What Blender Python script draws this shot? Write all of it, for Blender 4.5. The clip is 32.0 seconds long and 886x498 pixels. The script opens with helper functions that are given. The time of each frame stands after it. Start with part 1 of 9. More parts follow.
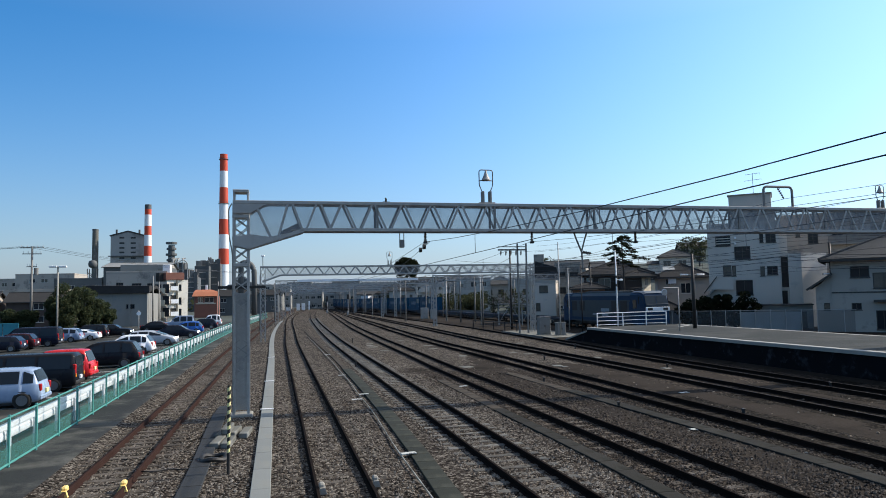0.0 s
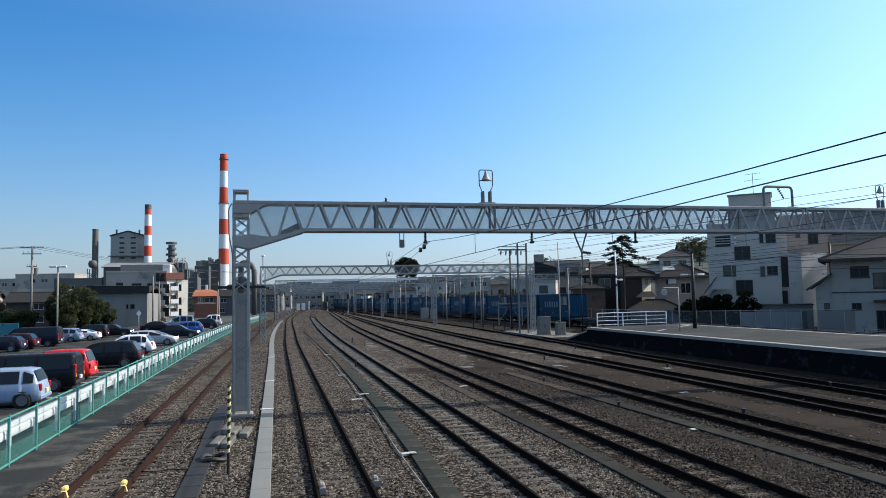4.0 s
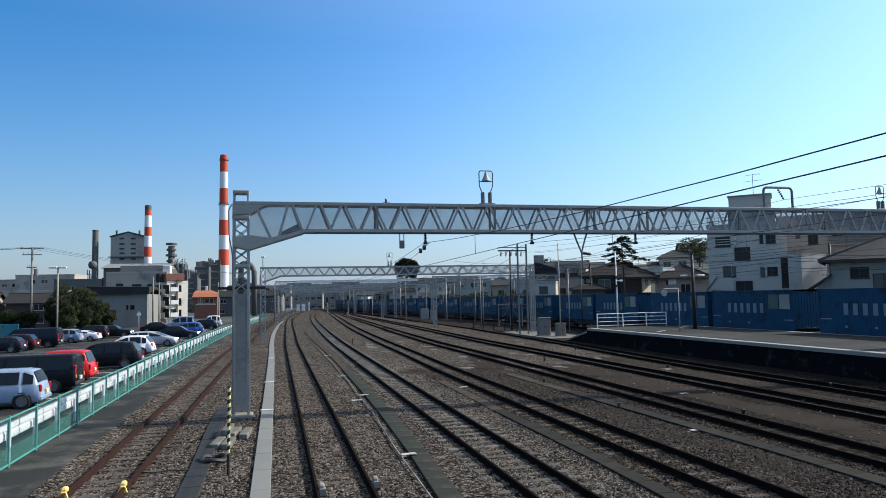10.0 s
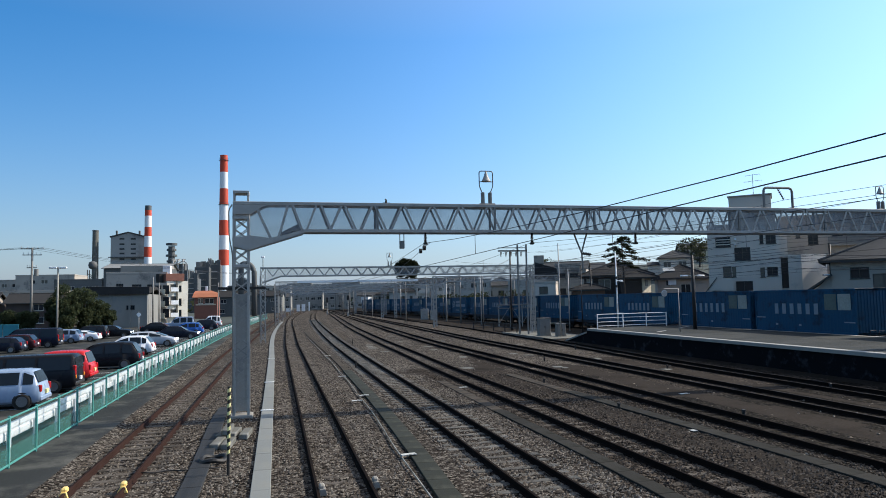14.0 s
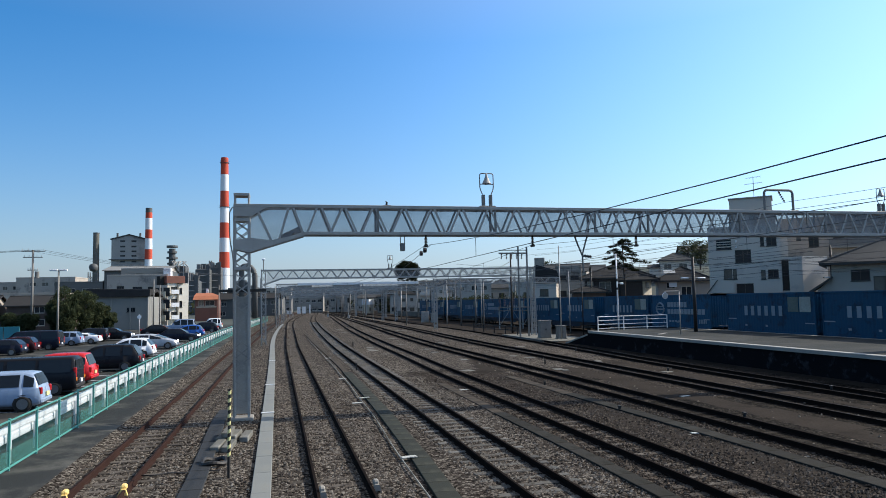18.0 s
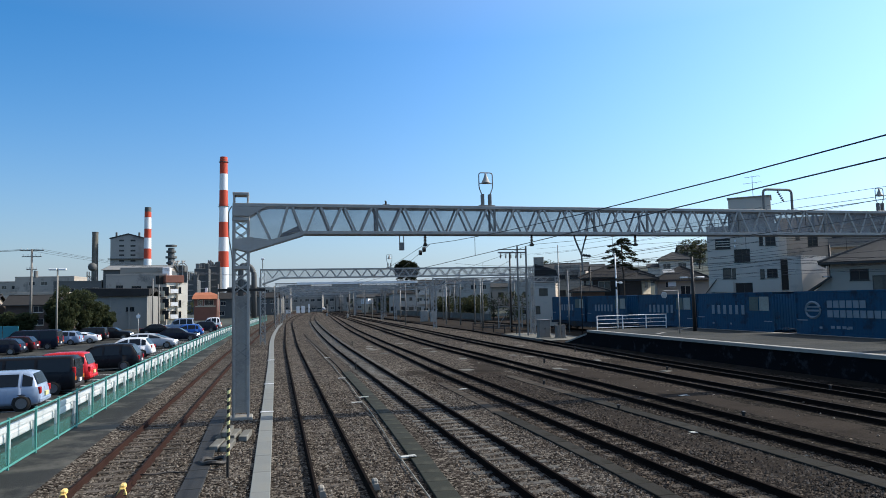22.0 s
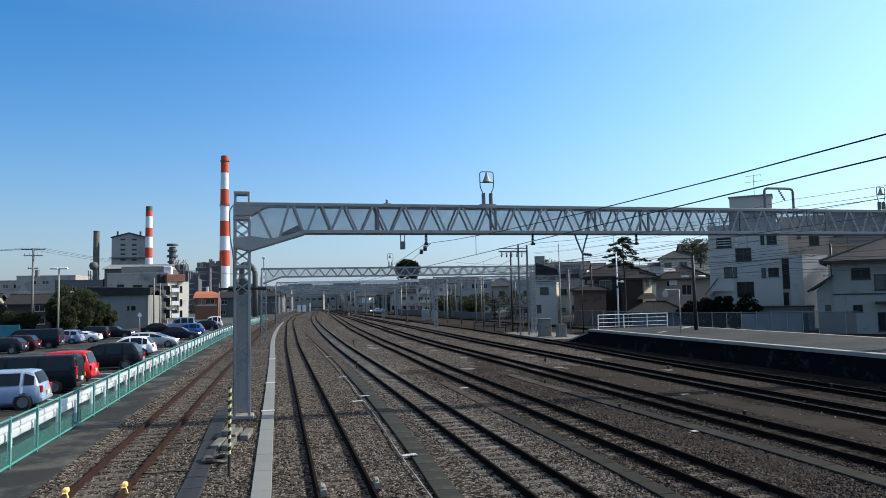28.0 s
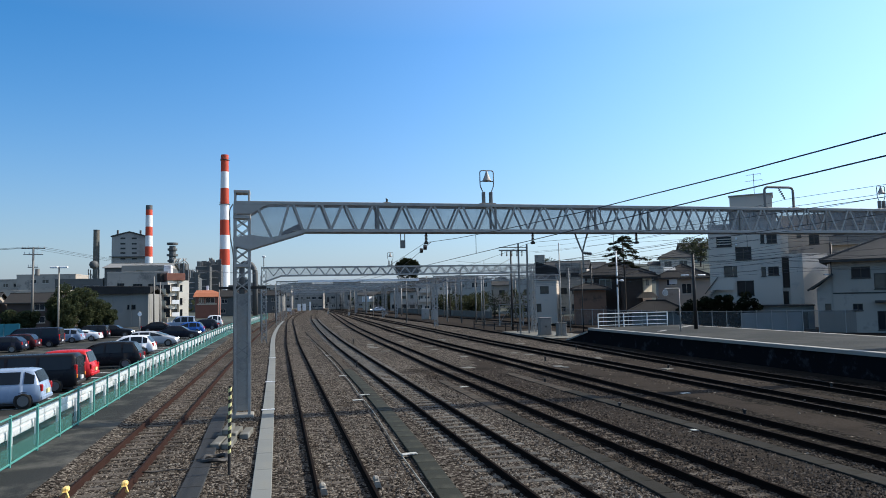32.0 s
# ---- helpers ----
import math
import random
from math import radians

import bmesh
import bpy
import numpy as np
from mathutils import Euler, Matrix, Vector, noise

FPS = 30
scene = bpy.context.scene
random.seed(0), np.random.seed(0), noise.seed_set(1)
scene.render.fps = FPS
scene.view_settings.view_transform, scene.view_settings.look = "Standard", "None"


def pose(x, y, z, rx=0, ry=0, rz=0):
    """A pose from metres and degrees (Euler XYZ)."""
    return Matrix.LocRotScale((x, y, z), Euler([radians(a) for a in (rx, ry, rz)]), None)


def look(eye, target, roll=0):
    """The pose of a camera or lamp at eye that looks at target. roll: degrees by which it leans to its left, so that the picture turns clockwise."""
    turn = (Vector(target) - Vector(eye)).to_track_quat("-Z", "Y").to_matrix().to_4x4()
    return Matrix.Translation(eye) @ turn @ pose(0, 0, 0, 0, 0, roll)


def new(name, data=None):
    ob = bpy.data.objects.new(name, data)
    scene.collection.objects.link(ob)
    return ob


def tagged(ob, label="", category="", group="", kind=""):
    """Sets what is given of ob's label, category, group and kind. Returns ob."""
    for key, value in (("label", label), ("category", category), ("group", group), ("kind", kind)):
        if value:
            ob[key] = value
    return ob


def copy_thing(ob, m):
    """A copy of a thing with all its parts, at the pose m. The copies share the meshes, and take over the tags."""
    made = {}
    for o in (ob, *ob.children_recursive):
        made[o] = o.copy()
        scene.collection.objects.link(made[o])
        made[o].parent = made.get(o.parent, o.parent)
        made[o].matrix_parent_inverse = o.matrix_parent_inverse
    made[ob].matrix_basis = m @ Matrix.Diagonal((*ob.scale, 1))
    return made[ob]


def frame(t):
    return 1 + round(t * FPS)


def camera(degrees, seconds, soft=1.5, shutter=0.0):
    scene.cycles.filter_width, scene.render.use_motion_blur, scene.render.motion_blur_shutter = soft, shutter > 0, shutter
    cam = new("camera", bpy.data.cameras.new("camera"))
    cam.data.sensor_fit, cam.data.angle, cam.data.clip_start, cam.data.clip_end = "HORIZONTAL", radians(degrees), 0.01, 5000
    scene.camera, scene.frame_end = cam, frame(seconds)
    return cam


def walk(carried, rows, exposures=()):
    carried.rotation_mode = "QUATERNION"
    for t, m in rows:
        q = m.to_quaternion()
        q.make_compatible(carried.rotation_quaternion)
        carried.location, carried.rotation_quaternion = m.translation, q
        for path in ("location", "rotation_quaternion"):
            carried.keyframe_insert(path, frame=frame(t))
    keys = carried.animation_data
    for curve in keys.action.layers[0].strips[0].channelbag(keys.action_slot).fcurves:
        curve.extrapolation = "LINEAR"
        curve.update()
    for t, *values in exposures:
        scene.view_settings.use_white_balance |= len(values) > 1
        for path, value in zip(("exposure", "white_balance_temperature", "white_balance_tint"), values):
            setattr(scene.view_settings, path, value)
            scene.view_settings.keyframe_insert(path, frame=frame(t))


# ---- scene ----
# ---- camera and its way ----
cam = camera(66.095, 32.0, soft=0.9)
EYE = Vector((0.0, 0.0, 3.9014))


def view(dx, dy):
    """The camera's pose, turned by small amounts from its rest: dx to the left and dy upwards, in units of 1/1205."""
    yaw, tilt = radians(13.786) - dx / 1205, radians(4.097) + dy / 1205
    way = Vector((math.sin(yaw) * math.cos(tilt), math.cos(yaw) * math.cos(tilt), math.sin(tilt)))
    return look(EYE, EYE + way, -1.236)


walk(cam, [(t, view(dx, dy)) for t, dx, dy in (
    (0, -1.5, -1.4), (1, -1.5, -1.7), (2, -1.5, -1.4), (3, -1.5, -1.3), (4.5, -1.5, -1.5), (6, -1.5, -1.4), (7, -1.45, -0.3),
    (8, -1.4, -0.6), (9, -1.45, -0.8), (10, -1.5, 0.1), (11, -1.5, 1.5), (12, -1.5, 1.7), (13, -1.45, 1.0), (14, -1.4, 0.5),
    (15.5, -1.1, 2.4), (17, -0.9, 4.3), (18, -0.5, 4.7), (19, -1.2, 4.8), (20, -1.1, 4.7), (21, -0.8, 4.4), (22, -1.9, 3.5),
    (23, -1.9, 3.5), (24, -0.9, 3.2), (25, -0.4, 3.6), (26.5, -0.3, 3.5), (27.5, -0.2, 3.0), (28, -0.1, 1.7), (29, 0, -1.0),
    (30, 0, -1.2), (31, 0, -2.0), (32, 0, -0.3))])

# ---- sky, sun, exposure ----
SUN_EL, SUN_AZ = radians(35.0), radians(86.0)      # azimuth clockwise from +Y
HAZE, HAZE_POWER, HAZE_COLOUR, SKY_SAT, SUNWARD = 1.0, 6.0, (1.86, 2.28, 3.0, 1.0), 1.34, 0.84
sky_world = bpy.data.worlds.new("sky")
scene.world = sky_world
sky_world.use_nodes = True
_n = sky_world.node_tree.nodes
sky = _n.new("ShaderNodeTexSky")
sky.sky_type, sky.sun_disc, sky.sun_elevation, sky.sun_rotation = "NISHITA", False, SUN_EL, SUN_AZ
sky.air_density, sky.dust_density, sky.ozone_density, sky.altitude = 1.0, 0.25, 4.0, 0
_n["Background"].inputs["Strength"].default_value = 0.157
_l = sky_world.node_tree.links


def _vm(op, a, b=None):
    n = _n.new("ShaderNodeVectorMath" if op in ("DOT_PRODUCT",) else "ShaderNodeMath")
    n.operation = op
    for i, q in enumerate((a, b)):
        if q is None:
            continue
        if isinstance(q, (int, float, tuple)):
            n.inputs[i].default_value = q
        else:
            _l.new(q, n.inputs[i])
    return n.outputs["Value"]


# haze towards the horizon, and a brighter sky on the sun's side
_tc, _sep = _n.new("ShaderNodeTexCoord"), _n.new("ShaderNodeSeparateXYZ")
_l.new(_tc.outputs["Generated"], _sep.inputs[0])
_low = _vm("POWER", _vm("SUBTRACT", 1.0, _vm("MINIMUM", _vm("ABSOLUTE", _sep.outputs["Z"]), 1.0)), HAZE_POWER)
_side = _vm("DOT_PRODUCT", _tc.outputs["Generated"], (math.sin(SUN_AZ) * math.cos(SUN_EL), math.cos(SUN_AZ) * math.cos(SUN_EL), math.sin(SUN_EL)))
_glow = _vm("POWER", _vm("MAXIMUM", _vm("ADD", _vm("MULTIPLY", _side, 0.5), 0.5), 0.0), 2.2)
_fac = _vm("MINIMUM", _vm("MULTIPLY", _low, HAZE), 1.0)
_mix = _n.new("ShaderNodeMix")
_mix.data_type = "RGBA"
_l.new(_fac, _mix.inputs["Factor"])
_sat = _n.new("ShaderNodeHueSaturation")
_greying = _vm("MULTIPLY", _vm("MAXIMUM", _vm("SUBTRACT", _sep.outputs["Z"], 0.36), 0.0), 1.7)     # greys the higher sky, added to make shade less blue
_l.new(_vm("MAXIMUM", _vm("SUBTRACT", SKY_SAT + 0.1, _vm("ADD", _vm("MULTIPLY", _glow, 0.42), _greying)), 0.3), _sat.inputs["Saturation"])
_l.new(sky.outputs[0], _sat.inputs["Color"])
_l.new(_sat.outputs[0], _mix.inputs["A"])
_mix.inputs["B"].default_value = HAZE_COLOUR
_bright = _n.new("ShaderNodeVectorMath")
_bright.operation = "SCALE"
_l.new(_mix.outputs["Result"], _bright.inputs[0])
_l.new(_vm("ADD", _vm("MULTIPLY", _glow, SUNWARD), 1.0 - 0.3 * SUNWARD), _bright.inputs["Scale"])
_l.new(_bright.outputs[0], _n["Background"].inputs["Color"])
sun = new("sun", bpy.data.lights.new("sun", "SUN"))
sun.data.energy, sun.data.angle, sun.data.color = 4.6, radians(0.53), (1.0, 0.93, 0.83)
_d = Vector((math.sin(SUN_AZ) * math.cos(SUN_EL), math.cos(SUN_AZ) * math.cos(SUN_EL), math.sin(SUN_EL)))
sun.matrix_world = look(_d * 100, (0, 0, 0))
scene.view_settings.exposure = 0.3

# ---- materials ----


def material(name, col, rough=0.75, metal=0.0, var=0.18, scale=1.5, fine=30.0, bump=0.15, stain=None, stain_amount=0.0,
             stain_scale=0.8, rnd=0.0, spec=0.4, coords="Object", grain=0.0):
    """A surface of one colour with broad and fine variation, stains of a second colour and a fine relief."""
    m = bpy.data.materials.new(name)
    m.use_nodes = True
    nt = m.node_tree
    b = nt.nodes["Principled BSDF"]
    tc = nt.nodes.new("ShaderNodeTexCoord")
    out = tc.outputs[coords]

    def noise_tex(s, detail=4.0, rough_=0.6):
        n = nt.nodes.new("ShaderNodeTexNoise")
        n.inputs["Scale"].default_value, n.inputs["Detail"].default_value, n.inputs["Roughness"].default_value = s, detail, rough_
        nt.links.new(out, n.inputs["Vector"])
        return n.outputs["Fac"]

    def math_node(op, a, bb):
        n = nt.nodes.new("ShaderNodeMath")
        n.operation = op
        for i, v in enumerate((a, bb)):
            if isinstance(v, (int, float)):
                n.inputs[i].default_value = v
            else:
                nt.links.new(v, n.inputs[i])
        return n.outputs[0]

    broad, small = noise_tex(scale), noise_tex(fine, 3.0, 0.7)
    v = math_node("ADD", math_node("MULTIPLY", math_node("SUBTRACT", broad, 0.5), var * 2.4),
                  math_node("MULTIPLY", math_node("SUBTRACT", small, 0.5), var * 1.6 + grain))
    if rnd:
        oi = nt.nodes.new("ShaderNodeObjectInfo")
        v = math_node("ADD", v, math_node("MULTIPLY", math_node("SUBTRACT", oi.outputs["Random"], 0.5), rnd))
    hsv = nt.nodes.new("ShaderNodeHueSaturation")
    hsv.inputs["Color"].default_value = (*col, 1)
    nt.links.new(math_node("ADD", v, 1.0), hsv.inputs["Value"])
    colour = hsv.outputs[0]
    if stain:
        ramp = nt.nodes.new("ShaderNodeMapRange")
        ramp.inputs["From Min"].default_value, ramp.inputs["From Max"].default_value = 0.62 - 0.3 * stain_amount, 0.75 - 0.3 * stain_amount
        nt.links.new(noise_tex(stain_scale, 6.0, 0.68), ramp.inputs["Value"])
        mix = nt.nodes.new("ShaderNodeMix")
        mix.data_type = "RGBA"
        nt.links.new(ramp.outputs[0], mix.inputs["Factor"])
        nt.links.new(colour, mix.inputs["A"])
        mix.inputs["B"].default_value = (*stain, 1)
        colour = mix.outputs["Result"]
    nt.links.new(colour, b.inputs["Base Color"])
    nt.links.new(math_node("ADD", math_node("MULTIPLY", math_node("SUBTRACT", broad, 0.5), 0.25), rough), b.inputs["Roughness"])
    b.inputs["Metallic"].default_value = metal
    b.inputs["Specular IOR Level"].default_value = spec
    if bump:
        bn = nt.nodes.new("ShaderNodeBump")
        bn.inputs["Strength"].default_value, bn.inputs["Distance"].default_value = bump, 0.02
        nt.links.new(small, bn.inputs["Height"])
        nt.links.new(bn.outputs[0], b.inputs["Normal"])
    return m


def gravel(name, dark, light, scale, tint):
    """Loose stones: cells of many greys and browns with deep joints, and broad patches of rust dust."""
    m = bpy.data.materials.new(name)
    m.use_nodes = True
    nt = m.node_tree
    b = nt.nodes["Principled BSDF"]
    g = nt.nodes.new("ShaderNodeTexCoord")
    vo = nt.nodes.new("ShaderNodeTexVoronoi")
    vo.inputs["Scale"].default_value = scale
    ed = nt.nodes.new("ShaderNodeTexVoronoi")
    ed.feature = "DISTANCE_TO_EDGE"
    ed.inputs["Scale"].default_value = scale
    big = nt.nodes.new("ShaderNodeTexNoise")
    big.inputs["Scale"].default_value, big.inputs["Detail"].default_value = 0.35, 6
    for n in (vo, ed, big):
        nt.links.new(g.outputs["Object"], n.inputs["Vector"])
    sep = nt.nodes.new("ShaderNodeSeparateColor")
    nt.links.new(vo.outputs["Color"], sep.inputs[0])
    ramp = nt.nodes.new("ShaderNodeValToRGB")
    cr = ramp.color_ramp
    cr.elements[0].color, cr.elements[1].color = (*dark, 1), (*light, 1)
    mid = cr.elements.new(0.55)
    mid.color = (*tint, 1)
    nt.links.new(sep.outputs[0], ramp.inputs[0])
    joint = nt.nodes.new("ShaderNodeMapRange")
    joint.inputs["From Max"].default_value, joint.inputs["To Min"].default_value = 0.12, 0.35
    nt.links.new(ed.outputs["Distance"], joint.inputs["Value"])
    patch = nt.nodes.new("ShaderNodeMapRange")
    patch.inputs["From Min"].default_value, patch.inputs["From Max"].default_value = 0.3, 0.7
    patch.inputs["To Min"].default_value, patch.inputs["To Max"].default_value = 0.72, 1.2
    nt.links.new(big.outputs[0], patch.inputs["Value"])
    mul = nt.nodes.new("ShaderNodeMath")
    mul.operation = "MULTIPLY"
    nt.links.new(joint.outputs[0], mul.inputs[0])
    nt.links.new(patch.outputs[0], mul.inputs[1])
    hsv = nt.nodes.new("ShaderNodeHueSaturation")
    nt.links.new(ramp.outputs[0], hsv.inputs["Color"])
    nt.links.new(mul.outputs[0], hsv.inputs["Value"])
    nt.links.new(hsv.outputs[0], b.inputs["Base Color"])
    b.inputs["Roughness"].default_value, b.inputs["Specular IOR Level"].default_value = 0.95, 0.03
    bn = nt.nodes.new("ShaderNodeBump")
    bn.inputs["Strength"].default_value, bn.inputs["Distance"].default_value = 0.9, 0.03
    add = nt.nodes.new("ShaderNodeMath")
    add.operation = "ADD"
    nt.links.new(ed.outputs["Distance"], add.inputs[0])
    nt.links.new(sep.outputs[1], add.inputs[1])
    nt.links.new(add.outputs[0], bn.inputs["Height"])
    nt.links.new(bn.outputs[0], b.inputs["Normal"])
    return m


def glass_dark(name, col=(0.02, 0.025, 0.03)):
    return material(name, col, 0.1, 0.0, 0.1, 2.0, 8.0, 0.0, spec=0.2)


M_BALLAST = gravel("ballast", (0.008, 0.006, 0.0045), (0.25, 0.222, 0.184), 14.5, (0.073, 0.06, 0.049))
# right-hand ballast: brake dust, and the stones' shaded sides put into the colour
M_BALLAST_DARK = gravel("sooty_shaded_ballast", (0.006, 0.005, 0.004), (0.06, 0.052, 0.041), 15.0, (0.022, 0.0185, 0.0145))
M_BALLAST_MID = gravel("dusty_shaded_ballast", (0.008, 0.0065, 0.005), (0.13, 0.107, 0.085), 15.0, (0.041, 0.0335, 0.027))
M_GROUND = material("packed_earth", (0.038, 0.0315, 0.0255), 0.95, var=0.4, scale=0.3, fine=14, bump=0.8, grain=0.5, stain=(0.026, 0.0215, 0.017), stain_amount=0.4, stain_scale=0.5, spec=0.02)
M_FARGROUND = material("far_ground", (0.075, 0.085, 0.075), 0.95, var=0.4, scale=0.03, fine=0.6, bump=0.0, spec=0.1)
M_ASPHALT = material("asphalt", (0.031, 0.033, 0.032), 0.88, var=0.3, scale=0.5, fine=60, bump=0.5, stain=(0.085, 0.084, 0.074), stain_amount=0.5, stain_scale=0.45, grain=0.5, spec=0.1)
M_CONC = material("weathered_concrete", (0.2808, 0.26, 0.2193), 0.85, var=0.2, scale=0.9, fine=40, bump=0.3, stain=(0.2, 0.19, 0.17), stain_amount=0.3, stain_scale=1.4, rnd=0.15)
M_CONC_DARK = material("dark_concrete", (0.1296, 0.125, 0.1032), 0.88, var=0.25, scale=0.9, fine=40, bump=0.35, stain=(0.2, 0.2, 0.185), stain_amount=0.25, rnd=0.15)
# the wall's shaded side is put into this near-black base; the stains are its own
M_WALLSHADE = material("shade_dark_platform_wall", (0.008, 0.0085, 0.01), 0.92, var=0.4, scale=0.7, fine=20, bump=0.4, spec=0.05, stain=(0.045, 0.045, 0.05), stain_amount=0.22, stain_scale=1.1)
M_PLAT = material("platform_asphalt", (0.037, 0.04, 0.037), 0.9, var=0.16, scale=0.35, fine=50, bump=0.3, stain=(0.058, 0.059, 0.054), stain_amount=0.45, stain_scale=0.25, spec=0.1)
M_EDGE = material("platform_edge_white", (0.3, 0.285, 0.25), 0.8, var=0.2, scale=1.5, fine=40, bump=0.2)
M_RUST = material("rusty_rail", (0.036, 0.02, 0.016), 0.9, 0.0, var=0.3, scale=2, fine=50, bump=0.3, spec=0.03)
M_RAILDARK = material("rail_web", (0.014, 0.01, 0.008), 0.9, 0.0, var=0.3, scale=2, fine=50, bump=0.3, spec=0.03)
M_RAILTOP = material("rail_running_top", (0.03, 0.024, 0.022), 0.7, 0.0, var=0.2, scale=3, fine=30, bump=0.05, spec=0.1)
M_SLEEPER = material("old_sleeper", (0.08, 0.068, 0.055), 0.92, var=0.4, scale=3, fine=35, bump=0.6, rnd=0.6, stain=(0.125, 0.108, 0.09), stain_amount=0.35, stain_scale=2, spec=0.1)
M_SLEEPER_PALE = material("weathered_grey_sleeper", (0.13, 0.125, 0.112), 0.92, var=0.4, scale=3, fine=35, bump=0.6, rnd=0.6, stain=(0.08, 0.07, 0.058), stain_amount=0.4, stain_scale=2, spec=0.1)
M_SLEEPER_DARK = material("dark_sleeper", (0.026, 0.022, 0.018), 0.92, var=0.4, scale=3, fine=35, bump=0.6, rnd=0.5, stain=(0.05, 0.042, 0.034), stain_amount=0.35, stain_scale=2, spec=0.05)
M_GALV = material("galvanised_steel", (0.35, 0.335, 0.305), 0.6, 0.1, var=0.2, scale=3, fine=25, bump=0.1, stain=(0.2, 0.2, 0.2), stain_amount=0.15)
M_GALVDARK = material("aged_galvanised_steel", (0.19, 0.182, 0.165), 0.7, 0.08, var=0.25, scale=3, fine=25, bump=0.1)
M_BLACK = material("black_steel", (0.0324, 0.03, 0.02752), 0.6, 0.3, var=0.3, scale=4, fine=30, bump=0.1)
M_WIRE = material("wire", (0.04, 0.04, 0.042), 0.5, 0.6, var=0.1, bump=0.0)
M_TEAL = material("teal_fence_paint", (0.075, 0.27, 0.235), 0.6, 0.1, var=0.15, scale=3, fine=30, bump=0.1)
M_WHITE = material("white_paint", (0.78, 0.785, 0.77), 0.5, 0.0, var=0.06, scale=2, fine=30, bump=0.05, stain=(0.55, 0.54, 0.5), stain_amount=0.1)
M_PLASTER = material("grey_plaster", (0.39, 0.345, 0.29), 0.9, var=0.1, scale=0.25, fine=12, bump=0.1, stain=(0.2, 0.185, 0.165), stain_amount=0.25, stain_scale=0.35)
M_PLASTERW = material("white_plaster", (0.58, 0.515, 0.435), 0.9, var=0.08, scale=0.3, fine=12, bump=0.1, stain=(0.42, 0.39, 0.35), stain_amount=0.2, stain_scale=0.4)
M_CONTAINER = material("blue_container_paint", (0.006, 0.062, 0.122), 0.55, 0.0, var=0.2, scale=0.8, fine=12, bump=0.05, stain=(0.008, 0.03, 0.055), stain_amount=0.35, stain_scale=1.2, rnd=0.25, spec=0.2)
M_GLASS = glass_dark("dark_glass")

# ---- mesh building ----


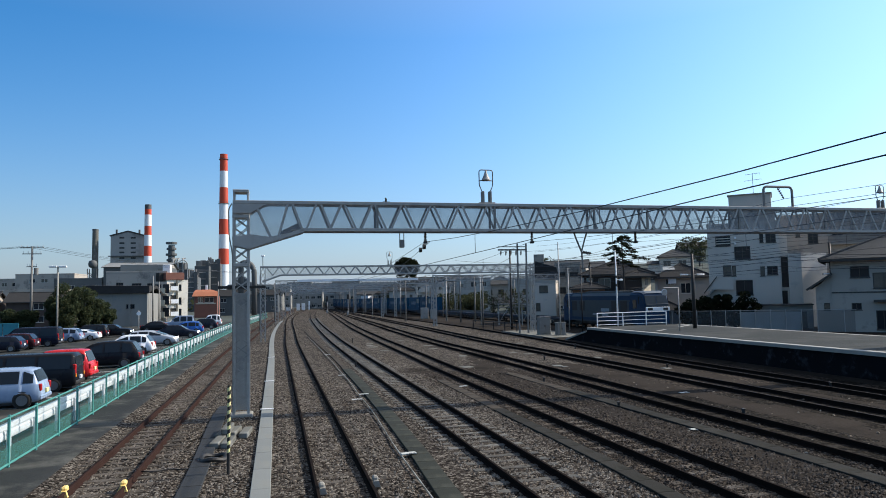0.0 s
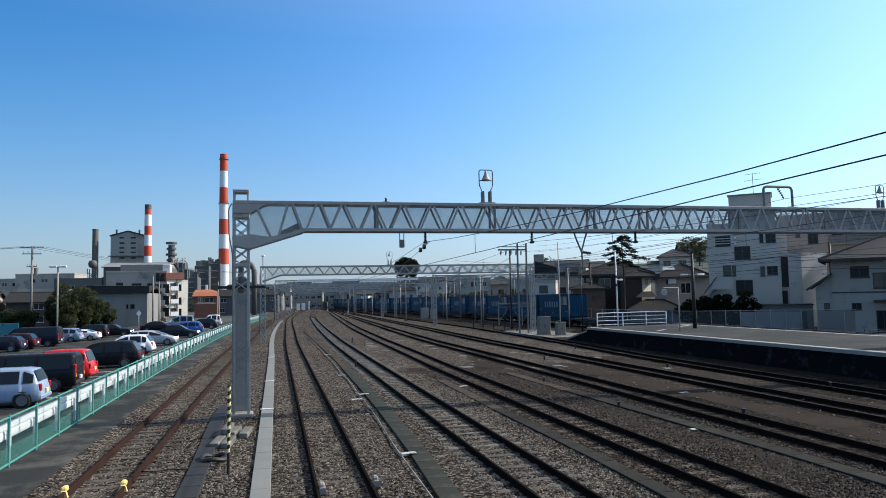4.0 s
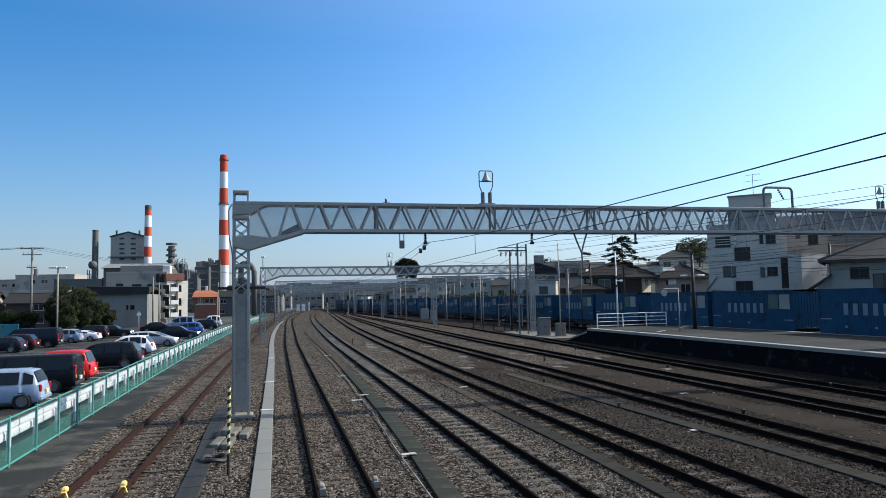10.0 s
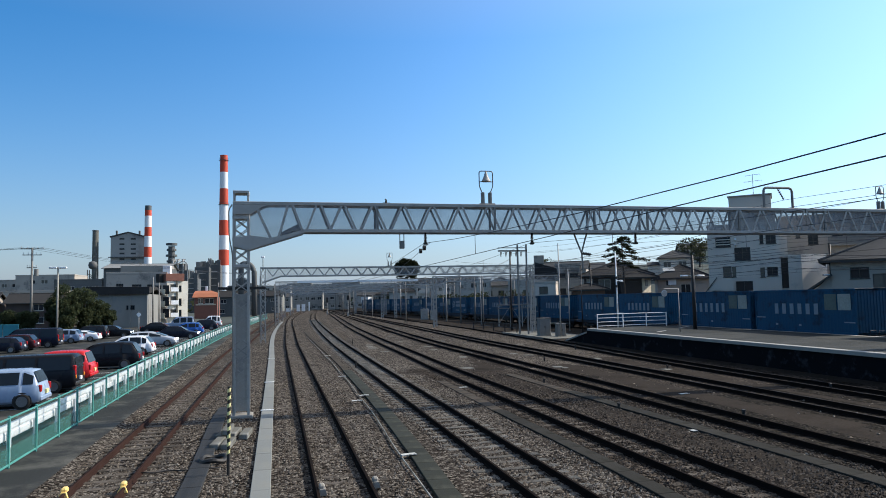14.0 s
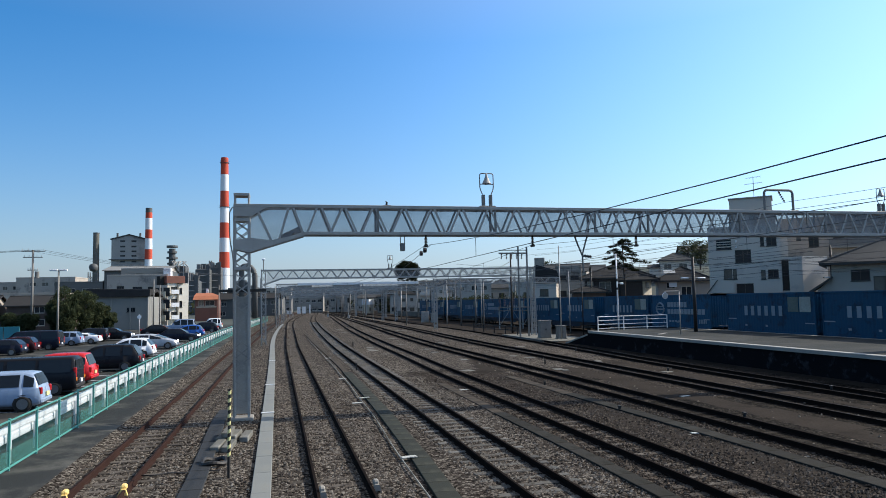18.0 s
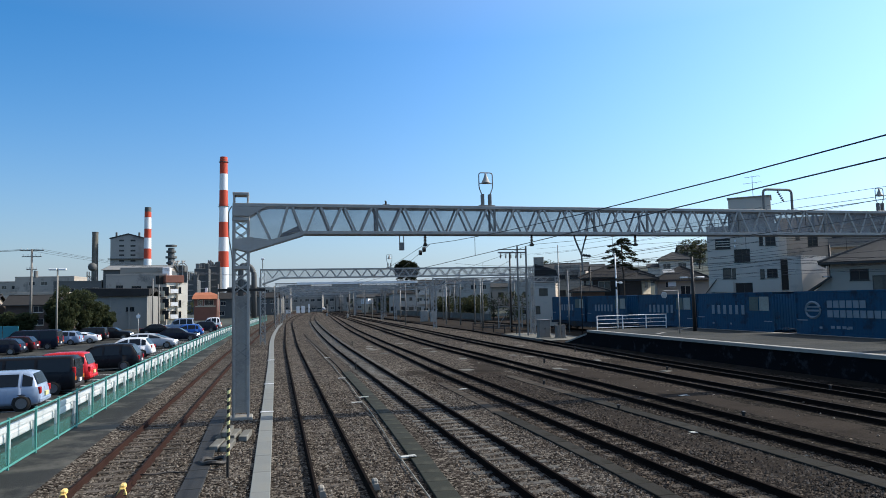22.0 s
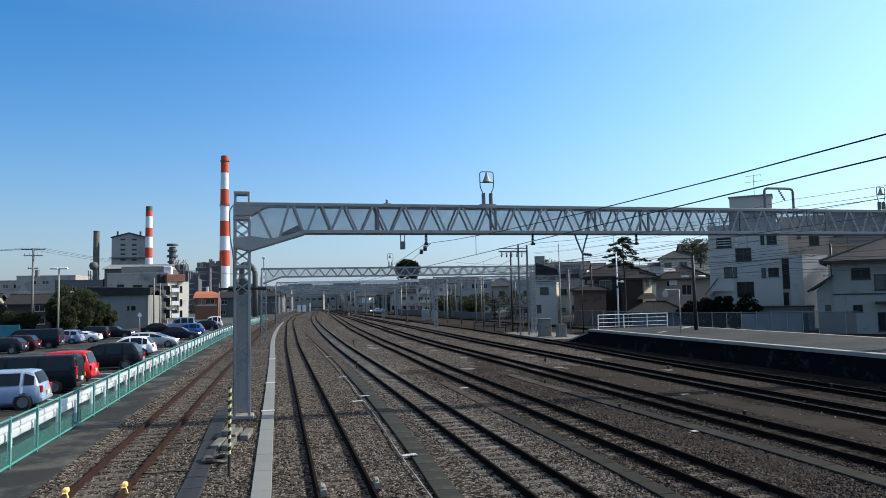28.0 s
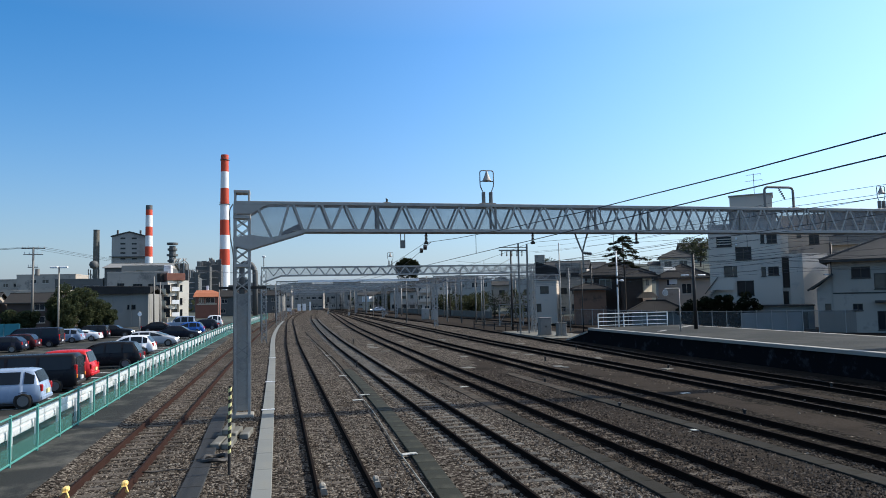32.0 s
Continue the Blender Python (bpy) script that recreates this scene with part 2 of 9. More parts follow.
class Mesh:
    """Collects vertices and faces of one mesh."""

    def __init__(self):
        self.v, self.f = [], []

    def add(self, verts, faces):
        k = len(self.v)
        self.v += [tuple(p) for p in verts]
        self.f += [tuple(i + k for i in f) for f in faces]
        return self

    def box(self, x0, y0, z0, x1, y1, z1, b=0.0):
        if b <= 0:
            v = [(x, y, z) for z in (z0, z1) for y in (y0, y1) for x in (x0, x1)]
            return self.add(v, [(0, 2, 3, 1), (4, 5, 7, 6), (0, 1, 5, 4), (2, 6, 7, 3), (0, 4, 6, 2), (1, 3, 7, 5)])
        b = min(b, 0.45 * min(x1 - x0, y1 - y0, z1 - z0))
        v, idx = [], {}
        lo, hi = (x0, y0, z0), (x1, y1, z1)
        for c in range(8):
            s = [(c >> k) & 1 for k in range(3)]
            for ax in range(3):
                p = [0, 0, 0]
                for k in range(3):
                    edge = hi[k] if s[k] else lo[k]
                    p[k] = edge if k == ax else edge + (-b if s[k] else b)
                idx[c, ax] = len(v)
                v.append(tuple(p))
        f = []
        for ax in range(3):
            o, q = [k for k in range(3) if k != ax]
            for side in (0, 1):
                ring = []
                for a, bb in ((0, 0), (1, 0), (1, 1), (0, 1)):
                    c = (side << ax) | (a << o) | (bb << q)
                    ring.append(idx[c, ax])
                f.append(tuple(ring if side == 1 - (ax == 1) * 1 else ring[::-1]) if ax != 1 else tuple(ring if side == 0 else ring[::-1]))
            for a in (0, 1):
                for bb in (0, 1):
                    c0 = (a << o) | (bb << q)
                    c1 = c0 | (1 << ax)
                    f.append((idx[c0, o], idx[c1, o], idx[c1, q], idx[c0, q]))
        for c in range(8):
            f.append((idx[c, 0], idx[c, 1], idx[c, 2]))
        return self.add(v, f)

    def tube(self, pts, r, seg=6, r1=None, cap=True):
        """A round bar along the points, tapering to r1."""
        pts = [Vector(p) for p in pts]
        n = len(pts)
        rings = []
        for i, p in enumerate(pts):
            d = (pts[min(i + 1, n - 1)] - pts[max(i - 1, 0)]).normalized()
            a = d.orthogonal().normalized() if abs(d.z) > 0.95 or abs(d.z) < 1e-6 else d.cross(Vector((0, 0, 1))).normalized()
            if abs(d.z) < 0.95:
                a = d.cross(Vector((0, 0, 1))).normalized()
            else:
                a = d.cross(Vector((0, 1, 0))).normalized()
            c = d.cross(a)
            rr = r if r1 is None else r + (r1 - r) * i / max(1, n - 1)
            rings.append([p + (a * math.cos(2 * math.pi * k / seg) + c * math.sin(2 * math.pi * k / seg)) * rr for k in range(seg)])
        f = []
        for i in range(n - 1):
            for k in range(seg):
                f.append((i * seg + k, i * seg + (k + 1) % seg, (i + 1) * seg + (k + 1) % seg, (i + 1) * seg + k))
        if cap:
            f += [tuple(range(seg))[::-1], tuple((n - 1) * seg + k for k in range(seg))]
        return self.add([q for ring in rings for q in ring], f)

    def bar(self, p, q, w, h, up=(0, 0, 1)):
        """A square bar from p to q, w wide and h high."""
        p, q, up = Vector(p), Vector(q), Vector(up)
        d = (q - p).normalized()
        a = d.cross(up)
        a = a.normalized() if a.length > 1e-4 else d.orthogonal().normalized()
        c = a.cross(d).normalized()
        v = [e + a * (sx * w / 2) + c * (sz * h / 2) for e in (p, q) for sx, sz in ((-1, -1), (1, -1), (1, 1), (-1, 1))]
        return self.add(v, [(0, 1, 2, 3), (7, 6, 5, 4), (0, 4, 5, 1), (1, 5, 6, 2), (2, 6, 7, 3), (3, 7, 4, 0)])

    def prism(self, poly, p, ax_u, ax_v, ax_w, depth):
        """A polygon of (u, v) pairs at p, drawn out by depth along ax_w."""
        p, u, vv, w = Vector(p), Vector(ax_u), Vector(ax_v), Vector(ax_w)
        n = len(poly)
        a = [p + u * s + vv * t for s, t in poly]
        v = a + [q + w * depth for q in a]
        f = [tuple(range(n))[::-1], tuple(range(n, 2 * n))] + [(i, (i + 1) % n, (i + 1) % n + n, i + n) for i in range(n)]
        return self.add(v, f)

    def loft(self, rings, closed=True, caps=True):
        n, m = len(rings), len(rings[0])
        f = []
        for i in range(n - 1):
            for k in range(m if closed else m - 1):
                f.append((i * m + k, i * m + (k + 1) % m, (i + 1) * m + (k + 1) % m, (i + 1) * m + k))
        if caps and closed:
            f += [tuple(range(m))[::-1], tuple((n - 1) * m + k for k in range(m))]
        return self.add([q for r in rings for q in r], f)

    def data(self, name, mat, smooth=False):
        me = bpy.data.meshes.new(name)
        me.from_pydata(self.v, [], self.f)
        me.validate()
        bm = bmesh.new()
        bm.from_mesh(me)
        bmesh.ops.recalc_face_normals(bm, faces=bm.faces)
        bm.to_mesh(me)
        bm.free()
        me.materials.append(mat)
        if smooth:
            me.shade_smooth()
        return me


def thing(name, label, category, at=(0, 0, 0), rz=0.0, group="", kind=""):
    ob = new(name)
    ob.empty_display_size = 0.2
    ob.matrix_world = pose(*at, 0, 0, rz)
    return tagged(ob, label, category, group, kind)


def part(name, mesh, mat, parent, label="", smooth=False, at=None):
    """Links a mesh as one object under a thing or a part."""
    me = mesh if isinstance(mesh, bpy.types.Mesh) else mesh.data(name, mat, smooth)
    ob = new(name, me)
    ob.parent = parent
    if at is not None:
        ob.matrix_basis = at
    return tagged(ob, label) if label else ob


def single(name, mesh, mat, label, category, kind="", group="", smooth=False, at=None):
    ob = new(name, mesh if isinstance(mesh, bpy.types.Mesh) else mesh.data(name, mat, smooth))
    if at is not None:
        ob.matrix_basis = at
    return tagged(ob, label, category, group, kind)


def spline(points, y):
    """The height of a smooth line through (y, value) pairs."""
    p = sorted(points)
    if y <= p[0][0]:
        return p[0][1]
    for i in range(len(p) - 1):
        if y <= p[i + 1][0]:
            (a, va), (b, vb) = p[i], p[i + 1]
            sa = (vb - p[max(i - 1, 0)][1]) / (b - p[max(i - 1, 0)][0])
            sb = (p[min(i + 2, len(p) - 1)][1] - va) / (p[min(i + 2, len(p) - 1)][0] - a)
            h, s = b - a, (y - a) / (b - a)
            return ((2 * s**3 - 3 * s**2 + 1) * va + (s**3 - 2 * s**2 + s) * h * sa + (-2 * s**3 + 3 * s**2) * vb + (s**3 - s**2) * h * sb)
    return p[-1][1]

# ---- the ground ----
TRACKS = {}
TRACKS["L"] = ((-20, -3.95), (20, -3.72), (50, -3.4), (80, -2.8), (130, -1.2), (190, 1.5), (260, 6.0), (330, 12))
TRACKS["1"] = ((-20, 1.4), (60, 1.42), (80, 1.65), (148, 2.9), (195, 5.2), (260, 10.0), (330, 15))
TRACKS["A"] = ((-20, 5.55), (50, 5.5), (70, 5.65), (109, 6.5), (153, 8.0), (200, 10.5), (260, 14.5), (330, 18))
TRACKS["B"] = ((-20, 9.25), (35, 9.2), (50, 9.5), (66, 9.75), (100, 10.8), (150, 13.2), (230, 17.0), (330, 20))
TRACKS["C"] = ((-20, 13.85), (45, 13.85), (60, 13.75), (80, 14.2), (130, 15.8), (220, 18.5), (330, 21.5))
TRACKS["D"] = ((-20, 18.5), (45, 18.3), (60, 18.2), (84, 18.7), (130, 19.4), (220, 20.6), (330, 23))
TRACKS["E"] = ((-20, 21.9), (20, 22.0), (38, 22.3), (55, 23.4), (84, 24.6), (110, 24.4), (160, 23.8), (230, 23.4), (330, 25))
TRACKS["T"] = ((-200, 35.05), (55, 35.05), (75, 34.9), (95, 34.4), (118, 33.6), (145, 32.2), (190, 29.2), (240, 26.4), (300, 25.2), (400, 27), (700, 40))


def centre(key, y):
    return spline(TRACKS[key], y)


def ground_height(x, y):
    if x < -6.6 or x > 24.6:
        return 0.0 if x < 36 else -0.02
    return -0.155 if -4.9 < x else -0.06


def build_ground():
    xs = [-3000, -1200, -500, -250, -150, -100, -70, -50, -35, -25, -15, -10, -7, -6.6, -6.2, -5.6, -5.1]
    xs += [-4.8 + 0.4 * i for i in range(74)] + [25, 27, 30, 33, 35, 36, 38, 40, 45, 55, 70, 100, 150, 250, 500, 1200, 3000]
    ys = [-3000, -900, -300, -100, -40, -20, -10, 0] + [4 + 1.0 * i for i in range(80)] + [86 + 4 * i for i in range(30)] + [215, 240, 270, 300, 350, 420, 520, 700, 1000, 1600, 3000]
    v = []
    for y in ys:
        for x in xs:
            n = noise.noise(Vector((x * 0.9, y * 0.9, 0.3))) * 0.025 if -4.9 < x < 24 and y < 120 else 0
            v.append((x, y, ground_height(x, y) + n))
    f, mi = [], []
    w = len(xs)
    for j in range(len(ys) - 1):
        for i in range(w - 1):
            f.append((j * w + i, j * w + i + 1, (j + 1) * w + i + 1, (j + 1) * w + i))
            cx, cy = (xs[i] + xs[i + 1]) / 2, (ys[j] + ys[j + 1]) / 2
            wob = 0.25 * noise.noise(Vector((cx * 0.1, cy * 0.35, 7)))
            if abs(cx) > 140 or cy > 330 or cy < -60:
                k = 2
            elif cx < -5.15 + wob:
                k = 1 if cy < 140 else 2
            elif cx > 24.6:
                k = 3
            else:
                k = 0 if cx < 7.4 + 3 * wob else 5 if cx < 11.6 + 3 * wob or cy > 26 + 40 * wob else 4
                for a, b in (("B", "C"), ("C", "D"), ("D", "E")):
                    xa, xb = centre(a, cy), centre(b, cy)
                    if xb - xa > 3.4 and xa + 1.55 + wob < cx < xb - 1.45 + wob and cy < 110:
                        k = 3
                if k in (3, 5) and noise.noise(Vector((cx * 0.35, cy * 0.12, 3))) < (cy - 40) / 16:
                    k = 0
            mi.append(k)
    me = bpy.data.meshes.new("ground")
    me.from_pydata(v, [], f)
    for m in (M_BALLAST, M_ASPHALT, M_FARGROUND, M_GROUND, M_BALLAST_DARK, M_BALLAST_MID):
        me.materials.append(m)
    me.polygons.foreach_set("material_index", mi)
    me.shade_smooth()
    tagged(new("ground", me), "brown ballast, trodden earth and grey asphalt of a rail yard", "ground", kind="structure")


build_ground()

# ---- the tracks ----
RAIL = ((-0.064, -0.153), (0.064, -0.153), (0.064, -0.142), (0.012, -0.125), (0.010, -0.045), (0.033, -0.036), (0.033, -0.006), (0.027, 0.0),
        (-0.027, 0.0), (-0.033, -0.006), (-0.033, -0.036), (-0.010, -0.045), (-0.012, -0.125), (-0.064, -0.142))


def stations(y0, y1):
    y, out = y0, []
    while y < y1:
        out.append(y)
        y += 2.5 if y < 130 else 8
    return out + [y1]


def sleeper_mesh(long=2.1):
    return Mesh().box(-long / 2, -0.11, -0.2, long / 2, 0.11, -0.15, 0.012)


SLEEPER, SLEEPER_DARK, SLEEPER_PALE = (sleeper_mesh().data("sleeper", m_) for m_ in (M_SLEEPER, M_SLEEPER_DARK, M_SLEEPER_PALE))


def build_track(key, y1, z, rail_mat, top_mat, label, near=30.0, first=11.0):
    tr = thing("railway_track", label, "railway track", kind="structure")
    ys = ([-500.0] if key == "T" else []) + stations(-8, y1)
    for s in (-0.566, 0.566):
        m, top = Mesh(), Mesh()
        rings, tops = [], []
        for y in ys:
            x = centre(key, y) + s
            rings.append([(x + a, y, z + b) for a, b in RAIL])
            tops.append([(x - 0.024, y, z + 0.002), (x + 0.024, y, z + 0.002)])
        m.loft(rings)
        rail = part("rail", m, rail_mat, tr)
        if top_mat:
            top.loft(tops, closed=False)
            part("running_surface", top, top_mat, rail, "worn bright rail top")
    y, rest, dz = -6.0, Mesh(), {"L": 0.012, "A": 0.013, "B": 0.002}.get(key, 0.0)
    while y < min(y1, 150):
        x = centre(key, y)
        j = random.uniform(-0.03, 0.03)
        if first < y < near:
            part("sleeper", SLEEPER_DARK if key in "CDET" else SLEEPER_PALE if key == "A" else SLEEPER, None, tr, at=pose(x, y + j, z + dz + random.uniform(-0.012, 0.008), 0, 0, random.uniform(-1, 1)))
        else:
            rest.box(x - 1.05, y - 0.11, z - 0.2, x + 1.05, y + 0.11, z - 0.152 + dz)
        y += 0.6
    ob = part("sleeper_row", rest, M_SLEEPER_DARK if key in "CDET" else M_SLEEPER_PALE if key == "A" else M_SLEEPER, tr)
    tagged(ob, kind="stuff")
    return tr


build_track("L", 300, 0.0, M_RUST, None, "disused siding with heavily rusted rails on ballast", 40)
build_track("1", 300, 0.0, M_RAILDARK, None, "siding with dark brown rails on stony ballast", 40)
build_track("A", 300, 0.0, M_RAILDARK, None, "siding with dark brown rails on stony ballast", 32)
build_track("B", 300, 0.0, M_RAILDARK, None, "siding with dark brown rails on stony ballast", 28)
build_track("C", 300, 0.0, M_RAILDARK, None, "siding with dark rails in trodden earth", 26)
build_track("D", 300, 0.0, M_RAILDARK, M_RAILTOP, "running track with a polished rail top", 26)
build_track("E", 300, 0.0, M_RAILDARK, M_RAILTOP, "platform track in the shade of the platform", 12)
build_track("T", 480, 0.1, M_RAILDARK, M_RAILTOP, "main line track behind the platform", 12)

# ---- the platform ----


PLAT_X0, PLAT_X1, PLAT_Z, PLAT_END = 24.7, 33.4, 1.18, 51.6


def build_platform():
    pl = thing("platform", "low station platform with shade-dark side wall and white edge", "platform", kind="structure")
    z, xa, xb, ye = PLAT_Z, PLAT_X0, PLAT_X1, PLAT_END

    def run(rows):
        return Mesh().loft([[(x, y, h) for x, h in rows] for y in [-14 + 4.1 * i for i in range(16)] + [ye]])

    part("side_wall", run(((xa + 0.12, -0.3), (xa + 0.12, z - 0.2), (xa + 0.5, z - 0.2), (xa + 0.5, -0.3))), M_WALLSHADE, pl, "stained concrete side wall with its shade in the colour")
    part("deck", run(((xa + 0.42, z - 0.1), (xa + 0.42, z - 0.003), ((xa + xb) / 2, z + 0.03), (xb - 0.42, z - 0.003), (xb - 0.42, z - 0.1))), M_PLAT, pl, "grey asphalt deck")
    part("edge_strip", run(((xa, z - 0.18), (xa, z - 0.02), (xa + 0.02, z), (xa + 0.42, z + 0.004), (xa + 0.42, z - 0.18))), M_EDGE, pl, "pale concrete edge strip")
    part("edge_strip", run(((xb - 0.42, z - 0.18), (xb - 0.42, z + 0.004), (xb, z), (xb, z - 0.18))), M_EDGE, pl, "pale concrete edge strip")
    part("back_wall", run(((xb - 0.5, -0.3), (xb - 0.5, z - 0.18), (xb - 0.12, z - 0.18), (xb - 0.12, -0.3))), M_WALLSHADE, pl)
    part("end_wall", Mesh().box(xa + 0.12, ye, -0.3, xb - 0.12, ye + 0.3, z + 0.002), M_WALLSHADE, pl, "dark stained concrete end wall")
    part("painted_line", Mesh().bar((26.2, 43.4, z + 0.012), (32.9, 49.6, z + 0.012), 0.28, 0.012), M_EDGE, pl, "worn pale line painted across the deck")
    za, yb = z - 0.3, ye + 4.6
    ramp = Mesh().add([(xa + 0.3, ye + 0.3, za), (xb, ye + 0.3, za), (xb, yb, -0.04), (xa + 0.3, yb, -0.04), (xa + 0.3, ye + 0.3, -0.3), (xb, ye + 0.3, -0.3), (xb, yb, -0.3), (xa + 0.3, yb, -0.3)],
                      [(0, 1, 2, 3), (1, 5, 6, 2), (4, 5, 1, 0), (3, 2, 6, 7)])
    part("ramp_wall", Mesh().prism(((ye + 0.3, -0.3), (ye + 0.3, za - 0.1), (yb, -0.14), (yb, -0.3)), (xa + 0.14, 0, 0), (0, 1, 0), (0, 0, 1), (1, 0, 0), 0.15), M_WALLSHADE, pl, "dark stained ramp wall")
    part("ramp_edge", Mesh().bar((xa + 0.24, ye + 0.3, za - 0.04), (xa + 0.24, yb, -0.08), 0.34, 0.12), M_EDGE, pl, "pale concrete edge of the ramp")
    part("end_ramp", ramp, M_PLAT, pl, "sloping end of the platform")


build_platform()

# ---- overhead line gantries ----


def screen_material(lo, hi):
    m = bpy.data.materials.new("fine_steel_net")
    m.use_nodes = True
    nt = m.node_tree
    b = nt.nodes["Principled BSDF"]
    b.inputs["Base Color"].default_value, b.inputs["Roughness"].default_value, b.inputs["Metallic"].default_value = (0.3, 0.31, 0.315, 1), 0.75, 0.1
    tr = nt.nodes.new("ShaderNodeBsdfTransparent")
    mx = nt.nodes.new("ShaderNodeMixShader")
    tc, nz, mr = nt.nodes.new("ShaderNodeTexCoord"), nt.nodes.new("ShaderNodeTexNoise"), nt.nodes.new("ShaderNodeMapRange")
    nz.inputs["Scale"].default_value, nz.inputs["Detail"].default_value = 1.2, 5
    nt.links.new(tc.outputs["Object"], nz.inputs["Vector"])
    nt.links.new(nz.outputs[0], mr.inputs["Value"])
    mr.inputs["To Min"].default_value, mr.inputs["To Max"].default_value = lo, hi
    nt.links.new(mr.outputs[0], mx.inputs[0])
    nt.links.new(tr.outputs[0], mx.inputs[1])
    nt.links.new(b.outputs[0], mx.inputs[2])
    nt.links.new(mx.outputs[0], nt.nodes["Material Output"].inputs["Surface"])
    return m


M_NET, M_SHADOWNET = screen_material(0.26, 0.56), screen_material(0.5, 0.75)


def lattice_post(m, x, y, z0, z1, w, step=0.55, chord=0.075, lace=0.045):
    """Four corner angles laced with crossed flats."""
    h = w / 2
    for sx in (-1, 1):
        for sy in (-1, 1):
            m.box(x + sx * h - chord / 2, y + sy * h - chord / 2, z0, x + sx * h + chord / 2, y + sy * h + chord / 2, z1)
    z = z0 + 0.2
    k = 0
    while z + step < z1:
        for s in (-1, 1):
            m.bar((x - h, y + s * h, z), (x + h, y + s * h, z + step), lace, 0.01, (0, 1, 0))
            m.bar((x + h, y + s * h, z), (x - h, y + s * h, z + step), lace, 0.01, (0, 1, 0))
            m.bar((x + s * h, y - h, z if k % 2 else z + step), (x + s * h, y + h, z + step if k % 2 else z), lace, 0.01, (1, 0, 0))
        z += step
        k += 1


def build_near_gantry():
    y, zt, zb, d = 25.6, 7.46, 6.46, 0.32
    g = thing("overhead_line_gantry", "grey galvanised lattice gantry spanning the yard tracks", "gantry")
    x0, x1 = -1.2, 37.5
    for sy in (-d, d):
        part("top_chord", Mesh().box(x0 - 0.28, y + sy - 0.05, zt - 0.06, x1, y + sy + 0.05, zt + 0.06, 0.01), M_GALV, g)
        part("bottom_chord", Mesh().box(0.9, y + sy - 0.05, zb - 0.06, x1, y + sy + 0.05, zb + 0.06, 0.01), M_GALV, g)
        part("haunch_chord", Mesh().bar((x0 + 0.25, y + sy, 5.82), (1.0, y + sy, zb), 0.1, 0.12), M_GALV, g)
    diag = Mesh().bar((0, 0, -0.94 / 2), (0.42, 0, 0.94 / 2), 0.075, 0.03, (0, 1, 0)).data("diagonal", M_GALV)
    x = 1.88
    k = 0
    while x < x1 - 1.2:
        for sy in (-d, d):
            part("diagonal", diag, None, g, at=pose(x + 0.10, y + sy * 1.05, (zt + zb) / 2))
            ob = part("diagonal", diag, None, g, at=pose(x + 1.04, y + sy * 1.05, (zt + zb) / 2, 0, 0, 180))
        k += 1
        x += 1.13
    for i, xx in enumerate((3.72, 8.35, 12.6, 15.0, 19.4, 23.8, 28.2, 32.6)):
        for sy in (-d, d):
            part("splice_plate", Mesh().box(xx - 0.04, y + sy * 1.02 - 0.03, zb, xx + 0.04, y + sy * 1.02 + 0.03, zt), M_GALVDARK, g)
    br = Mesh()
    x = 0.6
    while x < x1 - 1:
        br.bar((x, y - d, zb), (x + 1.13, y + d, zb), 0.05, 0.012)
        br.bar((x, y + d, zt), (x + 1.13, y - d, zt), 0.05, 0.012)
        br.bar((x, y - d, zb), (x, y + d, zb), 0.05, 0.02)
        x += 1.13
    part("cross_bracing", br, M_GALVDARK, g)
    for sy in (-d + 0.1, d - 0.06):
        part("net", Mesh().add([(-0.92, y + sy, 5.9), (1.0, y + sy, zb), (x1, y + sy, zb), (x1, y + sy, zt), (-0.92, y + sy, zt)], [(0, 1, 2, 3, 4)]), M_NET, g, "fine grey bird net")
    # flat nets added to thicken the beam's shadow on the ground
    for zz in (zb + 0.03, zt - 0.03):
        part("net", Mesh().add([(1.0, y - d, zz), (x1, y - d, zz), (x1, y + d, zz), (1.0, y + d, zz)], [(0, 1, 2, 3)]), M_SHADOWNET, g, "fine grey bird net")
    # haunch with its gusset plates
    for sy in (-d - 0.03, d + 0.03):
        for poly in (((-1.48, 5.9), (-0.95, 5.76), (1.0, 6.37), (1.0, 6.46), (-0.2, 6.2), (-0.92, 6.3), (-1.48, 6.2)),
                     ((-1.48, 7.06), (-0.87, 7.06), (-0.44, 7.34), (-0.2, 7.42), (-0.2, 7.52), (-1.48, 7.52))):
            part("gusset_plate", Mesh().prism(poly, (0, y + sy - 0.01, 0), (1, 0, 0), (0, 0, 1), (0, 1, 0), 0.02), M_GALV, g, "riveted grey haunch plate")
        for p, q in (((-0.64, 7.25), (-0.16, 6.2)), ((0.1, 6.2), (0.44, 7.4)), ((0.62, 7.4), (0.96, 6.45)), ((1.1, 6.46), (1.46, 7.4)), ((1.64, 7.4), (2.0, 6.46))):
            part("diagonal", Mesh().bar((p[0], y + sy, p[1]), (q[0], y + sy, q[1]), 0.075, 0.03, (0, 1, 0)), M_GALV, g)
    part("stiffener", Mesh().prism(((0.05, 6.2), (0.1, 6.42), (0.82, 6.78), (0.96, 6.48)), (0, y + d - 0.03, 0), (1, 0, 0), (0, 0, 1), (0, 1, 0), 0.02), M_GALVDARK, g)
    post = Mesh()
    lattice_post(post, -1.2, y, -0.1, 7.4, 0.5, 0.38, 0.085, 0.036)
    pst = part("post", post, M_GALV, g)
    for zz in (5.2, 6.15, 6.95):
        part("batten_plate", Mesh().box(-1.5, y - 0.31, zz - 0.06, -0.9, y + 0.31, zz + 0.06, 0.01), M_GALV, pst)
